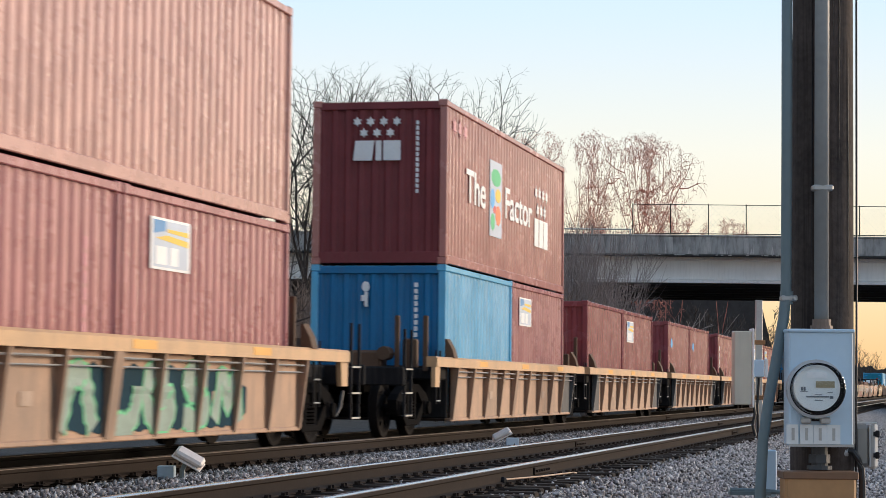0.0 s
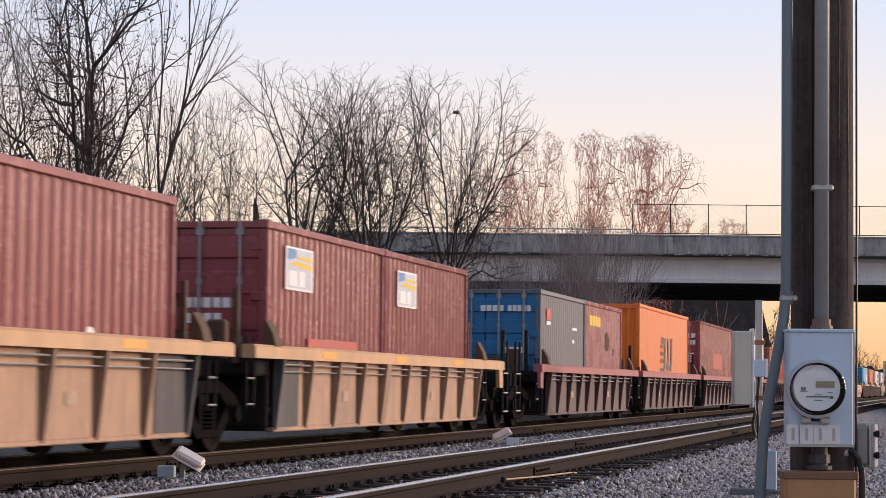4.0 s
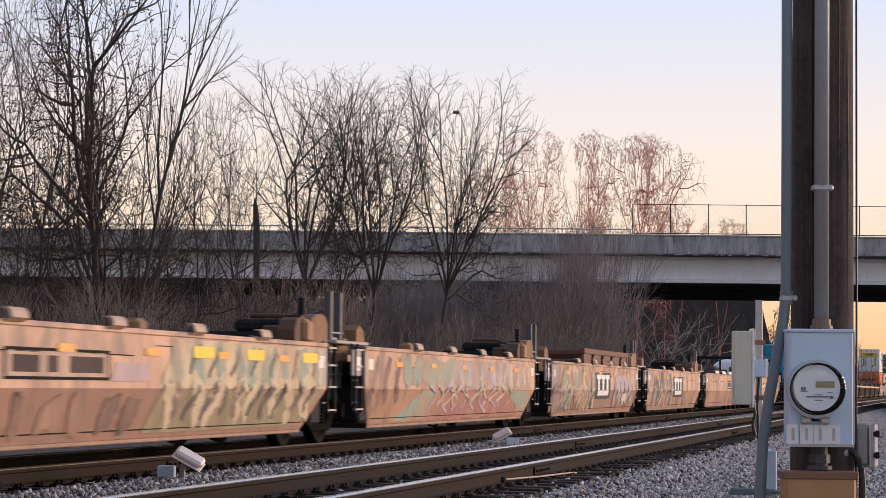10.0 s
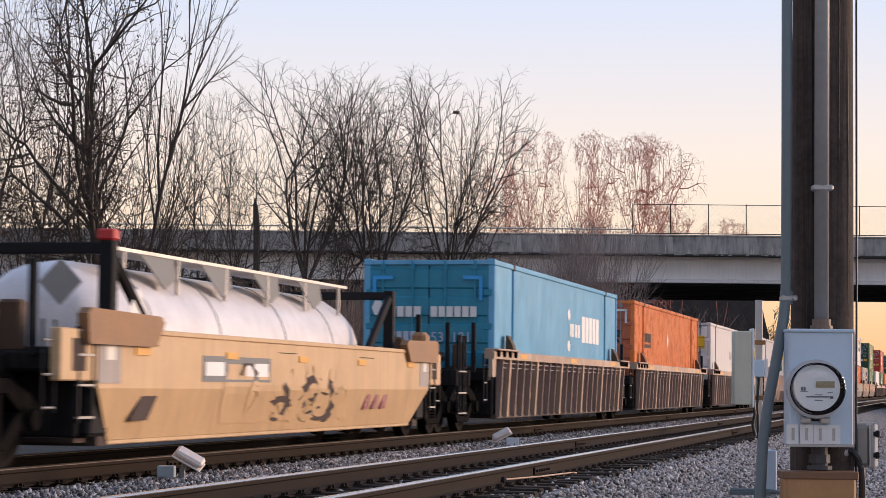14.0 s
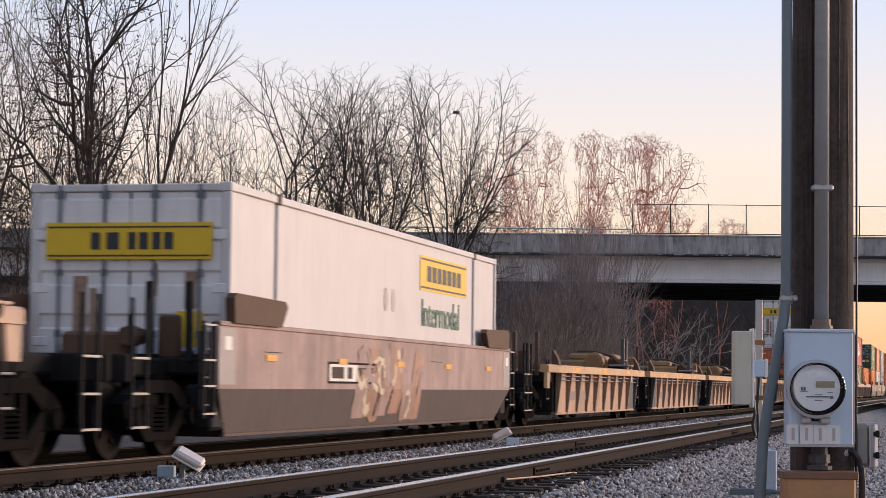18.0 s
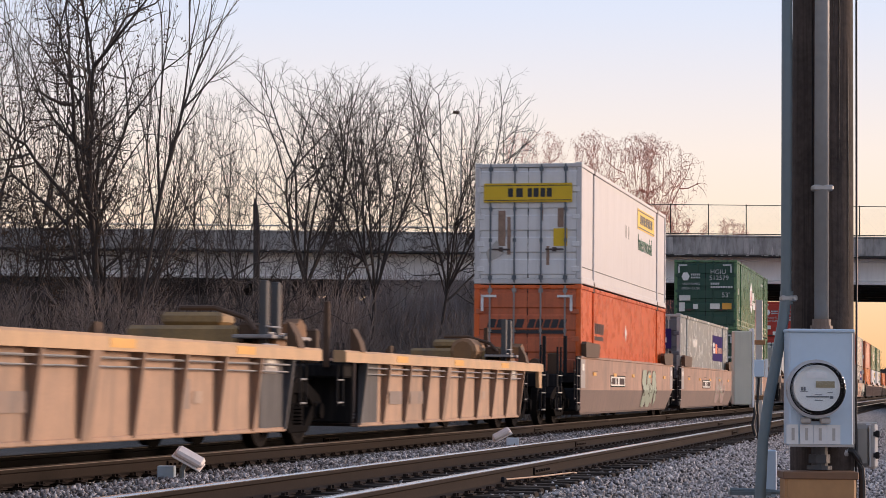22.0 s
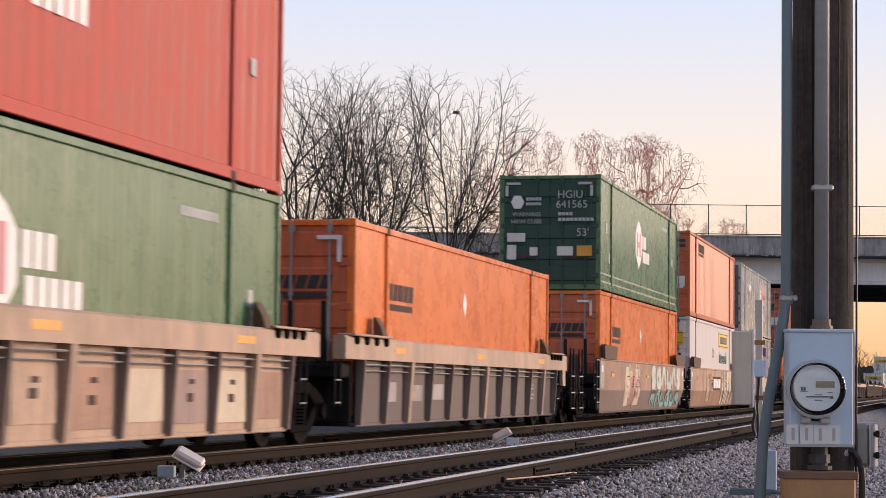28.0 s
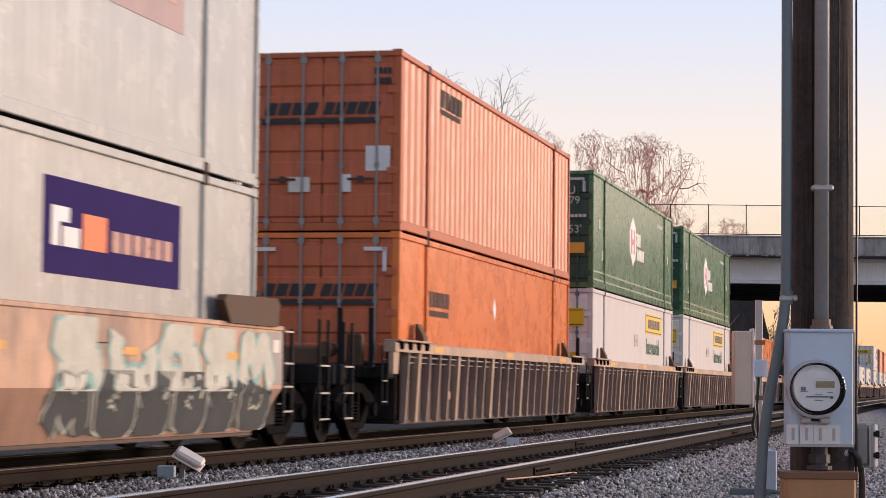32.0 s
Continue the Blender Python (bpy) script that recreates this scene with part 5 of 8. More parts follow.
        part("front_wall", shared(("fw", key, door.name), make), door, c)
    else:
        part("door_header", shared(("dh", key, post_paint.name), lambda: boxes("door_header", post_paint, (-hw + 0.12, hw - 0.12, 0.0, 0.1, high - 0.11, high - 0.02), c=0.01)), paint, c)
        part("door_sill", shared(("ds", key, post_paint.name), lambda: boxes("door_sill", post_paint, (-hw + 0.12, hw - 0.12, 0.0, 0.1, 0.0, 0.13), c=0.01)), paint, c)
        for s in (-1, 1):
            def make():
                m = Mesh()
                x0, x1 = (0.006, hw - 0.13) if s > 0 else (-hw + 0.13, -0.006)
                prof = [(0.08, 0.14), (0.035, 0.14)]
                n = 5
                for k in range(n):
                    z0, z1 = 0.14 + k * (high - 0.26) / n, 0.14 + (k + 1) * (high - 0.26) / n
                    prof += [(0.035, z0 + 0.07), (0.008, z0 + 0.1), (0.008, z1 - 0.1), (0.035, z1 - 0.07)]
                prof += [(0.035, high - 0.12), (0.08, high - 0.12)]
                m.prism(prof[::-1], 0, x0, x1)
                return m.mesh("door", door)
            d = part("door", shared(("door", key, door.name, s), make), door, c)
            for u in (0.27, 0.76):
                x = s * u * (hw - 0.1)
                part("lock_rod", shared(("rod", key, rods.name), lambda: Mesh().tube([(0, 0, 0.03), (0, 0, high - 0.03)], 0.021, 8).box(-0.05, 0.05, -0.012, 0.03, 0.1, 0.2).box(-0.05, 0.05, -0.012, 0.03, high - 0.2, high - 0.1).box(-0.035, 0.035, -0.012, 0.03, 1.0, 1.08).box(-0.035, 0.035, -0.012, 0.03, 1.75, 1.83).mesh("lock_rod", rods)), rods, d, at=(x, -0.018, 0))
            for z in (0.35, 0.95, 1.6, 2.25):
                if z < high - 0.2:
                    part("hinge", shared(("hinge", door.name), lambda: boxes("hinge", door, (-0.09, 0.09, -0.012, 0.03, -0.06, 0.06), c=0.01)), door, d, at=(s * (hw - 0.14), 0.0, z))
            part("handle", shared(("hand", 1), lambda: boxes("handle", GRIMY, (-0.22, 0.22, -0.012, 0.0, -0.02, 0.02), (-0.05, 0.05, -0.02, 0.0, -0.05, 0.05), c=0.004)), GRIMY, d, at=(s * 0.5 * hw, -0.022, 0.82))
        part("door_seal", shared(("seal", key), lambda: boxes("door_seal", DARKFRAME, (-0.012, 0.012, 0.02, 0.034, 0.14, high - 0.12), (-hw + 0.12, -hw + 0.135, 0.03, 0.034, 0.14, high - 0.12), (hw - 0.135, hw - 0.12, 0.03, 0.034, 0.14, high - 0.12))), DARKFRAME, c)
    c["hw"], c["high"], c["length"] = hw - 0.032, high, length
    return c


def mark(c, name, face, shapes, material, label="", lift=0.0):
    """Flat marks on a container: face 's' is the +x side (along, up), 'f' the forward end (across, up)."""
    hw, m = c["hw"], Mesh()
    for s in shapes:
        pts = s if len(s) > 4 or not isinstance(s[0], (int, float)) else [(s[0], s[1]), (s[2], s[1]), (s[2], s[3]), (s[0], s[3])]
        if face == "s":
            m.prism([(a, b) for a, b in pts], 0, hw - 0.004, hw + 0.004 + lift)
        else:
            y0 = -0.0 if face == "f" else -0.045
            m.prism([(b, a) for a, b in pts][::-1], 1, y0 - 0.006 - lift, y0 + 0.03)
    ob = part(name, m, material, c, label)
    return tagged(ob, kind="stuff") if len(shapes) > 2 else ob


def bars(a, b, width, height, n, gap=0.3, slant=0.0):
    """A row of plain blocks as wide as a line of writing."""
    w = width / (n + gap * (n - 1))
    out = []
    for k in range(n):
        x = a + k * w * (1 + gap)
        out.append([(x, b), (x + w, b), (x + w + slant * height, b + height), (x + slant * height, b + height)])
    return out


def disc(a, b, ra, rb, n=14):
    return [(a + ra * math.cos(2 * math.pi * k / n), b + rb * math.sin(2 * math.pi * k / n)) for k in range(n)]


def star(a, b, r, n=6):
    return [(a + (r if k % 2 == 0 else r * 0.55) * math.sin(math.pi * k / n), b + (r if k % 2 == 0 else r * 0.55) * math.cos(math.pi * k / n)) for k in range(2 * n)]


def words(c, text, face, a, b, size, material, name="lettering", wide=None):
    """Readable writing in the built-in font; wide: set bold and to this width."""
    fc = bpy.data.curves.new(name, "FONT")
    fc.body, fc.size, fc.extrude, fc.offset = text, size, 0.004, 0.014 if wide else 0.0
    tmp = bpy.data.objects.new(name, fc)
    scene.collection.objects.link(tmp)
    me = bpy.data.meshes.new_from_object(tmp.evaluated_get(bpy.context.evaluated_depsgraph_get()))
    bpy.data.objects.remove(tmp)
    if wide:
        xs = [v.co.x for v in me.vertices]
        me.transform(Matrix.Diagonal((wide / (max(xs) - min(xs)), 1, 1, 1)) @ Matrix.Translation((-min(xs), 0, 0)))
    me.materials.clear()
    me.materials.append(material)
    ob = part(name, me, material, c)
    if face == "s":
        ob.matrix_local = Matrix.Translation((c["hw"] + 0.006, a, b)) @ Euler((math.pi / 2, 0, math.pi / 2)).to_matrix().to_4x4()
    else:
        ob.matrix_local = Matrix.Translation((a, -0.008, b)) @ Euler((math.pi / 2, 0, 0)).to_matrix().to_4x4()
    return ob


def code_strip(c, face, a, b, h, n, material=M_WHT):
    """A vertical column of small blocks, for a painted number."""
    step = h / n
    mark(c, "painted_number", face, [(a, b + k * step, a + step * 0.55, b + (k + 0.72) * step) for k in range(n)], material)


def door_notes(c, material=M_WHT, high=2.896):
    mark(c, "painted_number", "f", bars(0.35, high - 0.62, 0.7, 0.16, 4, 0.25) + bars(0.35, high - 0.86, 0.7, 0.16, 6, 0.25), material)
    mark(c, "weight_table", "f", [(0.35, high - 1.2 - 0.09 * k, 1.0, high - 1.15 - 0.09 * k) for k in range(4)], material)


def poster(c, a, b, w=1.0, h=0.95, tilt=0.0):
    mark(c, "logo_panel", "s", [(a, b, a + w, b + h)], M_WHT, "white logo panel")
    hw = c["hw"]

    def patch(name, pts, material, lift=0.007):
        part(name, Mesh().prism([(a + u * w, b + v * h) for u, v in pts], 0, hw, hw + lift), material, c)

    patch("logo_field", [(0.06, 0.05), (0.94, 0.05), (0.94, 0.95), (0.06, 0.95)], M_PALE, 0.006)
    patch("logo_wave", [(0.1, 0.6), (0.94, 0.5), (0.94, 0.62), (0.4, 0.68)], M_YEL, 0.009)
    patch("logo_wave", [(0.4, 0.74), (0.94, 0.7), (0.94, 0.8), (0.4, 0.8)], M_YEL, 0.009)
    patch("logo_corner", [(0.06, 0.68), (0.36, 0.76), (0.36, 0.95), (0.06, 0.95)], M_BLU, 0.009)
    patch("logo_letter", [(0.12, 0.1), (0.4, 0.1), (0.4, 0.45), (0.12, 0.45)], M_WHT, 0.009)
    patch("logo_letter", [(0.48, 0.1), (0.68, 0.1), (0.68, 0.45), (0.48, 0.45)], M_WHT, 0.009)


def white_53(w, z, note=True):
    """White 53-foot box with yellow panels."""
    c = container(w, z, 16.154, WHITE, "door", DOORWHITE, "flat", rods=GREY, label="white intermodal container with yellow panels and grey doors")
    hi = c["high"]
    mark(c, "side_panel", "s", [(10.0, 2.03, 13.6, 2.61)], M_YEL, "yellow name panel")
    part("panel_line", Mesh().prism([(10.06, 2.07), (13.54, 2.07), (13.54, 2.1), (10.06, 2.1)], 0, c["hw"], c["hw"] + 0.007).prism([(10.06, 2.54), (13.54, 2.54), (13.54, 2.57), (10.06, 2.57)], 0, c["hw"], c["hw"] + 0.007), M_BLK, c)
    mark(c, "panel_lettering", "s", [[(p[0], p[1]) for p in q] for q in bars(10.5, 2.19, 2.6, 0.26, 7, 0.3)], M_BLK, "dark plain blocks", 0.004)
    words(c, "Intermodal", "s", 10.1, 1.44, 0.66, M_GRN)
    mark(c, "small_mark", "s", [disc(7.75, 1.78, 0.12, 0.2, 6), disc(8.2, 1.78, 0.12, 0.2, 6)], DOORGREY)
    mark(c, "door_panel", "d", [(-1.07, 1.95, 1.07, 2.4)], M_YEL, "yellow band across the doors")
    part("door_lettering", Mesh().box(-0.48, -0.36, -0.056, -0.052, 2.07, 2.28).box(-0.28, -0.12, -0.056, -0.052, 2.07, 2.28).box(0.0, 0.1, -0.056, -0.052, 2.07, 2.28).box(0.14, 0.26, -0.056, -0.052, 2.07, 2.28).box(0.31, 0.42, -0.056, -0.052, 2.07, 2.28).box(0.46, 0.58, -0.056, -0.052, 2.07, 2.28).box(-1.05, 1.05, -0.056, -0.052, 1.985, 2.005).box(-1.05, 1.05, -0.056, -0.052, 2.335, 2.355), M_BLK, c, "plain black blocks")
    mark(c, "placard", "f", [(0.62, 0.9, 0.95, 1.32)], M_YEL)
    if note:
        mark(c, "rust_stain", "f", [(-0.72, 0.9, -0.55, 1.75), (0.72, 1.35, 0.86, 1.8), (-0.5, 0.7, -0.42, 1.6), (0.3, 1.5, 0.36, 1.9), (0.45, 0.45, 0.52, 0.9)], STAIN, "rusty worn patches")
        mark(c, "dirt_patch", "f", [[(-0.95, 0.5), (-0.6, 0.72), (-0.75, 1.05), (-1.02, 0.75)]], STEELBAR)
    mark(c, "stripe", "s", [(0.2, 0.40, 15.9, 0.425)], M_BLK, "thin dark line")
    return c


def orange_53(w, z, ribbed=False, smooth=SNOW):
    c = container(w, z, 16.154, SNOWRIB if ribbed else smooth, "door", DOORRED, "rib" if ribbed else "fine", label="orange intermodal container with ribbed sides and dark doors" if ribbed else "smooth orange intermodal container with scuffed sides")
    z0 = 1.8
    mark(c, "door_name", "f", bars(-0.98, 1.86, 0.86, 0.2, 4, 0.22, 0.3) + bars(0.0, 1.86, 0.9, 0.2, 5, 0.22, 0.3) + [(-1.02, 1.72, 0.92, 1.8)], M_BLK, "black plain blocks")
    if ribbed:
        mark(c, "side_name", "s", bars(2.9, 2.34, 1.7, 0.3, 5, 0.22, 0.2) + [(2.9, 2.22, 4.5, 2.3)], GRIMY, "dark plain blocks")
    else:
        mark(c, "side_name", "s", bars(2.1, 1.78, 1.62, 0.26, 5, 0.22, 0.2) + [(2.1, 1.62, 3.7, 1.72)], GRIMY, "dark plain blocks")
    if ribbed:
        mark(c, "notice", "f", [(0.72, 0.95, 1.12, 1.35)], M_WHT)
        mark(c, "notice", "f", [(0.3, 0.62, 0.48, 0.9)], M_WHT)
        mark(c, "painted_number", "f", bars(0.85, 2.5, 0.28, 0.1, 4) + bars(0.85, 2.34, 0.28, 0.1, 6), M_BLK)
        mark(c, "notice", "f", [(-0.55, 0.62, -0.2, 0.86)], CREAM)
    else:
        mark(c, "reflector", "d", [(-1.1, 2.58, -0.75, 2.64), (-1.12, 2.25, -1.06, 2.64), (0.72, 2.58, 1.07, 2.64), (1.03, 2.25, 1.09, 2.64)], M_WHT, "white corner reflectors")
        mark(c, "lozenge", "s", [[(7.56, 1.92), (7.72, 1.7), (7.88, 1.92), (7.72, 2.14)]], M_WHT)
    return c


def green_53(w, z, paint=GREEN, number="512579"):
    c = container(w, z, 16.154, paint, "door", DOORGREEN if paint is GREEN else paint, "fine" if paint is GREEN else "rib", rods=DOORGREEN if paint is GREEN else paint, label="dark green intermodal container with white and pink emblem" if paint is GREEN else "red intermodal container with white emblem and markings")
    e0, w0 = (6.6, 1.3) if paint is GREEN else (6.0, 1.9)
    mark(c, "emblem", "s", [[(e0 + 0.2 * w0, 1.15), (e0 + 0.5 * w0, 0.9), (e0 + 0.8 * w0, 1.1), (e0 + w0, 1.35), (e0 + w0, 1.85), (e0 + 0.8 * w0, 2.08), (e0 + 0.5 * w0, 2.28), (e0 + 0.2 * w0, 2.08), (e0, 1.85), (e0, 1.35)]], M_WHT, "white pointed emblem")
    mark(c, "emblem_letter", "s", [(e0 + 0.2 * w0, 1.25, e0 + 0.38 * w0, 1.92), (e0 + 0.62 * w0, 1.25, e0 + 0.8 * w0, 1.92), (e0 + 0.38 * w0, 1.5, e0 + 0.62 * w0, 1.66)], M_PNK if paint is GREEN else M_RED, lift=0.004)
    mark(c, "side_name", "s", bars(8.0, 1.52, 0.8, 0.36, 3, 0.3) + bars(8.1, 1.13, 1.4, 0.32, 5, 0.3), M_WHT)
    mark(c, "side_note", "s", bars(12.4, 2.36, 1.3, 0.11, 9) + [(1.05, 1.5, 1.3, 1.75), (14.9, 1.4, 15.1, 1.62), (1.6, 0.75, 1.75, 1.0)], M_DIM)
    if paint is GREEN:
        for zr in (0.2, 0.4):
            part("rub_rail", Mesh().box(c["hw"] - 0.004, c["hw"] + 0.012, 0.15, 16.0, zr, zr + 0.045), PALEGREEN, c, "pale rub rail")
    mark(c, "door_emblem", "d", [disc(-0.82, 2.2, 0.17, 0.19, 6)], M_WHT)
    mark(c, "door_note", "d", bars(-0.6, 2.24, 0.38, 0.08, 5) + bars(-0.6, 2.12, 0.38, 0.07, 6) + bars(0.22, 1.72, 0.9, 0.08, 9) + bars(0.22, 1.86, 0.36, 0.08, 4), M_DIM)
    for body, x, zz, size in (("HGIU", 0.2, 2.3, 0.27), (number, 0.16, 2.05, 0.27), ("53'", 0.68, 1.34, 0.28), ("WARNING", -0.95, 1.84, 0.15), ("HIGH CUBE", -0.98, 1.66, 0.15)):
        words(c, body, "d", x, zz, size, M_DIM).location.y = -0.05
    mark(c, "sticker", "d", [(-1.08, 1.2, -0.62, 1.42), (-0.5, 0.85, -0.3, 1.06), (0.2, 0.85, 0.6, 1.08), (-1.08, 0.75, -0.85, 1.12)], CREAM)
    mark(c, "placard", "d", [(0.7, 0.84, 1.08, 1.1)], M_AMB, "amber placard")
    mark(c, "reflector", "d", [(-1.1, 2.64, -0.75, 2.70), (-1.13, 2.35, -1.06, 2.62), (0.72, 2.64, 1.07, 2.70), (1.03, 2.35, 1.1, 2.62)], M_DIM, "white corner reflectors")
    return c


def silver_53(w, z, off=0.0, panel=M_PUR):
    c = container(w, z, 16.154, SILVER, "door", GREY, "fine", rods=STEELBAR, label="silver-grey intermodal container with dark purple logo panel")
    mark(c, "logo_panel", "s", [(9.5 + off, 1.5, 13.4 + off, 2.45)], panel, "dark purple panel" if panel is M_PUR else "faded greyish pink panel")
    mark(c, "logo_mark", "s", [(9.7 + off, 1.78, 9.9 + off, 2.17), (9.9 + off, 2.02, 10.15 + off, 2.17), (9.98 + off, 1.78, 10.42 + off, 1.98)], M_WHT, lift=0.004)
    mark(c, "logo_block", "s", [(10.5 + off, 1.78, 11.15 + off, 2.14)], M_ORG, lift=0.004)
    mark(c, "logo_name", "s", bars(11.3 + off, 1.8, 1.8, 0.22, 6, 0.3), PINKISH, lift=0.004)
    mark(c, "spot", "s", [disc(4.25, 2.02, 0.25, 0.16), disc(4.85, 2.02, 0.25, 0.16)], CREAM, "pale oval marks")
    mark(c, "door_panel", "d", [(-0.2, 1.75, 1.0, 2.4)], M_PUR)
    mark(c, "door_name", "d", bars(0.1, 1.95, 0.75, 0.16, 7, 0.3), M_WHT, lift=0.012)
    mark(c, "notice", "d", [(0.45, 0.7, 0.95, 1.0)], CREAM)
    return c


def blue_53(w, z):
    c = container(w, z, 16.154, SKYBLUE, "door", TEALDOOR, "fine", rods=TEALDOOR, label="light blue intermodal container with white markings")
    mark(c, "door_name", "d", bars(-0.95, 1.78, 0.8, 0.2, 5, 0.25) + bars(0.05, 1.78, 0.9, 0.2, 6, 0.25) + [disc(-1.0, 1.95, 0.12, 0.16, 6)], M_WHT, "white plain blocks")
    mark(c, "painted_number", "d", bars(-0.75, 1.32, 0.5, 0.18, 4), M_PALE)
    words(c, "531121", "d", 0.05, 1.3, 0.27, M_PALE).location.y = -0.05
    mark(c, "reflector", "d", [(-1.05, 2.5, -0.7, 2.57), (-1.1, 2.1, -1.04, 2.57), (0.68, 2.5, 1.02, 2.57), (1.0, 2.1, 1.06, 2.57)], M_CYAN)
    mark(c, "side_name", "s", bars(8.9, 1.62, 0.5, 0.3, 2) + bars(9.6, 1.62, 0.7, 0.3, 2) + bars(10.6, 1.52, 2.6, 0.62, 5, 0.2), M_WHT)
    mark(c, "side_emblem", "s", [disc(8.75, 1.4, 0.2, 0.14, 6), disc(8.75, 2.12, 0.2, 0.14, 6)], M_WHT)
    return c


def tank(w, z):
    """A white insulated tank in an open black frame."""
    L, hw, hi = 12.19, 1.22, 1.94
    t = empty("tank_container", (0, w, z), "white cylindrical tank container in an open black frame", "container", "shipping containers on the train")
    MOVERS.append((t, w, z))
    m, n = Mesh(), 28
    prof = [(0.5, 0.05), (0.54, 0.4), (0.7, 0.68), (1.0, 0.83), (1.5, 0.89), (10.9, 0.89), (11.4, 0.83), (11.7, 0.68), (11.86, 0.4), (11.9, 0.05)]
    m.strip([[(r * math.cos(a), y, 0.93 + r * math.sin(a)) for a in [-2 * math.pi * k / n for k in range(n + 1)]] for y, r in prof])
    part("vessel", m, TANKWHITE, t, "white jacketed tank", smooth=True)
    for y in (2.2, 4.6, 7.4, 9.8):
        part("band", Mesh().tube([(0, y - 0.018, 0.93), (0, y + 0.018, 0.93)], 0.896, 28), GREY, t, "dark strap")
    for y in (0.08, L - 0.08):
        m = Mesh()
        for x in (-hw + 0.08, hw - 0.08):
            m.box(x - 0.08, x + 0.08, y - 0.08, y + 0.08, 0, hi, 0.01)
        m.box(-hw + 0.1, hw - 0.1, y - 0.07, y + 0.07, 0, 0.15, 0.01).box(-hw + 0.1, hw - 0.1, y - 0.07, y + 0.07, hi - 0.14, hi - 0.02, 0.01)
        part("end_frame", m, DARKFRAME, t, "black end frame")
    m = Mesh()
    for s in (-1, 1):
        for y, d in ((0.1, 1), (L - 0.1, -1)):
            m.tube([(s * (hw - 0.08), y, hi - 0.1), (s * (hw - 0.08), y + d * 1.4, 0.9)], 0.07, 6)
            m.tube([(s * (hw - 0.08), y, 0.1), (s * (hw - 0.1), y + d * 1.6, 0.5)], 0.06, 6)
        m.box(s * hw - 0.12 * (s > 0), s * hw + 0.12 * (s < 0), 0.1, L - 0.1, 0.02, 0.16)
    part("brace", m, DARKFRAME, t)
    part("walkway", Mesh().box(0.2, 0.75, 1.2, 11.0, 1.92, 1.96), STEELBAR, t, "grey roof walkway")
    for k in range(6):
        part("walkway_post", shared("wkp", lambda: boxes("walkway_post", STEELBAR, (0.7, 0.74, -0.02, 0.02, 1.5, 1.92))), STEELBAR, t, at=(0, 1.6 + k * 1.8, 0))
    for k in range(4):
        part("walkway_bracket", shared("wkb", lambda: Mesh().prism([(-0.5, 1.92), (0.35, 1.55), (0.75, 1.7), (0.6, 1.92)][::-1], 0, 0.72, 0.735).mesh("walkway_bracket", GREY)), GREY, t, "grey sheet bracket under the walkway", at=(0, 2.6 + k * 2.1, 0))
    part("data_plate", Mesh().prism([(1.25, 0.66), (1.5, 0.42), (1.75, 0.66), (1.5, 0.9)], 1, -0.05, -0.035), DOORGREY, t, "tilted grey plate")
    part("red_cap", Mesh().box(hw - 0.18, hw + 0.01, -0.01, 0.18, hi, hi + 0.12, 0.02), M_RED, t, "red corner fitting")
    part("placard", Mesh().prism([(0.6, 1.2), (0.9, 0.9), (1.2, 1.2), (0.9, 1.5)], 0, hw - 0.05, hw - 0.04), M_WHT, t)
    return t


# ---- well cars ----
def spray(car, x, y0, y1, z0, z1, colours, seed, n=7):
    """Sprayed tag: a row of swelling letter-like fills with strokes over them."""
    r = random.Random(seed)
    step = (y1 - y0) / n

    def at(p, lift):
        zz = min(max(p[1], z0), z1)
        return (x(zz) + lift, min(max(p[0], y0), y1), zz)

    def sheet(m, outer, inner, lift):
        """Bands between two outlines, cut along z so that they follow a folded wall."""
        for i in range(len(outer) - 1):
            m.poly([at(outer[i], lift), at(outer[i + 1], lift), at(inner[i + 1], lift), at(inner[i], lift)])

    fills = [Mesh(), Mesh()]
    for k in range(n):
        cy, lean = y0 + step * (k + 0.5), r.uniform(-0.25, 0.3)
        lo, hi = z0 + (z1 - z0) * r.uniform(0.0, 0.1), z1 - (z1 - z0) * r.uniform(0.0, 0.14)
        rows = 9
        left, right = [], []
        for i in range(rows):
            v = i / (rows - 1)
            z = lo + (hi - lo) * v
            wob = 0.44 + 0.12 * math.sin(5 * v + k) + r.uniform(-0.05, 0.05)
            left.append((cy - step * wob + lean * (v - 0.5) * 0.5, z))
            right.append((cy + step * (0.9 - wob) + lean * (v - 0.5) * 0.5, z))
        sheet(fills[k % 2], left, right, 0.003)
    for i, m in enumerate(fills):
        tagged(part("graffiti", m, colours[i % len(colours)], car, "faded sprayed graffiti fill"), kind="stuff")
    for ci, colour in enumerate(colours[1:] + colours[:1]):
        m = Mesh()
        for k in range(n + 2):
            cy = y0 + (y1 - y0) * r.uniform(0.03, 0.97)
            cz = r.uniform(z0 + 0.2 * (z1 - z0), z1 - 0.2 * (z1 - z0))
            w, h = step * r.uniform(0.2, 0.55), (z1 - z0) * r.uniform(0.15, 0.45)
            a0, span, q = r.uniform(0, 6.28), r.uniform(1.6, 4.4), 11
            s = r.uniform(0.25, 0.45)
            outer = [(cy + w * math.cos(a0 + span * i / q) * (1 + 0.25 * math.sin(3 * i + k)), cz + h * math.sin(a0 + span * i / q)) for i in range(q + 1)]
            inner = [(cy + w * (1 - s) * math.cos(a0 + span * i / q), cz + h * (1 - s) * math.sin(a0 + span * i / q)) for i in range(q + 1)]
            sheet(m, outer, inner, 0.006 + 0.002 * ci)
        tagged(part("graffiti", m, colour, car, "faded sprayed graffiti strokes"), kind="stuff")


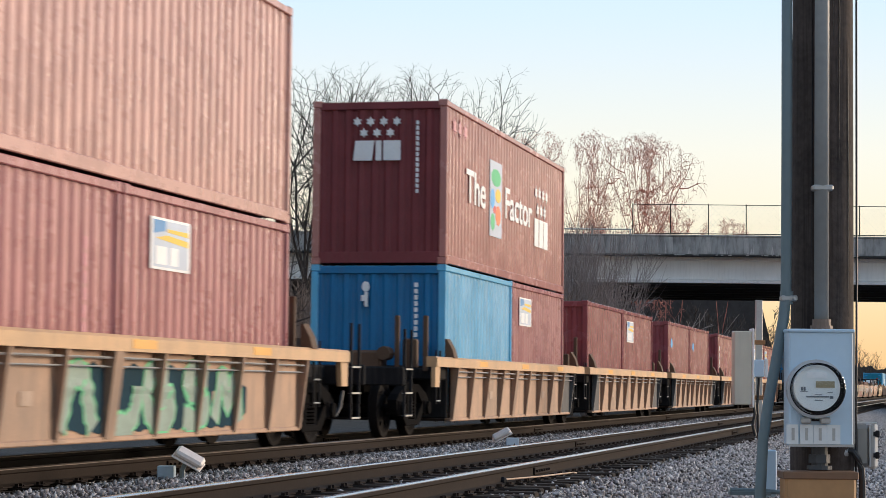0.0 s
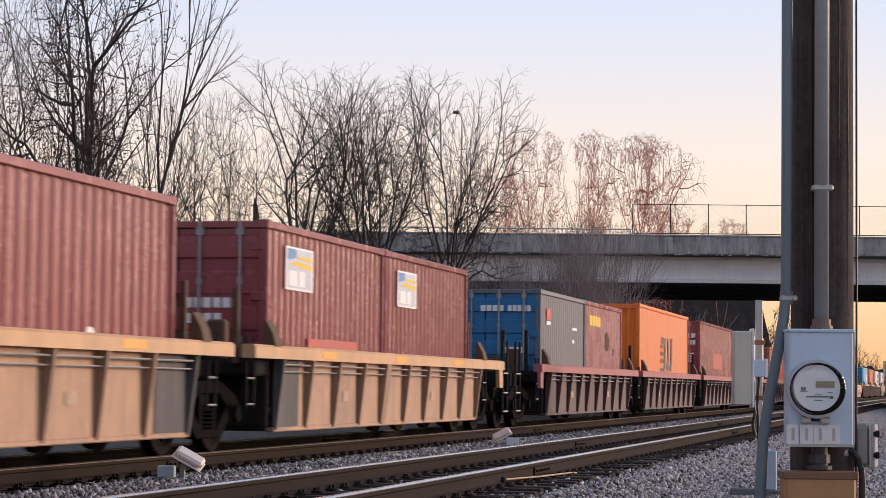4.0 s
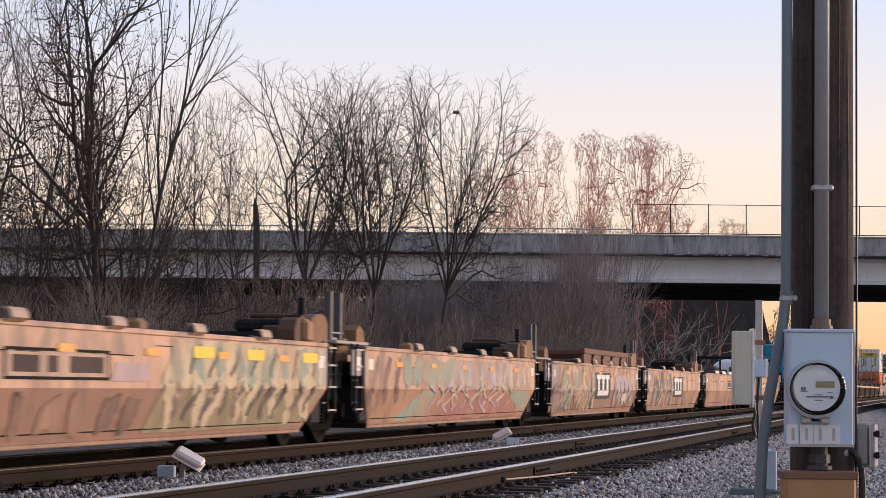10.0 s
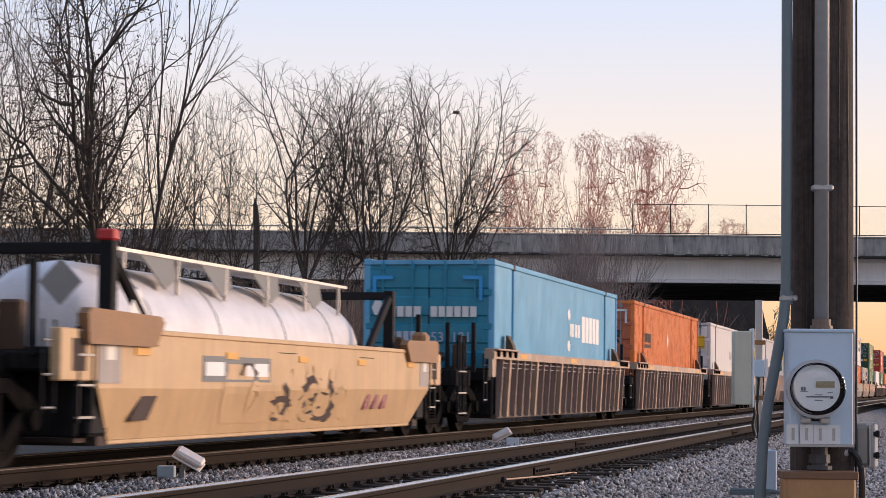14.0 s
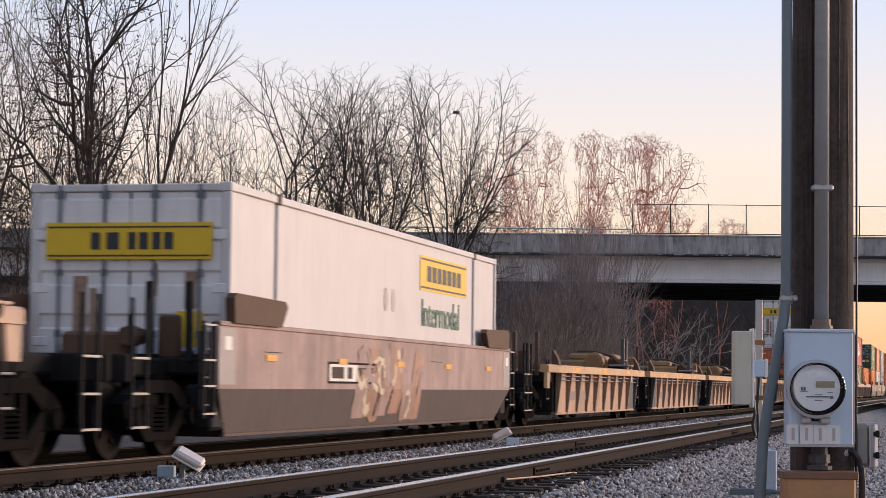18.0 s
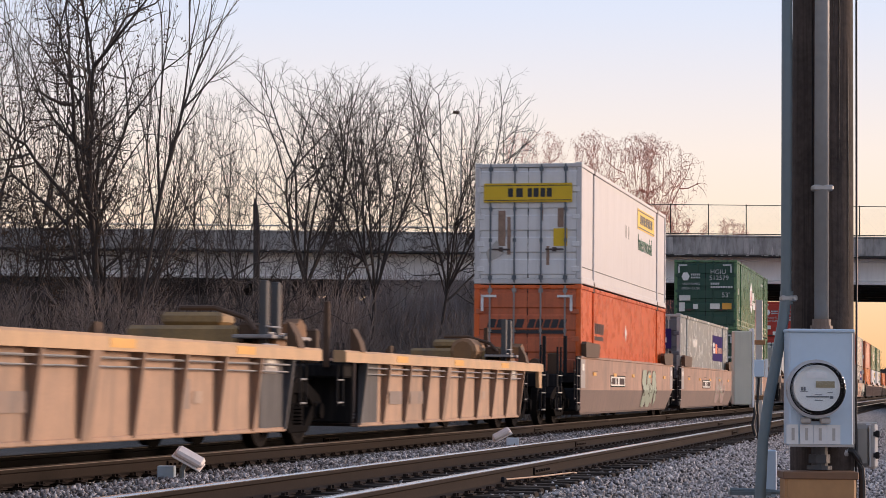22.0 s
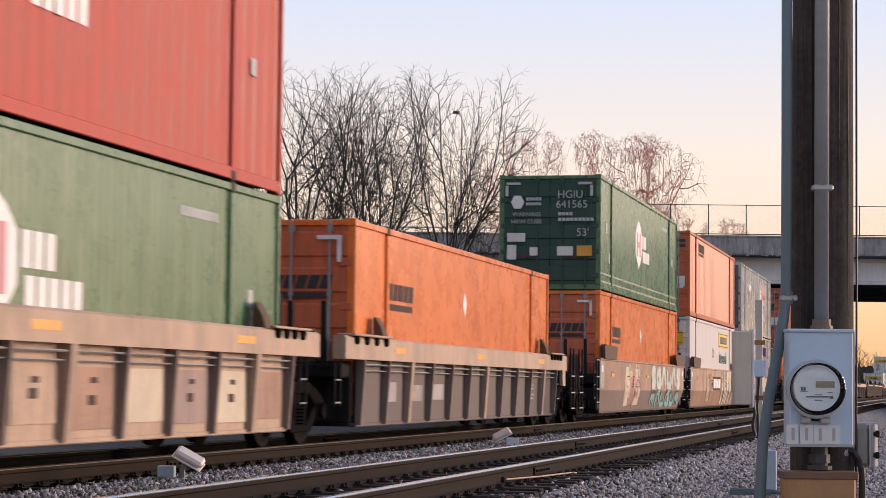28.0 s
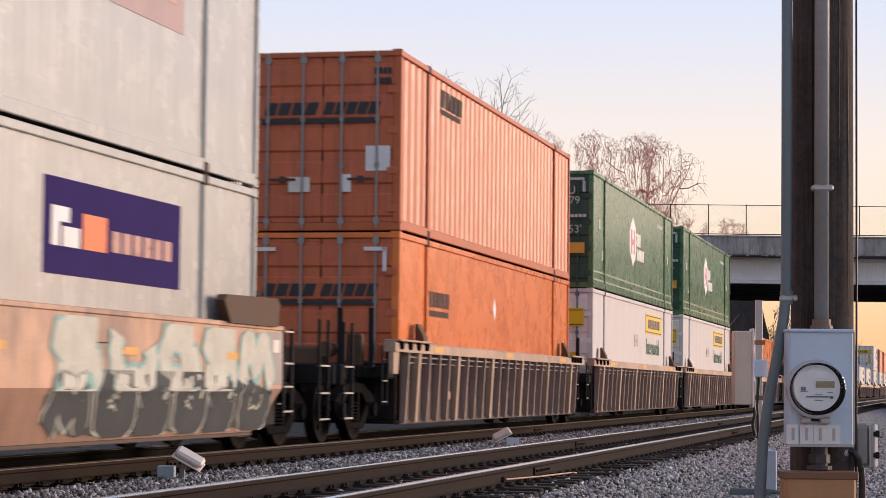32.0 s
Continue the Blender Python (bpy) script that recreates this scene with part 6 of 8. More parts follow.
STROKES = (
    ((0.0, 0.0), (0.16, 0.55), (0.3, 0.95), (0.66, 0.95), (0.82, 0.5), (1.0, 0.0)),
    ((0.95, 0.85), (0.5, 1.0), (0.1, 0.74), (0.55, 0.5), (0.92, 0.24), (0.5, 0.02), (0.02, 0.1)),
    ((0.1, 1.0), (0.06, 0.5), (0.2, 0.04), (0.7, 0.0), (0.92, 0.3), (0.9, 0.75)),
    ((0.0, 0.05), (0.22, 0.95), (0.5, 0.4), (0.76, 0.96), (1.0, 0.0)),
    ((0.85, 0.92), (0.3, 0.98), (0.05, 0.55), (0.3, 0.05), (0.9, 0.1), (0.88, 0.48), (0.5, 0.5)),
)


def flow(points, q=5):
    """A smooth line through points."""
    p = [points[0], *points, points[-1]]
    out = []
    for i in range(1, len(p) - 2):
        for k in range(q):
            t = k / q
            out.append(tuple(0.5 * (2 * p[i][d] + (p[i + 1][d] - p[i - 1][d]) * t + (2 * p[i - 1][d] - 5 * p[i][d] + 4 * p[i + 1][d] - p[i + 2][d]) * t * t + (3 * p[i][d] - p[i - 1][d] - 3 * p[i + 1][d] + p[i + 2][d]) * t ** 3) for d in (0, 1)))
    return out + [points[-1]]


def ribbon(mesh, x, line, width, lift, z0, z1, fold_at):
    """A sprayed stroke laid on a folded wall."""
    rows = []
    for i, (y, z) in enumerate(line):
        a, b = line[max(i - 1, 0)], line[min(i + 1, len(line) - 1)]
        dy, dz = b[0] - a[0], b[1] - a[1]
        n = math.hypot(dy, dz) or 1.0
        w = width * (0.5 + 0.08 * math.sin(2.1 * i))
        row = []
        for s in (-1, -0.33, 0.33, 1):
            zz = min(max(z + s * w * dy / n, z0), z1)
            row.append((x(zz) + lift + (0.012 if abs(zz - fold_at) < 0.05 else 0), y - s * w * dz / n, zz))
        rows.append(row)
    mesh.strip(rows)


def letters(car, x, y0, y1, z0, z1, n, fill, line, seed, back=None, fat=0.34, rim=0.07):
    """Big sprayed swelling shapes without meaning, outlined, on a ragged ground."""
    r = random.Random(seed)
    m, k = Mesh(), Mesh()
    step = (y1 - y0) / n
    h = z1 - z0
    if back:
        g, rows = Mesh(), []
        for i in range(61):
            y = y0 - 0.1 + (y1 - y0 + 0.2) * i / 60
            e = min(i, 60 - i) / 6
            top = z1 - h * (0.06 + 0.1 * abs(math.sin(i * 0.55 + seed)) + 0.25 * max(0, 1 - e))
            low = z0 + h * (0.03 + 0.04 * math.sin(i * 0.8) ** 2 + 0.2 * max(0, 1 - e))
            rows.append([(x(low + (top - low) * q / 6) + 0.003, y, low + (top - low) * q / 6) for q in range(7)])
        g.strip(rows)
        tagged(part("graffiti", g, back, car, "dark sprayed ground of the graffiti"), kind="stuff")
    for j in range(n):
        a, w = y0 + (j + r.uniform(0.04, 0.12)) * step, step * r.uniform(0.72, 0.86)
        lean, grow_ = r.uniform(-0.1, 0.14), r.uniform(0.86, 1.0)
        lo = z0 + h * r.uniform(0.1, 0.16)
        pts = [(a + w * u + lean * v * h, lo + h * 0.76 * grow_ * v) for u, v in flow(STROKES[(j * 2 + r.randrange(2) + seed) % 5])]
        width = fat * min(step, h)
        ribbon(k, x, pts, width + 2 * rim * min(step, h), 0.006 + 0.0006 * (j % 2), z0, z1, 0.79)
        ribbon(m, x, pts, width, 0.009 + 0.0006 * (j % 2), z0, z1, 0.79)
    tagged(part("graffiti_line", k, line, car, "sprayed outlines"), kind="stuff")
    tagged(part("graffiti", m, fill, car, "swelling sprayed graffiti shapes"), kind="stuff")


def slabs(car, x, y0, y1, z0, z1, n, fill, line, seed):
    """Tall upright sprayed slabs with bars between them, dark at their edges."""
    r = random.Random(seed)
    m, k = Mesh(), Mesh()
    step, h = (y1 - y0) / n, z1 - z0
    for j in range(n):
        a, w = y0 + (j + 0.06) * step, step * 0.8
        for u0, u1, v0, v1 in ((0.0, 0.34, 0, 1), (0.62, 0.98, r.choice((0, 0.45)), r.choice((1, 0.6))), (0.3, 0.66, r.choice((0.42, 0.8)), r.choice((0.62, 1))), (0.3, 0.7, 0.0, r.choice((0.0, 0.22)))):
            if v1 - v0 < 0.05:
                continue
            for mesh, e, lift in ((k, 0.05, 0.006), (m, 0.0, 0.009)):
                cuts = sorted({z0 + h * v0, z0 + h * v1} | ({0.79} if z0 + h * v0 < 0.79 < z0 + h * v1 else set()))
                mesh.strip([[(x(z) + lift + (0.012 if abs(z - 0.79) < 0.02 else 0), a + w * u + 0.12 * (z - z0) + d, z) for u, d in ((u0, -e), (u1, e * 1.6))] for z in cuts][::-1])
    tagged(part("graffiti_line", k, line, car, "dark sprayed edges"), kind="stuff")
    tagged(part("graffiti", m, fill, car, "tall pale sprayed slabs"), kind="stuff")


def field(car, x, corners, paint, lift=0.003):
    """A flat patch of spray on one face of a folded wall."""
    part("paint_patch", Mesh().poly([(x(z) + lift, y, z) for y, z in corners]), paint, car, "worn patch of sprayed paint")


def swathes(car, x, y0, y1, z0, z1, n, width, paint, seed, tilt=0.0, sway=0.0, lift=0.006):
    """Upright strokes of spray side by side, wavy or slanting."""
    r = random.Random(seed)
    m = Mesh()
    for k in range(n):
        a, ph, lo = y0 + (y1 - y0) * (k + r.uniform(0.3, 0.7)) / n, r.uniform(0, 6.28), z0 + (z1 - z0) * r.uniform(0.0, 0.2)
        hi = z1 - (z1 - z0) * r.uniform(0.0, 0.2)
        line = [(a + tilt * (lo + (hi - lo) * i / 16 - z0) + sway * math.sin(ph + i * 0.33), lo + (hi - lo) * i / 16) for i in range(17)]
        ribbon(m, x, line, width * r.uniform(0.7, 1.25), lift + 0.0005 * (k % 2), z0, z1, 0.79)
    tagged(part("graffiti", m, paint, car, "sprayed upright strokes"), kind="stuff")


WHEEL_R = 0.483
WHEELSETS = []


def wheelset_mesh():
    m = Mesh()
    m.tube([(-1.05, 0, 0), (1.05, 0, 0)], 0.075, 10)
    n = 32
    prof = [(0.05, 0.12), (0.045, 0.2), (0.02, 0.36), (0.06, 0.41), (0.065, 0.47), (-0.06, 0.483), (-0.075, 0.508), (-0.08, 0.5), (-0.08, 0.42), (-0.03, 0.36), (-0.01, 0.2), (-0.06, 0.12), (-0.06, 0.07), (0.05, 0.07), (0.05, 0.12)]
    for s in (-1, 1):
        rows = []
        for d, r in prof:
            rows.append([(s * (0.7525 + d), r * math.cos(2 * math.pi * k / n), r * math.sin(2 * math.pi * k / n)) for k in range(n + 1)])
        m.strip(rows if s > 0 else rows[::-1])
        for k in range(6):
            a = math.pi * k / 3
            m.box(s * 0.80 - 0.015, s * 0.80 + 0.015, 0.28 * math.cos(a) - 0.03, 0.28 * math.cos(a) + 0.03, 0.28 * math.sin(a) - 0.03, 0.28 * math.sin(a) + 0.03)
    return m.mesh("wheelset", WHEEL)


def side_frame(s):
    m = Mesh()
    x0, x1 = (0.92, 1.08) if s > 0 else (-1.08, -0.92)
    outline = [(-1.12, 0.62), (-0.95, 0.72), (-0.4, 0.86), (0.4, 0.86), (0.95, 0.72), (1.12, 0.62), (1.12, 0.42), (0.75, 0.42), (0.62, 0.34), (0.42, 0.2), (-0.42, 0.2), (-0.62, 0.34), (-0.75, 0.42), (-1.12, 0.42)]
    inner = [(-0.5, 0.62), (-0.33, 0.74), (0.33, 0.74), (0.5, 0.62), (0.3, 0.3), (-0.3, 0.3)]
    top = [(-1.12, 0.62), (-0.95, 0.72), (-0.4, 0.88), (0.4, 0.88), (0.95, 0.72), (1.12, 0.62), (1.1, 0.46), (0.85, 0.48), (0.36, 0.74), (-0.36, 0.74), (-0.85, 0.48), (-1.1, 0.46)]
    m.prism(top, 0, x0, x1)
    for d in (-1, 1):
        leg = [(d * 0.86, 0.5), (d * 0.66, 0.56), (d * 0.28, 0.3), (d * 0.3, 0.2), (d * 0.45, 0.2)]
        m.prism(leg if d > 0 else leg[::-1], 0, x0, x1)
        m.tube([(s * 1.06, d * 0.89, WHEEL_R), (s * 1.16, d * 0.89, WHEEL_R)], 0.11, 12)
        m.box(x0 - 0.02, x1 + 0.03, d * 0.89 - 0.17, d * 0.89 + 0.17, 0.36, 0.62, 0.03)
    m.box(x0, x1, -0.42, 0.42, 0.19, 0.3, 0.02)
    m.box(x0 - 0.03, x1 - 0.02, -0.3, -0.2, 0.3, 0.74).box(x0 - 0.03, x1 - 0.02, 0.2, 0.3, 0.3, 0.74)
    return m.mesh("side_frame", IRON)


def spring_mesh(x):
    m = Mesh()
    if x:
        for y in (-0.13, 0.0, 0.13):
            for k in range(6):
                z = 0.32 + k * 0.05
                m.tube([(x * 1.02, y, z), (x * 1.02, y, z + 0.028)], 0.062, 8)
    return m.mesh("spring", IRON)


def truck(car, y):
    """A two-axle truck as a part of its car; the wheelsets roll."""
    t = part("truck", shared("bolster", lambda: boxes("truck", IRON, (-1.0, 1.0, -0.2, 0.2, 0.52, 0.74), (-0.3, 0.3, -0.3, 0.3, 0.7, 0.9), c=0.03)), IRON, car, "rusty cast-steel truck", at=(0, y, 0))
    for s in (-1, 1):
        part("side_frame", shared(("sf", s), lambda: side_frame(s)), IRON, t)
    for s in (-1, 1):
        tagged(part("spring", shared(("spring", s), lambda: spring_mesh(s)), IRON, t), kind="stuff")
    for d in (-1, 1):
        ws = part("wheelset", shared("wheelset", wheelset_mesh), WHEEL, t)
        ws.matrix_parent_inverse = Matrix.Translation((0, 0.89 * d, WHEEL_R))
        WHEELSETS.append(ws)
    return t


def platform(car, y, d, reach, paint, tall, gear):
    """End deck of a unit: d is -1 for the forward end, +1 for the rear one."""
    y1 = y + d * reach
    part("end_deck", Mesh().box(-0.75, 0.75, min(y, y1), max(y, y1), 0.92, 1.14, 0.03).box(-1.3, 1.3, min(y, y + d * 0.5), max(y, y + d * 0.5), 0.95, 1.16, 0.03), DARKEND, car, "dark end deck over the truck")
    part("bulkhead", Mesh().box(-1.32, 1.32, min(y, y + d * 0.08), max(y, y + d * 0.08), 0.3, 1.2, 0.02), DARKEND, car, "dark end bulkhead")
    for s in (-1, 1):
        m = Mesh()
        for q in (0.65, 0.95):
            m.tube([(s * 1.33, y + d * q, 0.55), (s * 1.33, y + d * q, 1.45)], 0.016, 6)
        part("grab_iron", m, DARKFRAME, car, "dark ladder uprights")
        if s > 0:
            for z in (0.6, 0.92, 1.25):
                part("rung", shared(("rung", d), lambda: Mesh().tube([(1.33, min(0, d * 0.3), 0), (1.33, max(0, d * 0.3), 0)], 0.014, 6).mesh("rung", DOORGREY)), DOORGREY, car, at=(0, y + d * 0.65, z))
    if gear:
        for x in ((1.05,) if gear == 1 else (0.55, 1.05)):
            part("stanchion", Mesh().box(x - 0.04, x + 0.04, y + d * 0.55 - 0.04, y + d * 0.55 + 0.04, 1.1, tall, 0.012), RUSTY if paint in (TAN, SILLTAN) else DARKFRAME, car, "upright end post")
        part("brake_gear", Mesh().box(-0.5, 0.3, y + d * 0.5 - 0.2, y + d * 0.5 + 0.25, 1.14, 1.45, 0.04).tube([(0.35, y + d * 0.4, 1.4), (0.35, y + d * 0.75, 1.4)], 0.12, 8).box(0.6, 0.85, y + d * 0.3 - 0.1, y + d * 0.3 + 0.1, 1.14, 1.66, 0.03), RUSTY, car, "rusty brake gear")
    if reach > 2.5:
        part("coupler", Mesh().box(-0.12, 0.12, min(y1, y1 + d * 0.5), max(y1, y1 + d * 0.5), 0.72, 0.98, 0.03).box(-0.2, 0.2, min(y1 + d * 0.3, y1 + d * 0.55), max(y1 + d * 0.3, y1 + d * 0.55), 0.66, 1.02, 0.05), IRON, car)
        part("end_sill", Mesh().box(-1.35, 1.35, y1 - 0.06, y1 + 0.06, 0.85, 1.15, 0.02), DARKEND, car)
        m = Mesh()
        for q in (0.2, 0.65):
            m.box(1.29, 1.33, y1 - d * q - 0.015, y1 - d * q + 0.015, 0.35, 1.75)
        part("step_ladder", m, DARKFRAME, car, "dark step ladder")
        for z in (0.36, 0.72, 1.1):
            part("rung", shared(("rung2", d), lambda: boxes("rung", DOORGREY, (1.28, 1.34, min(-d * 0.2, -d * 0.65), max(-d * 0.2, -d * 0.65), 0, 0.025))), DOORGREY, car, at=(0, y1, z))
        part("air_hose", Mesh().tube([(0.35, y1, 0.75), (0.38, y1 + d * 0.25, 0.5), (0.36, y1 + d * 0.45, 0.35)], 0.03, 6), CABLE, car)


def rib_car(w, length, sill_paint, wall_paint, rib_paint, front_end, rear_end, sill=(1.17, 1.34), pitch=1.4, gear=1, dark_ends=True, label="", pads=False, overhang=1.32, bottom=0.3, tips=None):
    """A well unit with outside ribs: sill, sloping wall and upright stakes."""
    c = empty("well_car", (0, w, 0), label, "freight car", "well cars of the train")
    MOVERS.append((c, w, 0))
    z0, z1 = sill
    tips = tips or (overhang, overhang)
    a, b = -tips[0], length + tips[1]
    key = (length, sill, pitch, tips, bottom)
    slope = lambda z: 1.345 + 0.015 * (z - bottom) / (z0 - bottom)
    for s in (1, -1):
        part("top_sill", shared(("sill", key, sill_paint.name, s), lambda: Mesh().prism([(z0, s * 1.315), (z0, s * 1.5), (z1 - 0.03, s * 1.5), (z1, s * 1.47), (z1, s * 1.315)][::-s], 1, a, b).mesh("top_sill", sill_paint)), sill_paint, c)
        def wall(y0, y1):
            return Mesh().strip([[(s * slope(bottom), y0, bottom), (s * slope(z0), y0, z0)], [(s * slope(bottom), y1, bottom), (s * slope(z0), y1, z0)]][::-s])
        part("side_wall", shared(("wall", key, wall_paint.name, s), lambda: wall(-0.1, length + 0.1).mesh("side_wall", wall_paint)), wall_paint, c)
        part("inner_wall", shared(("iwall", key, s), lambda: Mesh().strip([[(s * 1.312, -0.1, bottom), (s * 1.312, -0.1, z1)], [(s * 1.312, length + 0.1, bottom), (s * 1.312, length + 0.1, z1)]][::s]).mesh("inner_wall", GRIMY)), GRIMY, c)
        if dark_ends:
            for y0, y1 in ((-0.12, 1.0),) * (not front_end) + ((length - 1.0, length + 0.12),) * (not rear_end):
                part("end_panel", shared(("endp", key, s, y0), lambda: Mesh().strip([[(s * (slope(bottom) + 0.012), y0, bottom), (s * (slope(z0) + 0.012), y0, z0 - 0.002)], [(s * (slope(bottom) + 0.012), y1, bottom), (s * (slope(z0) + 0.012), y1, z0 - 0.002)]][::-s]).mesh("end_panel", ENDGREY)), ENDGREY, c, "dark grey worn end panel")
        part("bottom_chord", shared(("chord", key, wall_paint.name, s), lambda: boxes("bottom_chord", wall_paint, (s * 1.37 - 0.12 * (s > 0), s * 1.37 + 0.12 * (s < 0), -0.12, length + 0.12, bottom - 0.06, bottom + 0.0), c=0.012)), wall_paint, c)
        n = round((length + 0.1) / pitch)
        wide_mid = n // 2
        for k in range(n + 1):
            y = -0.05 + k * (length + 0.1) / n
            fat = (n - 1 - k) % 4 == 0 if pads else pitch > 1 and k == wide_mid
            dk = dark_ends and ((k == 0 and not front_end) or (k == n and not rear_end))
            paint = ENDGREY if dk else GREYTAN if pads and fat else rib_paint
            hw = (0.085 if pads else 0.13) if fat else 0.03
            if s < 0:
                continue
            part("rib", shared(("rib", key, paint.name, s, hw), lambda: rib_mesh(s, slope, bottom, z0, hw, paint, 0.085 if pads else 0.045)), paint, c, at=(0, y, 0))
        if s < 0:
            def far_ribs():
                m = Mesh()
                for k in range(n + 1):
                    y = -0.05 + k * (length + 0.1) / n
                    m.box(-1.48, -1.36, y - 0.03, y + 0.03, bottom, z0)
                return m.mesh("rib", rib_paint)
            tagged(part("rib", shared(("ribs", key, rib_paint.name), far_ribs), rib_paint, c), kind="stuff")
        if s > 0:
            part("pipe", shared(("pipe", key), lambda: Mesh().tube([(1.44, 0.0, z0 - 0.07), (1.44, length, z0 - 0.07)], 0.014, 6).mesh("pipe", DOORGREY)), DOORGREY, c, "thin brake pipe under the sill")
            part("pipe", shared(("pipe2", key), lambda: Mesh().tube([(1.42, 0.0, z0 - 0.16), (1.42, length, z0 - 0.16)], 0.011, 6).mesh("pipe", DOORGREY)), DOORGREY, c, "thin brake pipe under the sill")
            for y, d in ((a, 1),) * bool(front_end) + ((b, -1),) * bool(rear_end):
                part("end_tab", Mesh().prism([(min(y, y + d * 0.3), z0 - 0.34), (max(y, y + d * 0.3), z0 - 0.34), (max(y, y + d * 0.36), z0 + 0.01), (min(y, y + d * 0.36), z0 + 0.01)], 0, 1.4, 1.47), sill_paint, c, "downturned plate at the end of the sill")
        for y, d in ((0.35, -1), (length - 0.35, 1)):
            part("guide", shared(("guide", z1, s), lambda: Mesh().prism([(z1 - 0.01, s * 1.33), (z1 - 0.01, s * 1.5), (z1 + 0.14, s * 1.46), (z1 + 0.32, s * 1.36), (z1 + 0.32, s * 1.33)][::-s], 1, -0.14, 0.14).mesh("guide", RUSTY)), RUSTY, c, "rusty container guide", at=(0, y + d * (-0.75 if pads else 0.7), 0))
    if pads:
        for y0, y1 in ((-0.9, 1.3), (length - 1.0, length + 0.6)):
            part("guide_rail", Mesh().box(1.3, 1.56, y0, y1, z1 + 0.0, z1 + 0.035, 0.01), sill_paint, c, "thin plate over the rollers")
            for k in range(4):
                part("roller", shared(("roller", z1), lambda: Mesh().tube([(1.49, 0, z1 - 0.045), (1.54, 0, z1 - 0.045)], 0.075, 12).mesh("roller", IRON)), IRON, c, at=(0, y0 + 0.25 + k * (y1 - y0 - 0.5) / 3, 0))
    floor_beams(c, length, bottom)
    ends(c, length, front_end, rear_end, sill_paint, gear)
    for k in range(0 if sill_paint is REDSILL else 3):
        y = 2.0 + k * (length - 4.0) / 2
        part("stripe", shared(("stripe", z0, z1), lambda: boxes("stripe", M_AMB, (1.5, 1.504, -0.36, 0.36, (z0 + z1) / 2 - 0.05, (z0 + z1) / 2 + 0.045))), M_AMB, c, "amber reflector stripe", at=(0, y, 0))
    for k in range(2):
        y = (3.1 if k else 8.6) + 0.1
        part("stencil", shared(("stn", key), lambda: Mesh().strip([[(slope(0.62) + 0.012, 0, 0.62), (slope(0.76) + 0.012, 0, 0.76)], [(slope(0.62) + 0.012, 0.28, 0.62), (slope(0.76) + 0.012, 0.28, 0.76)]][::-1]).mesh("stencil", GREYTAN)), GREYTAN, c, "small faded stencil patch", at=(0, y, 0))
    if pads and wall_paint is GREYRIB:
        for y, wd, hi, z in ((3.25, 0.8, 0.26, 0.6), (4.75, 0.9, 0.26, 0.62), (1.7, 0.6, 0.3, 0.6), (13.65, 0.4, 0.035, 0.6), (13.65, 0.4, 0.035, 0.68), (13.65, 0.4, 0.035, 0.8), (13.65, 0.4, 0.02, 0.88)):
            x = slope(z) + 0.01
            part("stencil", Mesh().poly([(x, y, z), (x, y + wd, z), (x + 0.002, y + wd, z + hi), (x + 0.002, y, z + hi)]), DIMPLATE, c, "worn pale stencil plate")
    c["slope0"], c["slope1"], c["zb"], c["zs"] = slope(bottom), slope(z0), bottom, z0
    return c


def rib_mesh(s, slope, bottom, z0, hw, paint, toe):
    m = Mesh()
    o = [(slope(bottom), bottom - 0.03), (slope(bottom) + toe, bottom - 0.03), (1.495, z0), (1.34, z0)]
    v = [[(s * x, y, z) for x, z in o] for y in (-hw, hw)]
    m.v = v[0] + v[1]
    q = [(0, 1, 2, 3), (7, 6, 5, 4), (1, 5, 6, 2), (0, 4, 5, 1), (3, 2, 6, 7)]
    m.f = q if s > 0 else [t[::-1] for t in q]
    return m.mesh("rib", paint)


def floor_beams(c, length, bottom):
    for k in range(4):
        y = 0.5 + k * (length - 1) / 3
        part("cross_beam", shared(("xb", bottom), lambda: boxes("cross_beam", GRIMY, (-1.3, 1.3, -0.15, 0.15, bottom - 0.06, bottom + 0.06))), GRIMY, c, at=(0, y, 0))
    part("well_floor", Mesh().box(-1.2, 1.2, 0.0, length, bottom - 0.02, bottom + 0.03), GRIMY, c)


def ends(c, length, front_end, rear_end, paint, gear):
    gap = 1.66 if length < 13 else 1.78
    platform(c, -0.2, -1, 3.3 if front_end else 1.3, paint, 2.05, gear if not front_end else 2)
    platform(c, length + 0.2, 1, 3.3 if rear_end else 1.3, paint, 2.05, gear if not rear_end else 2)
    if front_end:
        truck(c, -1.75)
    truck(c, length + gap)


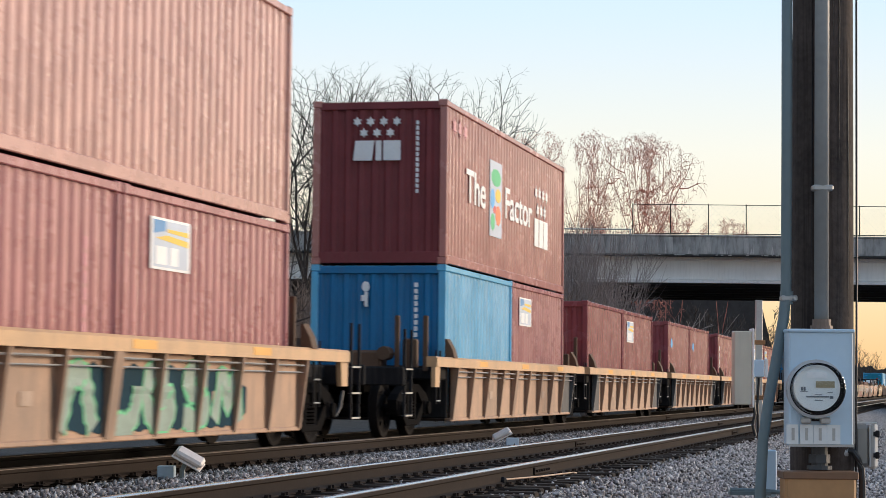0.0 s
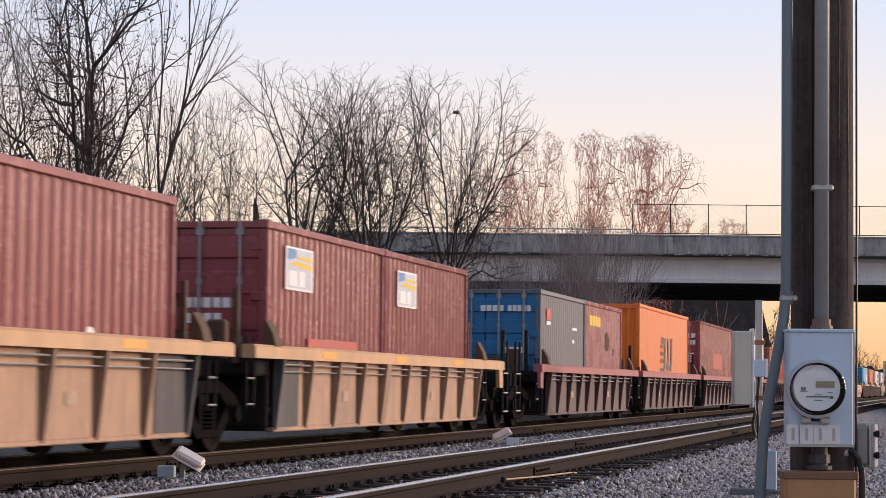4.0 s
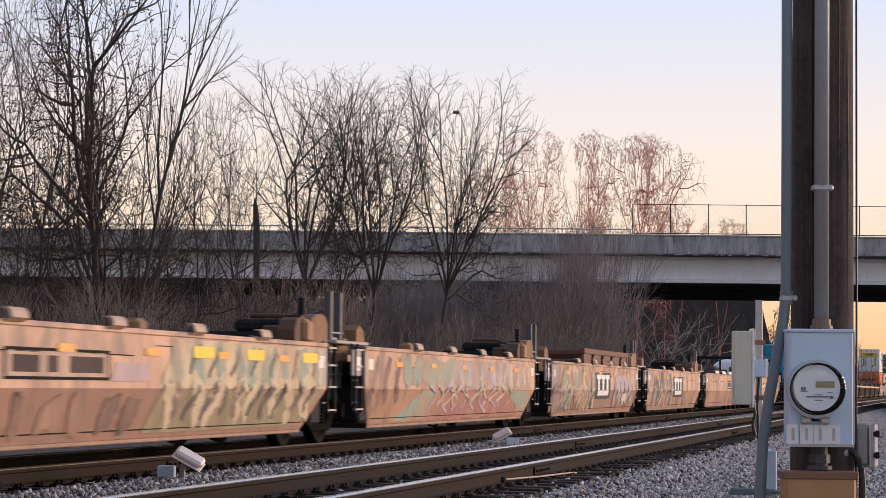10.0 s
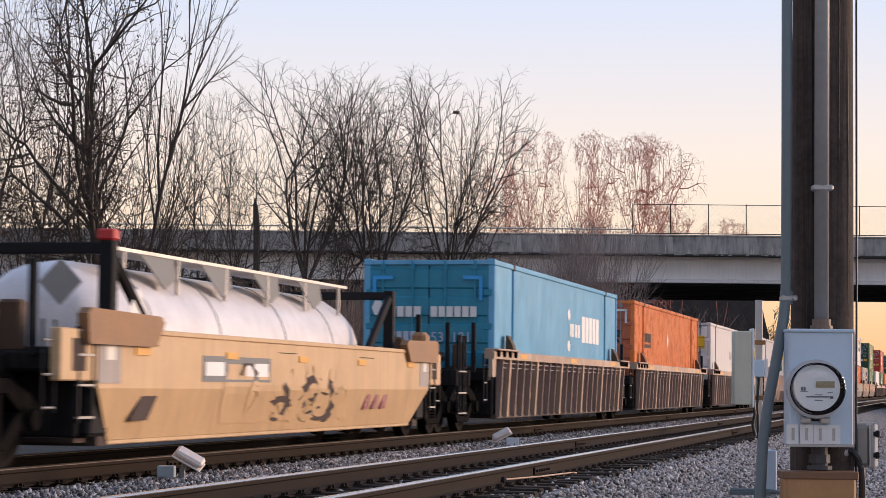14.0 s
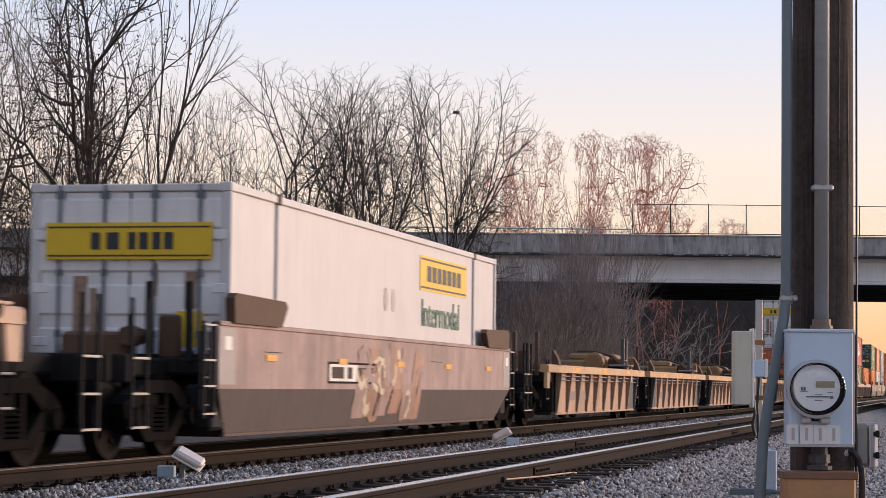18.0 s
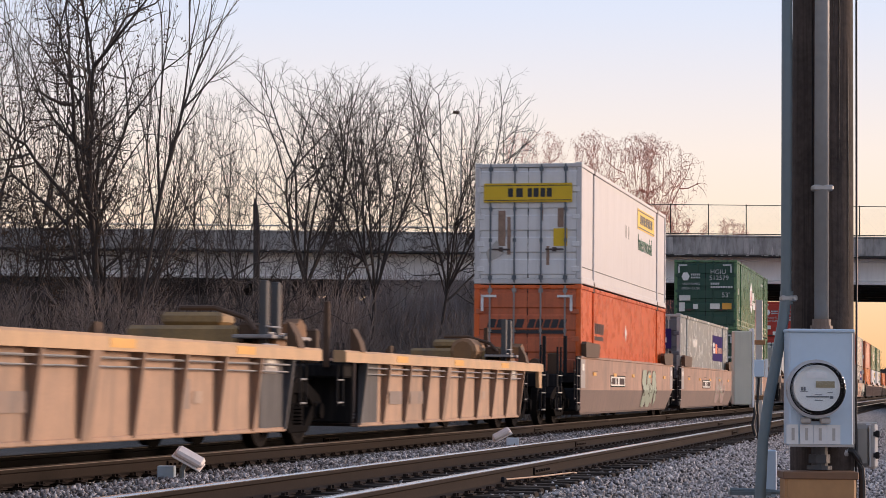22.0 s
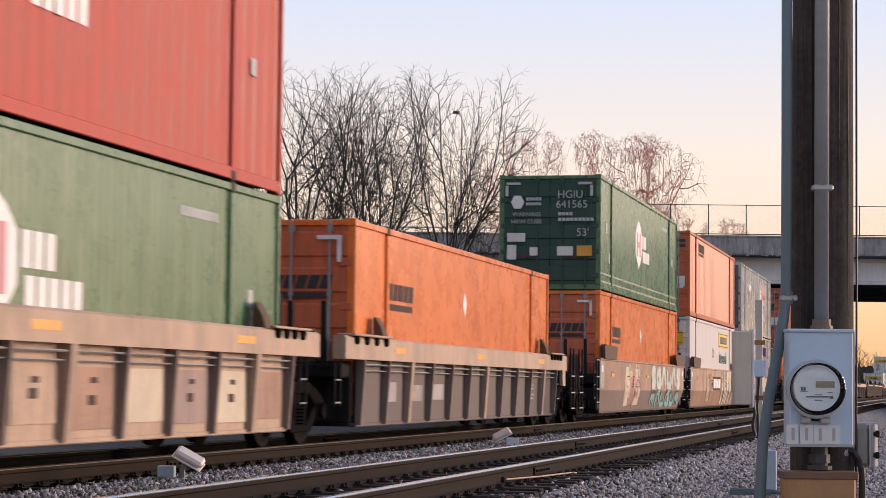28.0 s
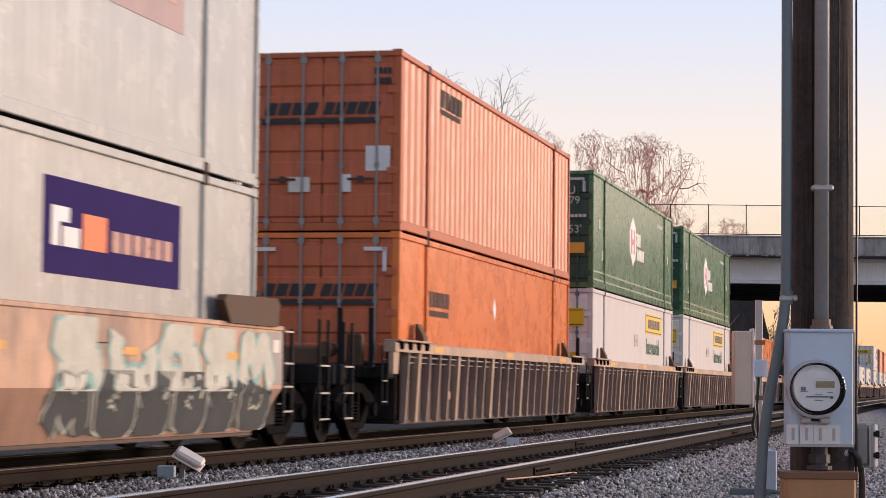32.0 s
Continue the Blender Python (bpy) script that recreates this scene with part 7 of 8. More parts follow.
def smooth_car(w, length, paint, front_end, rear_end, top=1.40, gear=1, label="", caps=False, flaps=True, inset=(0.75, 0.75), b0=None):
    """A well unit with plain folded sides; b0: where the lettering board begins, 0 for none."""
    c = empty("well_car", (0, w, 0), label, "freight car", "well cars of the train")
    MOVERS.append((c, w, 0))
    a, b, zb, brk = -inset[0], length + inset[1], 0.26, 0.79
    key = (length, top, inset)
    for s in (1, -1):
        def make():
            m = Mesh()
            n = 8
            r0, r1 = [], []
            rows = [[], [], [], []]
            for k in range(n + 1):
                y = a + (b - a) * k / n
                rows[0].append((s * 1.42, y, top))
                rows[1].append((s * 1.42, y, brk))
            m.strip(rows[:2][::s])
            lowa, lowb = a + 0.55, b - 0.9
            m.strip([[(s * 1.31, a, top), (s * 1.31, b, top)], [(s * 1.42, a, top), (s * 1.42, b, top)]][::s])
            m.strip([[(s * 1.305, lowa, zb), (s * 1.305, lowb, zb)], [(s * 1.31, a, brk), (s * 1.31, b, brk)], [(s * 1.31, a, top), (s * 1.31, b, top)]][::s])
            for y, d in ((a, 1), (b, -1)):
                q = [(s * 1.42, y, top), (s * 1.42, y, brk), (s * 1.31, y, brk), (s * 1.31, y, top)]
                m.poly(q if s * d > 0 else q[::-1])
            return m.mesh("side_wall", paint)
        part("side_wall", shared(("sm", key, paint.name, s), make), paint, c)
        # Darker paints hold the shade of the downward fold, besides soot.
        low_paint = SHADETAN if paint is TANSMOOTH else DUSKBAND if paint is BROWNGREY else SOOTSHADE if top > 1.5 and paint is not TANSMOOTH else paint
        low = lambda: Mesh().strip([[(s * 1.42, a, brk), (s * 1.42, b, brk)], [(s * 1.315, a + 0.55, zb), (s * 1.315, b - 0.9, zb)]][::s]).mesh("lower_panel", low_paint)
        part("lower_panel", shared(("sml", key, low_paint.name, s), low), low_paint, c, "inward sloping lower panel, darkened for its shade and soot")
        part("bottom_chord", shared(("smb", key, low_paint.name, s), lambda: boxes("bottom_chord", DARKWALL if top > 1.5 else low_paint, (s * 1.315 - 0.05 * (s > 0), s * 1.315 + 0.05 * (s < 0), a + 0.56, b - 0.92, zb - 0.05, zb), c=0.01)), low_paint, c)
        part("top_chord", shared(("smt", key, paint.name, s), lambda: boxes("top_chord", paint, (s * 1.44 - 0.1 * (s > 0), s * 1.44 + 0.1 * (s < 0), a, b, top - 0.04, top + 0.02), c=0.01)), paint, c)
    seam = shared(("seam", key), lambda: Mesh().box(1.421, 1.424, a + 0.1, b - 0.1, brk - 0.006, brk + 0.006).mesh("seam", DARKEND))
    if b0 is None:
        b0 = {1: 5.6, 2: 4.0}[gear] if top > 1.5 else 3.3
    if b0:
        board = part("label_board", Mesh().box(1.42, 1.427, b0, b0 + 2.5, 0.9, 1.14), GREY if paint is YELLOW else (CREAM if top > 1.5 else GREYTAN), c, "pale lettering board")
        for q0, q1 in ((0.04, 0.72), (1.55, 2.44)) if paint is YELLOW else ((0.12, 0.75), (0.95, 1.2), (1.5, 2.38)):
            part("board_block", Mesh().box(1.427, 1.43, b0 + q0, b0 + q1, 0.94, 1.1), GRIMY if paint is not YELLOW else M_WHT, board)
        part("board_frame", Mesh().box(1.42, 1.429, b0 - 0.05, b0, 0.87, 1.17).box(1.42, 1.429, b0 + 2.5, b0 + 2.55, 0.87, 1.17).box(1.42, 1.429, b0, b0 + 2.5, 0.87, 0.9).box(1.42, 1.429, b0, b0 + 2.5, 1.14, 1.17), GREY if paint is YELLOW else DARKEND, board)
    for y in (1.4, 6.6, 10.6):
        part("step_slot", shared("slot", lambda: boxes("step_slot", DARKFRAME, (1.421, 1.425, -0.4, 0.4, 1.245, 1.255))), DARKFRAME, c, at=(0, y, 0))
    for k in range(5):
        part("stripe", shared("sstripe", lambda: boxes("stripe", M_AMB, (1.42, 1.437, -0.22, 0.22, 1.14, 1.22))), M_AMB, c, "amber reflector patch", at=(0, 1.3 + k * (length - 2.6) / 4, 0))
    for y, d in ((a, -1), (b, 1)):
        lo, hi = min(y, y - d * 0.62), max(y, y - d * 0.62)
        plate = part("corner_plate", Mesh().box(1.42, 1.426, lo, hi, 0.84, top - 0.06), GREYPLATE, c, "bare grey plate at the corner")
        part("placard", Mesh().box(1.426, 1.43, lo + 0.2, hi - 0.16, top - 0.32, top - 0.16), CREAM, plate, "pale placard")
        m = Mesh()
        for q in (0.1, 0.46):
            m.box(1.38, 1.42, min(y + d * q, y + d * (q + 0.04)), max(y + d * q, y + d * (q + 0.04)), 0.45, top)
        part("ladder", m, DARKFRAME, c, "dark ladder at the corner")
        for z in (0.5, 0.82, 1.12, top - 0.04):
            part("rung", shared(("lrung", d), lambda: boxes("rung", DOORGREY, (1.385, 1.425, min(d * 0.1, d * 0.5), max(d * 0.1, d * 0.5), -0.012, 0.012))), DOORGREY, c, at=(0, y, z))
        # An added black block gives the shade around the wheel and well end.
        part("corner_block", Mesh().box(1.0, 1.34, min(y, y - d * 0.5), max(y, y - d * 0.5), 0.3, 0.84, 0.04), DARKFRAME, c, "black block for the shade at the well's lower corner")
    if caps:
        part("lower_seam", Mesh().poly([(1.3405, a + 0.6, 0.345), (1.3405, b - 0.86, 0.345), (1.3435, b - 0.84, 0.358), (1.3435, a + 0.58, 0.358)]), DARKEND, c, "dark seam along the foot of the wall")
        for k in range(4):
            y = 2.4 + k * 2.5
            part("hinged_cap", shared(("hcap", caps), lambda: Mesh().prism([(1.405, 1.40), (1.415, 1.46), (1.425, 1.505), (1.46, 1.485), (1.5, 1.47), (1.51, 1.40), (1.522, 1.40), (1.525, 1.475), (1.49, 1.505), (1.43, 1.52), (1.395, 1.47), (1.39, 1.40)], 1, -0.19 * caps, 0.19 * caps).mesh("hinged_cap", GREYTAN if caps == 1 else CREAM)), GREYTAN if caps == 1 else CREAM, c, "pale hinged top cap", at=(0, y, 0))
            part("cap_plate", shared("hplate", lambda: Mesh().poly([(1.4245, -0.8, top), (1.4245, -0.62, 1.14), (1.4245, 0.62, 1.14), (1.4245, 0.8, top)][::-1]).mesh("cap_plate", TANSMOOTH)), TANSMOOTH, c, at=(0, y, 0))
            part("cap_edge", shared("hedge", lambda: Mesh().box(1.4245, 1.427, -0.64, 0.64, 1.128, 1.14).mesh("cap_edge", DARKEND)), DARKEND, c, at=(0, y, 0))
    if flaps:
        for y, d in ((0.25, 1), (length - 0.25, -1)):
            for s in (-1, 1):
                leaf = RUSTY if flaps is True else flaps
                part("flap", shared(("flap", s, d, top, leaf.name), lambda: Mesh().prism([(-0.6 * d, top), (-0.65 * d, top + 0.3), (-0.55 * d, top + 0.36), (1.45 * d, top + 0.33), (1.55 * d, top + 0.26), (1.3 * d, top)][::d], 0, s * 1.43 - 0.06, s * 1.43 + 0.06).mesh("flap", leaf)), leaf, c, "hinged side flap", at=(0, y, -0.17 if paint is YELLOW else 0))
    if paint is YELLOW:
        for y, d in ((a, -1), (b, 1)):
            lo, hi = min(y, y + d * 0.95), max(y, y + d * 0.95)
            flange = part("end_flange", Mesh().box(1.3, 1.41, lo, hi, 0.86, top - 0.02, 0.015), paint, c, "short yellow flange beyond the folded side")
            part("flange_plate", Mesh().box(1.41, 1.416, lo + 0.3, hi - 0.3, 0.96, top - 0.12), GRIMY, flange)
    floor_beams(c, length, zb)
    ends(c, length, front_end, rear_end, paint, gear)
    for s in (-1, 1):
        part("end_guide", Mesh().box(s * 1.2 - 0.12, s * 1.2 + 0.12, length + 0.1, length + 0.5, top, top + 0.34, 0.06), BRASSY, c, "ochre corner guide")
    c["slope0"], c["slope1"] = 1.29, 1.42
    return c


def fold(z):
    return 1.425 if z > 0.79 else 1.32 + (z - 0.26) / 0.53 * 0.105


def reservoir(c, y, paint=BRASSY):
    part("air_reservoir", Mesh().tube([(0.3, y - 0.75, 1.55), (0.3, y - 0.7, 1.55), (0.3, y + 0.7, 1.55), (0.3, y + 0.75, 1.55)], [0.2, 0.27, 0.27, 0.2], 12).box(0.0, 0.6, y - 0.5, y - 0.4, 1.1, 1.5).box(0.0, 0.6, y + 0.4, y + 0.5, 1.1, 1.5), paint, c, "ochre air reservoir", smooth=False)


def hood(c, y):
    """Brown rounded guide plate over the rear end of an empty unit."""
    def plate(a, b, z, x0, x1):
        return Mesh().prism([(y + a, 1.38), (y + b, 1.38), (y + b, 1.38 + z * 0.72), (y + b - 0.14, 1.38 + z * 0.95), (y + b - 0.34, 1.38 + z), (y + a + 0.3, 1.38 + z * 0.96), (y + a + 0.1, 1.38 + z * 0.84), (y + a, 1.38 + z * 0.5)][::-1], 0, x0, x1)
    part("hood", plate(0.3, 1.2, 0.44, 1.1, 1.3), HOODBROWN, c, "rounded ochre-brown guide plate")
    # A darker second plate stands in for the guide's shaded side.
    part("hood_shade", plate(-0.2, 0.42, 0.4, 1.0, 1.24), RUSTY, c, "dark plate for the guide's shaded side")


def housing(c, y, d):
    """Dark brake housing with its pale handrail, over the end of an empty unit."""
    lo, hi = min(y + d * 0.15, y + d * 1.0), max(y + d * 0.15, y + d * 1.0)
    part("brake_housing", Mesh().box(-0.95, 0.6, lo, hi, 1.15, 1.62, 0.05).box(-0.5, 0.35, lo + 0.1, hi - 0.15, 1.62, 1.8, 0.05), DARKEND if d < 0 else MUSTARD, c, "dark brake housing at the end" if d < 0 else "mustard-painted brake housing at the end")
    part("valve_box", Mesh().box(0.62, 1.12, lo + 0.05, hi - 0.2, 1.15, 1.5, 0.05).box(0.7, 1.0, lo + 0.2, hi - 0.3, 1.5, 1.66, 0.04), BRASSY, c, "ochre valve box")
    part("bent_pipe", Mesh().tube([(0.9, lo - 0.1, 1.2), (0.9, lo - 0.1, 1.55), (0.7, lo + 0.1, 1.72), (0.2, lo + 0.3, 1.86), (-0.3, lo + 0.3, 1.86)], 0.035, 8), RUSTY, c, "rusty bent pipe")
    part("end_platform", Mesh().box(0.7, 1.25, lo - 0.5, hi + 0.45, 1.44, 1.49, 0.01), GREYPLATE, c, "pale-edged end platform")
    part("bracket", Mesh().prism([(hi - 0.1, 1.49), (hi + 0.4, 1.49), (hi + 0.32, 1.66), (hi + 0.1, 1.74), (hi - 0.08, 1.66)][::-1], 0, 1.0, 1.2), HOODBROWN, c, "rusty brown bracket")
    plate = part("number_plate", Mesh().box(1.36, 1.4, y - 1.15, y - 0.56, 0.98, 1.36, 0.01), GREYPLATE, c, "bare grey plate beyond the wall")
    part("placard", Mesh().box(1.4, 1.404, y - 1.02, y - 0.72, 1.06, 1.26), CREAM, plate, "pale placard")
    for z in (1.52,):
        part("handrail", shared(("hrail", d, z), lambda: Mesh().tube([(1.05, lo - y - 0.2, z), (1.05, hi - y + 0.2, z)], 0.018, 6).mesh("handrail", STEELBAR)), STEELBAR, c, "pale handrail", at=(0, y, 0))
    part("rail_upright", Mesh().box(1.0, 1.1, lo - 0.3, lo - 0.17, 0.8, 2.2, 0.01), SLATEPOST, c, "tall grey ladder post")
    part("rail_upright", Mesh().box(1.0, 1.1, lo + 0.22, lo + 0.35, 0.8, 2.2, 0.01), SLATEPOST, c, "tall grey ladder post")
    for z in (1.0, 1.32, 1.6):
        part("rung", Mesh().tube([(1.1, lo - 0.3, z), (1.1, lo + 0.35, z)], 0.014, 6), DOORGREY, c)


# ---- the train, unit by unit from its head ----
FLOOR40, FLOOR53 = 0.38, 0.40
LIFT40, LIFT53 = 2.975, 3.305
TAN_LABEL = "tan well car with outside ribs and yellow sill"
RED_LABEL = "grimy well car with ribs and faded red sill"
SMOOTH_LABEL = "weathered tan well car with smooth folded sides and graffiti"


def tan_car(w, f=False, r=False):
    return rib_car(w, 12.19, SILLTAN, TAN, TAN, f, r, label=TAN_LABEL, tips=(1.8 if f else 1.32, 2.1 if r else 1.32))


def red_car(w, f=False, r=False):
    return rib_car(w, 12.19, REDSILL, REDWALL, REDRIB, f, r, dark_ends=False, label=RED_LABEL)


def maroon_20(w, door="wall", label="maroon corrugated twenty-foot shipping container"):
    return container(w, FLOOR40, 6.058, MAROON, door, None, "iso", label=label)


# unit with green graffiti
car = tan_car(15.9, r=True)
letters(car, lambda z: 1.352 + 0.017 * (z - 0.3), 4.1, 9.9, 0.3, 1.12, 5, M_SAGE, M_LGRN, 4, M_NIGHT, 0.3, 0.045)
c = container(15.9, FLOOR40, 6.058, PALEMAROON, "wall", None, "iso", label="pale maroon corrugated twenty-foot shipping container")
code_strip(c, "s", 5.1, 0.6, 1.4, 8, M_PNK)
c = container(22.03, FLOOR40, 6.058, PALEMAROON, "wall", None, "iso", label="pale maroon shipping container with a blue and yellow logo panel")
poster(c, 0.9, 1.73, 1.3, 0.58)
c = container(15.9, LIFT40, 12.192, PINKISH, "wall", MAROON, "iso", label="pinkish-maroon corrugated shipping container")
# five units with maroon boxes
tan_car(37.5, f=True)
# The forward end takes the darker NAVY as its shade.
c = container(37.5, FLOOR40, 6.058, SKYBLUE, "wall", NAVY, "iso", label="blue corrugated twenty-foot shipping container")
mark(c, "emblem", "f", [disc(-0.22, 2.2, 0.07, 0.09), (-0.24, 1.85, -0.18, 2.1), (-0.3, 1.95, -0.24, 2.05)], M_WHT)
code_strip(c, "f", 0.66, 1.1, 1.2, 11)
c = container(43.62, FLOOR40, 6.058, PALEMAROON, "wall", None, "iso", label="pale maroon shipping container with a blue and yellow logo panel")
poster(c, 0.9, 1.73, 1.3, 0.58)
c = container(37.5, LIFT40, 12.192, ZIMRED, "wall", ZIMEND, "iso", label="red-brown container with white stars and block lettering")
for k in range(7):
    mark(c, "star", "f", [star(-0.41 + 0.24 * k, 2.52, 0.085) if k < 4 else star(-1.25 + 0.24 * k, 2.32, 0.085)], M_WHT, "white star")
mark(c, "name_mark", "f", [[(-0.48, 1.83), (-0.14, 1.83), (-0.1, 2.18), (-0.44, 2.18)], (-0.07, 1.83, 0.03, 2.18), (0.07, 1.83, 0.38, 2.18)], M_WHT, "white plain blocks")
code_strip(c, "f", 0.66, 1.25, 1.3, 14)
words(c, "The", "s", 1.74, 1.25, 0.86, M_WHT, wide=1.74)
words(c, "Factor", "s", 5.4, 1.23, 0.86, M_WHT, wide=2.92)
mark(c, "side_emblem", "s", [star(0.75 + 0.45 * k, 2.5, 0.17) for k in range(3)], M_PNK)
mark(c, "emblem_panel", "s", [(3.9, 0.77, 5.06, 2.24)], M_PALE, "pale emblem panel with coloured patches")
for a, b, w, h, paint in ((4.3, 1.75, 0.95, 0.35, M_LGRN), (4.25, 1.3, 0.4, 0.4, M_CYAN), (4.7, 1.45, 0.55, 0.28, M_YEL), (4.75, 1.0, 0.5, 0.4, M_ORG), (4.28, 0.88, 0.4, 0.34, M_LGRN), (4.5, 1.22, 0.3, 0.16, M_RED)):
    part("emblem_patch", Mesh().prism(disc(a - 0.3 + w / 2, b + h / 2, w / 2, h / 2, 9), 0, c["hw"], c["hw"] + 0.008), paint, c)
mark(c, "side_mark", "s", bars(8.64, 0.87, 1.58, 0.6, 3, 0.15), M_WHT)
for k in range(7):
    mark(c, "star", "s", [star(8.8 + 0.42 * k, 2.02, 0.16) if k < 4 else star(7.32 + 0.42 * k, 1.66, 0.16)], M_WHT, "white star")

tan_car(53.15)
code_strip(maroon_20(53.15), "f", 0.3, 1.0, 1.3, 11)
poster(maroon_20(59.28, label="maroon shipping container with a blue and yellow logo panel"), 0.9, 1.73, 1.3, 0.58)
tan_car(69.15)
for k in (0, 1):
    c = maroon_20(69.15 + 6.13 * k, label="maroon shipping container with a small pale blue emblem")
    code_strip(c, "f", 0.3, 0.7, 1.6, 11)
    mark(c, "emblem", "s", [[(0.92, 1.85), (1.17, 1.76), (1.43, 1.85), (1.36, 1.98), (1.17, 2.08), (0.99, 1.98)]], M_CYAN)
tan_car(84.65)
c = maroon_20(84.65, label="maroon shipping container with white upright lettering blocks")
code_strip(c, "f", 0.3, 0.7, 1.6, 9)
code_strip(c, "s", 0.9, 0.4, 1.8, 7)
mark(c, "patch", "s", [(3.2, 1.3, 3.9, 2.0), (3.4, 0.75, 3.8, 1.25)], PALEMAROON, "pale repainted patch")
c = maroon_20(90.78)
mark(c, "patch", "s", [disc(3.6, 0.95, 0.12, 0.09), disc(4.7, 0.9, 0.1, 0.08)], M_WHT)
tan_car(100.3, r=True)
c = maroon_20(100.3, "door", label="maroon shipping container with logo panel and marked doors")
mark(c, "painted_number", "f", bars(-0.9, 1.45, 0.7, 0.13, 4) + bars(0.1, 1.45, 0.75, 0.13, 6) + bars(0.1, 1.25, 0.5, 0.13, 4), M_WHT)
poster(c, 0.9, 1.73, 1.3, 0.58)
mark(c, "patch", "s", [(2.0, 0.4, 4.6, 1.1)], M_DRED)
poster(maroon_20(106.43, label="maroon shipping container with a blue and yellow logo panel"), 0.9, 1.73, 1.3, 0.58)

# five red units
red_car(119.95, f=True)
c = container(119.95, FLOOR40, 6.058, GREY, "door", NAVY, "iso", label="slate grey shipping container with dark blue doors")
mark(c, "painted_number", "f", bars(-0.1, 2.1, 0.5, 0.13, 4) + bars(0.5, 2.1, 0.5, 0.13, 5) + bars(0.4, 1.2, 0.5, 0.13, 4), M_WHT)
mark(c, "badge", "s", [(0.9, 1.95, 1.4, 2.2)], M_RED)
mark(c, "badge_lettering", "s", [(0.9, 1.84, 1.4, 1.92), (4.3, 1.8, 4.95, 1.87), (4.3, 1.5, 4.6, 1.58)], M_WHT)
c = container(126.08, FLOOR40, 6.058, PALEMAROON, "wall", None, "iso", label="faded maroon shipping container with yellow lettering blocks")
mark(c, "name_mark", "s", bars(0.75, 2.0, 1.75, 0.25, 4, 0.1), M_YEL)
mark(c, "patch", "s", [disc(3.6, 1.65, 0.35, 0.25), (4.6, 1.3, 4.75, 1.5)], GRIMY)
red_car(135.7)
c = container(135.7, FLOOR40, 12.192, ORANGE, "wall", ORANGE, "iso", label="bright orange corrugated forty-foot shipping container")
code_strip(c, "f", 0.45, 0.3, 1.6, 13, GRIMY)
mark(c, "logo", "s", [[(5.30, 2.05), (6.35, 2.00), (6.25, 1.85), (6.20, 1.20), (6.00, 1.00), (5.85, 1.00), (5.95, 1.80), (5.30, 1.88)], [(6.35, 1.12), (6.62, 1.30), (6.75, 1.60), (6.70, 2.03), (7.00, 2.03), (7.14, 1.50), (6.98, 1.00), (6.70, 1.00)], [(7.20, 1.12), (7.50, 1.25), (7.60, 1.60), (7.60, 2.05), (7.95, 2.05), (7.92, 1.40), (7.72, 1.00), (7.40, 1.00)], (5.10, 1.70, 5.75, 1.82), (5.10, 1.48, 5.75, 1.60), (5.10, 1.25, 5.72, 1.37), (4.90, 1.00, 5.75, 1.09), (7.10, 0.86, 8.10, 0.94)], M_BLK, "black slanting logo strokes")
red_car(151.55)
c = container(151.55, FLOOR40, 12.192, MAROON, "door", MAROON, "iso", label="maroon forty-foot container with dark red side panel")
door_notes(c)
mark(c, "panel", "s", [(4.85, 1.22, 8.2, 1.8)], M_DRED, "dark red panel")
code_strip(c, "s", 1.1, 1.3, 1.25, 9, M_PNK)
mark(c, "sticker", "s", [(11.2, 0.45, 11.6, 0.75)], M_YEL)
red_car(167.45)
c = container(167.45, FLOOR40, 12.192, CREAM, "door", SILVER, "iso", label="cream-white forty-foot container with red slanting logo")
door_notes(c, M_BLK)
mark(c, "logo", "s", [[(5.30, 2.05), (6.35, 2.00), (6.25, 1.85), (6.20, 1.20), (6.00, 1.00), (5.85, 1.00), (5.95, 1.80), (5.30, 1.88)], [(6.35, 1.12), (6.62, 1.30), (6.75, 1.60), (6.70, 2.03), (7.00, 2.03), (7.14, 1.50), (6.98, 1.00), (6.70, 1.00)], [(7.20, 1.12), (7.50, 1.25), (7.60, 1.60), (7.60, 2.05), (7.95, 2.05), (7.92, 1.40), (7.72, 1.00), (7.40, 1.00)], (5.10, 1.70, 5.75, 1.82), (5.10, 1.48, 5.75, 1.60), (5.10, 1.25, 5.72, 1.37), (4.90, 1.00, 5.75, 1.09), (7.10, 0.86, 8.10, 0.94)], M_RED, "red slanting logo strokes")
red_car(183.25, r=True)
c = container(183.25, FLOOR40, 6.058, RUST, "door", MAROON, "iso", label="orange-brown shipping container with dark marked doors")
mark(c, "painted_number", "f", bars(-0.7, 1.35, 0.6, 0.12, 4) + bars(0.1, 1.35, 0.7, 0.12, 6) + bars(0.1, 1.1, 0.4, 0.12, 4) + [(0.1, 0.5 + 0.1 * k, 0.7, 0.55 + 0.1 * k) for k in range(4)], M_WHT)
code_strip(c, "s", 0.9, 0.5, 1.6, 7)
c = container(189.4, FLOOR40, 6.058, RED, "wall", None, "iso", label="red shipping container with a white emblem")
mark(c, "emblem", "s", [[(1.1, 1.66), (1.6, 1.7), (2.1, 1.6), (2.1, 2.04), (1.85, 2.0), (1.6, 1.86), (1.35, 2.0), (1.1, 2.08)]], M_WHT)

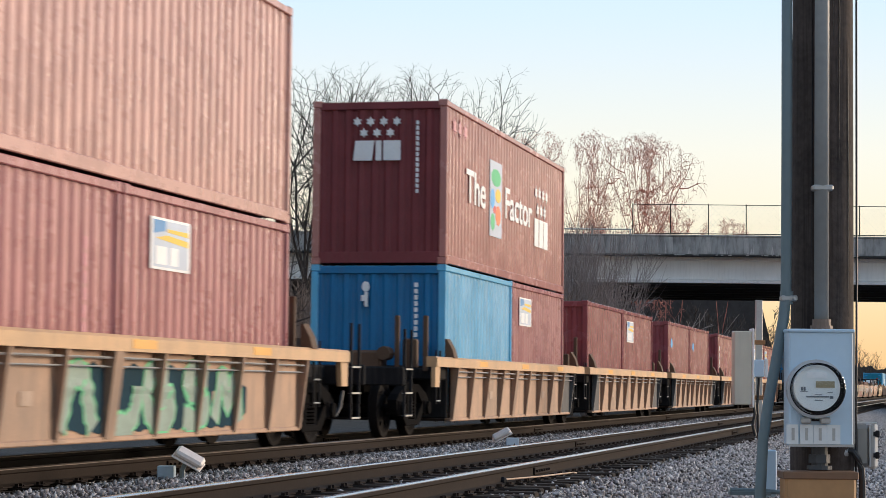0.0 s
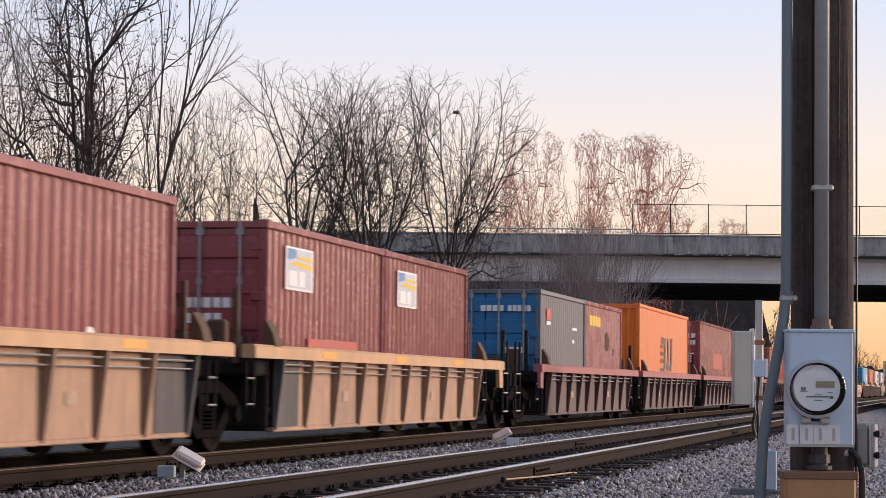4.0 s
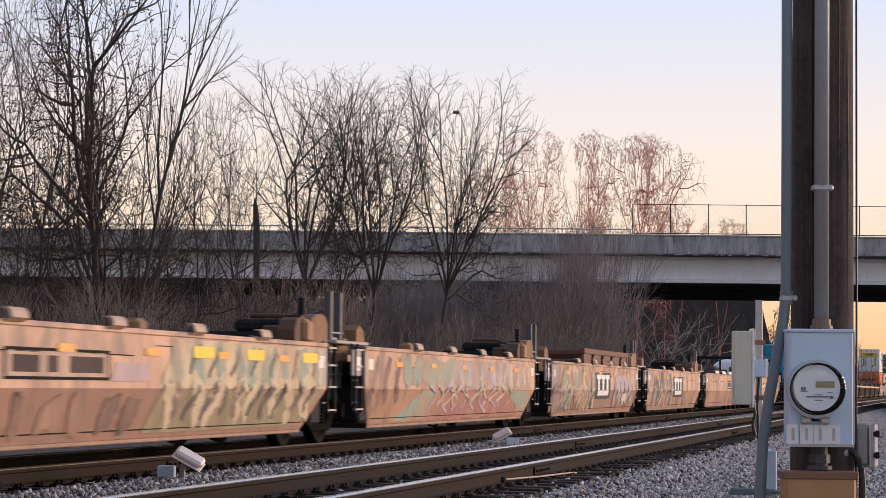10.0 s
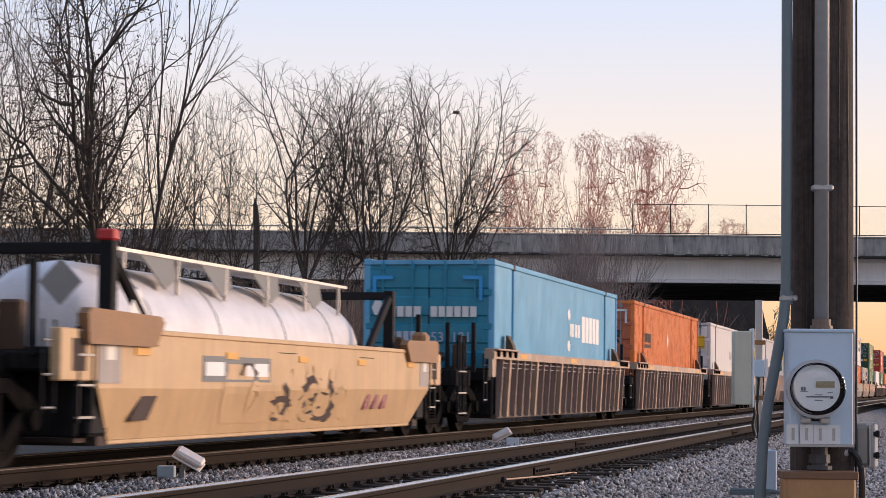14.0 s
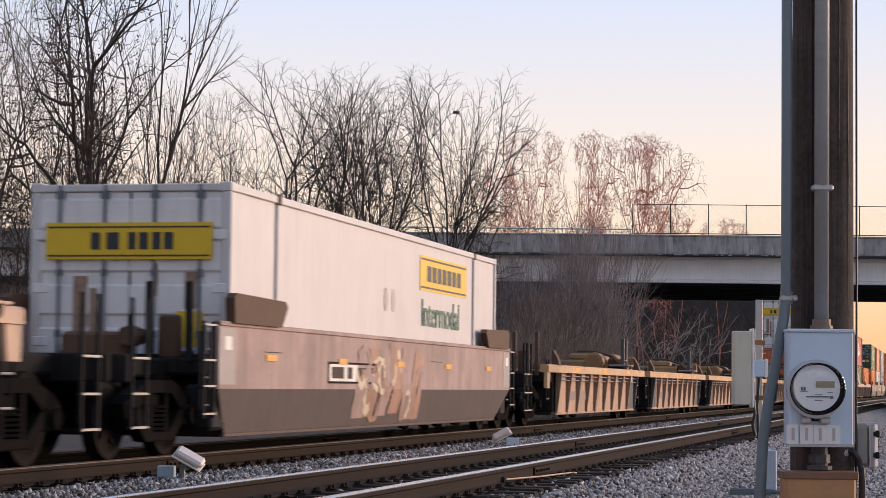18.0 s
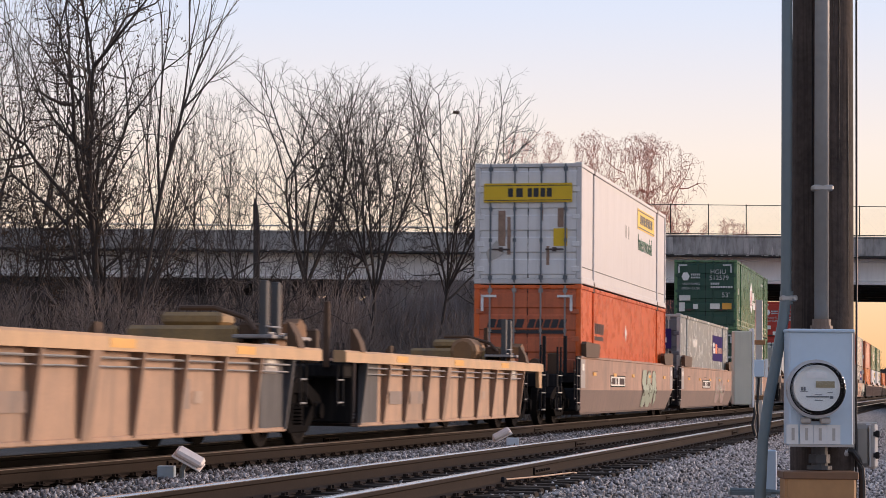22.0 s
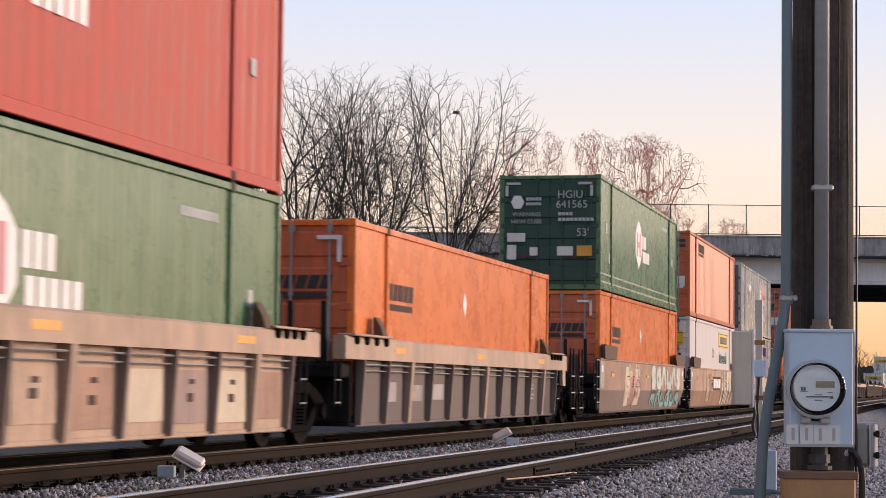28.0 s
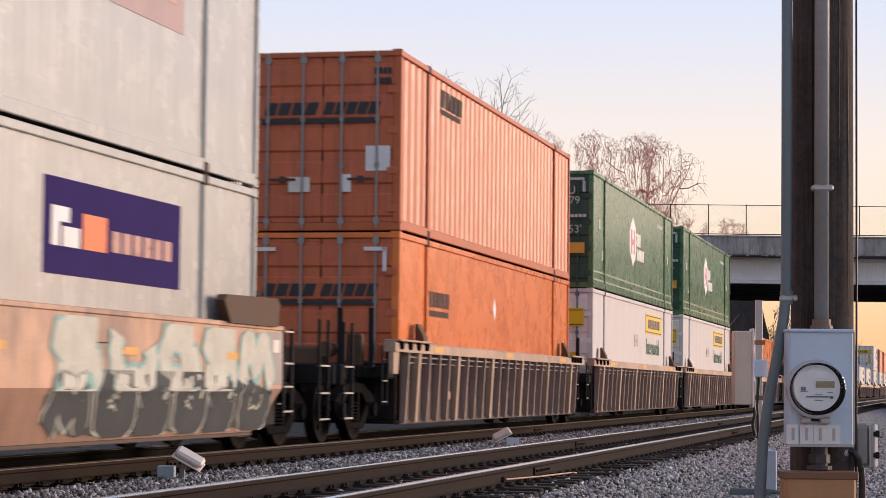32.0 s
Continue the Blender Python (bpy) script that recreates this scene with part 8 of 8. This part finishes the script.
# five empty smooth units
for k in range(5):
    car = smooth_car(203.1 + 15.74 * k, 12.19, TANSMOOTH, k == 0, k == 4, 1.40, 1, SMOOTH_LABEL, caps=1.0 if k < 4 else 3.2, flaps=False, b0=(2.3, 0, 0, 0, 7.2)[k])
    if k == 0:
        field(car, fold, [(6.3, 0.8), (12.7, 0.8), (12.7, 1.34), (6.9, 1.34)], LIMEHAZE)
        field(car, fold, [(6.0, 0.31), (11.9, 0.31), (12.7, 0.775), (6.4, 0.775)], SOOTLIME)
        swathes(car, fold, 6.6, 12.6, 0.8, 1.34, 9, 0.34, SAGESPRAY, 31, 0.3, 0.08)
        swathes(car, fold, 6.3, 12.3, 0.34, 1.0, 8, 0.26, LIMEHAZE, 36, 0.2, 0.16, 0.008)
        swathes(car, fold, 6.4, 12.2, 0.4, 0.9, 10, 0.12, SMOKESPRAY, 37, 0.6, 0.1, 0.01)
        swathes(car, fold, 6.8, 12.4, 0.9, 1.3, 7, 0.07, SMOKESPRAY, 38, 0.9, 0.05, 0.01)
        field(car, fold, [(4.9, 0.86), (6.0, 0.86), (6.0, 1.06), (5.0, 1.06)], M_FADED)
        swathes(car, fold, 0.0, 1.6, 0.36, 0.76, 3, 0.3, SMOKESPRAY, 39, 0.2, 0.05)
        swathes(car, fold, 0.4, 6.0, 0.3, 0.76, 7, 0.3, GRIMESPRAY, 30, 0.3, 0.05)
    elif k == 1:
        field(car, fold, [(1.2, 0.3), (3.2, 0.3), (4.2, 0.775), (3.0, 0.775)], SAGESPRAY)
        field(car, fold, [(3.0, 0.8), (12.6, 0.8), (12.2, 1.08), (9.8, 1.32), (5.2, 1.3), (2.6, 1.14)], HAZESPRAY)
        field(car, fold, [(2.4, 0.3), (11.6, 0.3), (9.9, 0.775), (4.0, 0.775)], RUSTSPRAY)
        field(car, fold, [(10.1, 0.775), (11.7, 0.36), (12.2, 0.5), (12.2, 0.775)], SAGESPRAY)
        swathes(car, fold, 1.4, 5.0, 0.82, 1.34, 6, 0.4, SAGESPRAY, 41, 0.9, 0.08)
        swathes(car, fold, 4.4, 11.5, 0.84, 1.32, 8, 0.3, PALEHAZE, 40, 0.4, 0.1)
        swathes(car, fold, 3.6, 10.4, 0.5, 1.04, 9, 0.06, LIMEHAZE, 42, 0.7, 0.3, 0.011)
        swathes(car, fold, 3.6, 10.0, 0.36, 0.9, 8, 0.05, PALEHAZE, 43, -0.8, 0.3, 0.01)
        swathes(car, fold, 9.5, 12.6, 0.82, 1.3, 5, 0.22, LIMEHAZE, 44, 0.4, 0.1)
        swathes(car, fold, -0.6, 1.6, 0.4, 1.3, 3, 0.2, GRIMESPRAY, 29, 0.2, 0.1)
    elif k == 2:
        swathes(car, fold, -0.7, 1.6, 0.3, 0.95, 7, 0.34, SMOKESPRAY, 45, 0.3, 0.14)
        swathes(car, fold, -0.6, 1.6, 0.3, 0.9, 9, 0.06, M_FADED, 28, 0.3, 0.2, 0.009)
        swathes(car, fold, 0.4, 5.2, 0.32, 1.34, 8, 0.5, LIMEHAZE, 46, 0.1, 0.16)
        swathes(car, fold, 0.5, 5.3, 0.34, 1.34, 8, 0.26, RUSTSPRAY, 47, 0.1, 0.2, 0.008)
        swathes(car, fold, 0.5, 5.2, 0.36, 1.3, 7, 0.2, SAGESPRAY, 48, 0.2, 0.2, 0.01)
        swathes(car, fold, 0.8, 5.2, 0.34, 0.8, 6, 0.12, SMOKESPRAY, 27, 0.6, 0.12, 0.012)
        field(car, fold, [(8.5, 0.82), (11.8, 0.82), (11.6, 1.2), (8.7, 1.16)], PALEHAZE)
        swathes(car, fold, 8.5, 11.8, 0.4, 1.2, 7, 0.3, PALEHAZE, 49, 0.1, 0.14)
        swathes(car, fold, 7.9, 12.6, 0.3, 1.1, 6, 0.14, GRIMESPRAY, 26, 0.6, 0.05, 0.008)
        field(car, fold, [(9.9, 0.5), (10.7, 0.5), (10.8, 0.7), (10.0, 0.7)], M_CRM, 0.009)
    elif k == 3:
        swathes(car, fold, -0.6, 5.2, 0.3, 1.34, 7, 0.9, HAZESPRAY, 50, 0.1, 0.12, 0.004)
        swathes(car, fold, 0.4, 5.0, 0.3, 1.34, 6, 0.4, SMOKESPRAY, 51, -0.2, 0.2, 0.007)
        swathes(car, fold, 1.0, 5.2, 0.36, 1.2, 5, 0.07, PALEHAZE, 52, 0.6, 0.3, 0.009)
        swathes(car, fold, 8.4, 12.2, 0.4, 1.2, 3, 0.12, HAZESPRAY, 25, 0.4, 0.05, 0.008)
    else:
        field(car, fold, [(5.2, 0.82), (6.8, 0.82), (6.8, 1.1), (5.3, 1.1)], HAZESPRAY, 0.005)
    if k in (1, 3, 4):
        field(car, fold, [(-0.7, 0.8), (12.88, 0.8), (12.88, 1.36), (-0.7, 1.36)], SMEARTAN, 0.0015)
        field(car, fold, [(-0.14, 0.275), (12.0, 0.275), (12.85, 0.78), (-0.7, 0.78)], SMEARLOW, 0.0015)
    if k in (2, 3):
        w0, w1 = 5.3, 7.75
        part("logo_board", Mesh().box(1.432, 1.436, w0, w1, 0.79, 1.22).poly([(fold(0.58) + 0.014, w0, 0.58), (fold(0.58) + 0.014, w1, 0.58), (1.436, w1, 0.79), (1.436, w0, 0.79)]), M_SLATE, car, "dark logo board")
        m = Mesh()
        for q in range(3):
            y = w0 + 0.2 + 0.7 * q
            m.box(1.436, 1.439, y, y + 0.62, 1.06, 1.17).box(1.436, 1.439, y + 0.17, y + 0.45, 0.8, 1.06)
        m.poly([(fold(0.66) + 0.02, w0 + 0.35, 0.66), (fold(0.66) + 0.02, w1 - 0.35, 0.66), (1.441, w1 - 0.35, 0.785), (1.441, w0 + 0.35, 0.785)])
        part("logo_mark", m, M_WHT, car, "white plain blocks")
    if k == 0:
        for y in (7.4, 9.35, 11.75):
            part("bright_patch", Mesh().box(1.431, 1.436, y, y + 0.7, 1.14, 1.27), BRIGHTYEL, car)
    if k == 4:
        reservoir(car, 12.2, GRIMY)
    hood(car, 12.19)
    housing(car, -0.2, -1)

# a rusty steel frame lies on the third empty unit
frame_load = empty("steel_frame", (0, 239.4, 1.24), "rusty brown steel frame with oval openings lying on a well car", "steel frame")
MOVERS.append((frame_load, 239.4, 1.24))
for s in (-1, 1):
    m = Mesh()
    m.box(s * 1.18 - 0.06, s * 1.18 + 0.06, 0, 7.6, 0.42, 0.56, 0.02).box(s * 1.18 - 0.06, s * 1.18 + 0.06, 0, 7.6, 0.0, 0.14, 0.02)
    for k in range(5):
        y = k * 1.6
        m.prism([(y, 0.14), (y + 1.2, 0.14), (y + 1.05, 0.24), (y + 1.05, 0.34), (y + 1.2, 0.42), (y, 0.42), (y - 0.25, 0.28)] if k else [(0, 0.14), (1.2, 0.14), (1.05, 0.28), (1.2, 0.42), (0, 0.42)], 0, s * 1.18 - 0.04, s * 1.18 + 0.04)
    part("side_beam", m, RUSTRED, frame_load, "rusty pierced side beam")
for k in range(6):
    part("cross_bar", shared("frame_bar", lambda: boxes("cross_bar", RUSTRED, (-1.12, 1.12, -0.08, 0.08, 0.4, 0.52), c=0.015)), RUSTRED, frame_load, at=(0, 0.1 + 1.48 * k, 0))

# yellow unit with the tank
car = smooth_car(285.6, 14.63, YELLOW, True, True, 1.40, 2, "yellow well car with smooth folded sides and dark scrawls", flaps=BRASSY, inset=(-0.05, -0.05))
spray(car, fold, 4.0, 9.8, 0.34, 1.1, [YELLOW, YELLOW, GRIMY], 51, 5)
part("red_mark", Mesh().prism([(10.5, 0.5), (10.75, 0.5), (11.0, 0.76), (10.75, 0.76)], 0, 1.38, 1.405).prism([(11.0, 0.5), (11.25, 0.5), (11.5, 0.76), (11.25, 0.76)], 0, 1.38, 1.405).prism([(11.5, 0.5), (11.75, 0.5), (12.0, 0.76), (11.75, 0.76)], 0, 1.38, 1.405), PALEMAROON, car, "faded red strokes")
part("dark_scrawl", Mesh().prism([(1.0, 0.45), (1.5, 0.45), (1.9, 0.76), (1.4, 0.76)], 0, 1.38, 1.404), GRIMY, car, "dark smudge of spray")
tank(286.5, FLOOR53)


def oxide_car(w, f=False, r=False, pads=True):
    return rib_car(w, 16.154, GREYTAN, DARKWALL, OXIDE, f, r, (1.37, 1.53), 0.75, 2, False, "brown well car with many narrow outside ribs", pads, 1.0, 0.3)


def sooty_car(w, f=False, r=False, wall=GREYRIB):
    return rib_car(w, 16.154, GREYTAN, wall, SOOTRIB, f, r, (1.22, 1.55), 1.478, 2, False, "sooty grey well car with ribs and deep tan sill", True, 1.2, 0.3)


oxide_car(306.2, True)
blue_53(306.2, FLOOR53)
oxide_car(325.7)
orange_53(325.7, FLOOR53)
oxide_car(346.05, r=True)
white_53(346.05, FLOOR53)
car = smooth_car(369.75, 16.154, BROWNGREY, True, True, 1.57, 2, "brown-grey well car with smooth folded sides")
spray(car, fold, 5.4, 9.6, 0.3, 1.5, [BROWNGREY, TANGREY, M_CRM], 61, 6)
white_53(369.75, FLOOR53)
# five empty ribbed units
for k in range(5):
    car = tan_car(392.4 + 16.05 * k, k == 0, k == 4)
    reservoir(car, 12.6 if k % 2 == 0 else -0.4)
    housing(car, 12.39, 1)
    for y, wd, z, hi in ((1.72, 0.8, 0.56, 0.2), (3.07, 0.92, 0.56, 0.2), (8.2, 0.34, 0.56, 0.34)):
        part("stencil", Mesh().poly([(1.366, y, z), (1.366, y + wd, z), (1.37, y + wd, z + hi), (1.37, y, z + hi)]), HAZEPLATE, car, "worn grey stencil patch")
# three smooth units with long boxes
car = smooth_car(477.0, 16.154, TANGREY, True, False, 1.57, 2, SMOOTH_LABEL)
letters(car, fold, 10.0, 13.0, 0.32, 1.36, 3, M_DULLGRN, GRIMY, 71, None, 0.42, 0.05)
orange_53(477.0, FLOOR53, smooth=SNOWRED)
white_53(477.0, LIFT53)
car = smooth_car(497.1, 16.154, TANGREY, False, False, 1.57, 1, SMOOTH_LABEL)
letters(car, fold, 10.1, 13.4, 0.34, 1.3, 3, BROWNGREY, M_DULLGRN, 73, None, 0.4, 0.05)
silver_53(497.1, FLOOR53, 0.95)
smooth_car(516.9, 16.154, TANGREY, False, True, 1.57, 2, SMOOTH_LABEL)
green_53(516.9, FLOOR53, number="641572")
green_53(516.9, LIFT53)
# three sooty ribbed units
sooty_car(540.5, True)
c = container(540.5, FLOOR53, 16.154, CREAM, "door", CREAM, "flat", rods=GREY, label="plain cream-white intermodal container with dark door rods")
mark(c, "door_shade", "d", [(-1.0, 0.4, -0.75, 2.6)], STEELBAR)
mark(c, "door_shade", "d", [(0.75, 0.4, 0.95, 2.6)], STEELBAR)
car = sooty_car(560.1, wall=GREYTAN)
for k, (v, paint) in enumerate(((0.5, GREYTAN), (0.0, TANGREY), (0.86, GREYTAN), (0.6, TANGREY), (0.3, M_CRM), (0.9, GREYTAN), (0.2, TANGREY), (0.72, M_CRM), (0.4, BROWNGREY), (0.3, M_CRM), (0.6, TANGREY))):
    y0 = 0.0 + 1.478 * k
    part("paint_patch", Mesh().box(1.358, 1.364, y0 + 0.22, y0 + 1.3, 0.36 + 0.1 * v, 1.0), paint, car, "patch of fresher paint between the ribs")
    if k % 3 != 1:
        part("small_mark", Mesh().box(1.364, 1.366, y0 + 0.6, y0 + 0.82, 0.6 + 0.1 * v, 0.7 + 0.1 * v).box(1.364, 1.366, y0 + 0.66, y0 + 0.86, 0.84, 0.9), GRIMY, car)
green_53(560.1, FLOOR53, number="514795")
green_53(560.1, LIFT53, HUBRED, "638176")
sooty_car(579.98, r=True)
orange_53(579.98, FLOOR53)
# three smooth units with bright graffiti
car = smooth_car(603.48, 16.154, TANGREY, True, False, 1.57, 2, SMOOTH_LABEL)
letters(car, fold, 8.8, 16.0, 0.82, 1.5, 6, M_PEARL, M_TEAL, 81)
letters(car, fold, 8.8, 15.8, 0.3, 0.8, 6, M_TEAL, M_SLATE, 88)
spray(car, fold, 3.5, 6.5, 0.32, 1.5, [M_CRM, TANGREY, M_PNK], 82, 3)
orange_53(603.48, FLOOR53)
green_53(603.48, LIFT53, number="641565")
car = smooth_car(623.3, 16.154, TANSMOOTH, False, False, 1.57, 1, SMOOTH_LABEL)
part("logo_board", Mesh().box(1.426, 1.431, 6.4, 9.1, 0.80, 1.3), GRIMY, car, "dark logo board")
part("logo_mark", Mesh().box(1.431, 1.434, 6.55, 7.3, 0.88, 1.22).box(1.431, 1.434, 7.42, 8.15, 0.88, 1.22).box(1.431, 1.434, 8.27, 8.98, 0.88, 1.22), M_WHT, car, "white plain blocks")
slabs(car, fold, 9.25, 16.4, 0.28, 1.53, 7, M_CHALK, M_SLATE, 83)
spray(car, fold, 4.2, 6.2, 0.32, 1.4, [TANSMOOTH, TANGREY, M_CRM], 84, 3)
white_53(623.3, FLOOR53, False)
orange_53(623.3, LIFT53, True)
car = smooth_car(642.53, 16.154, TANSMOOTH, False, True, 1.57, 2, SMOOTH_LABEL)
letters(car, fold, 9.4, 16.6, 0.76, 1.5, 5, M_PEARL, M_TEAL, 85, None, 0.45)
letters(car, fold, 9.4, 16.4, 0.28, 0.98, 6, M_SLATE, M_PEARL, 87, M_SLATE, 0.5, 0.05)
spray(car, fold, 5.0, 8.0, 0.32, 1.3, [TANSMOOTH, M_CRM, M_SLATE], 86, 4)
silver_53(642.53, FLOOR53)
silver_53(642.53, LIFT53, panel=M_FADED)
# three brown ribbed units
oxide_car(666.1, True)
orange_53(666.1, FLOOR53)
orange_53(666.1, LIFT53, True)
oxide_car(685.75)
white_53(685.75, FLOOR53, False)
green_53(685.75, LIFT53)
oxide_car(704.8, r=True)
white_53(704.8, FLOOR53, False)
green_53(704.8, LIFT53)
# the tail, far off
sooty_car(729.3, True)
orange_53(729.3, FLOOR53)
sooty_car(749.0)
sooty_car(768.7, r=True)
for k, w in enumerate((792.5, 812.2, 832.0)):
    oxide_car(w, k == 0, k == 2)
for k, w in enumerate((856.0, 875.8, 900.0)):
    sooty_car(w, k == 0, k == 2)
    if k < 2:
        white_53(w, FLOOR53, False)
white_53(900.0, FLOOR53)
white_53(900.0, LIFT53)
for k, w in enumerate((924.0, 944.0)):
    oxide_car(w, k == 0, k == 1)
    white_53(w, FLOOR53)
    orange_53(w, LIFT53, True)


# ---- movement ----
def travelled(t):
    """Metres that the train has gone since the clip's start: it slowly gathers speed."""
    return 18.0118 * t + 0.0719275 * t * t - 0.00054249 * t * t * t


def motions():
    times = [2.0 * k for k in range(17)]
    for thing, w, z in MOVERS:
        walk(thing, [(t, pose(0, w - travelled(t), z)) for t in times])
    first = WHEELSETS[0]
    walk(first, [(k / FPS, Matrix.Rotation(travelled(k / FPS) / WHEEL_R, 4, "X")) for k in range(32 * FPS + 1)])
    act, slot = first.animation_data.action, first.animation_data.action_slot
    for ws in WHEELSETS[1:]:
        ws.rotation_mode = "QUATERNION"
        ws.animation_data_create()
        ws.animation_data.action = act
        ws.animation_data.action_slot = slot


motions()
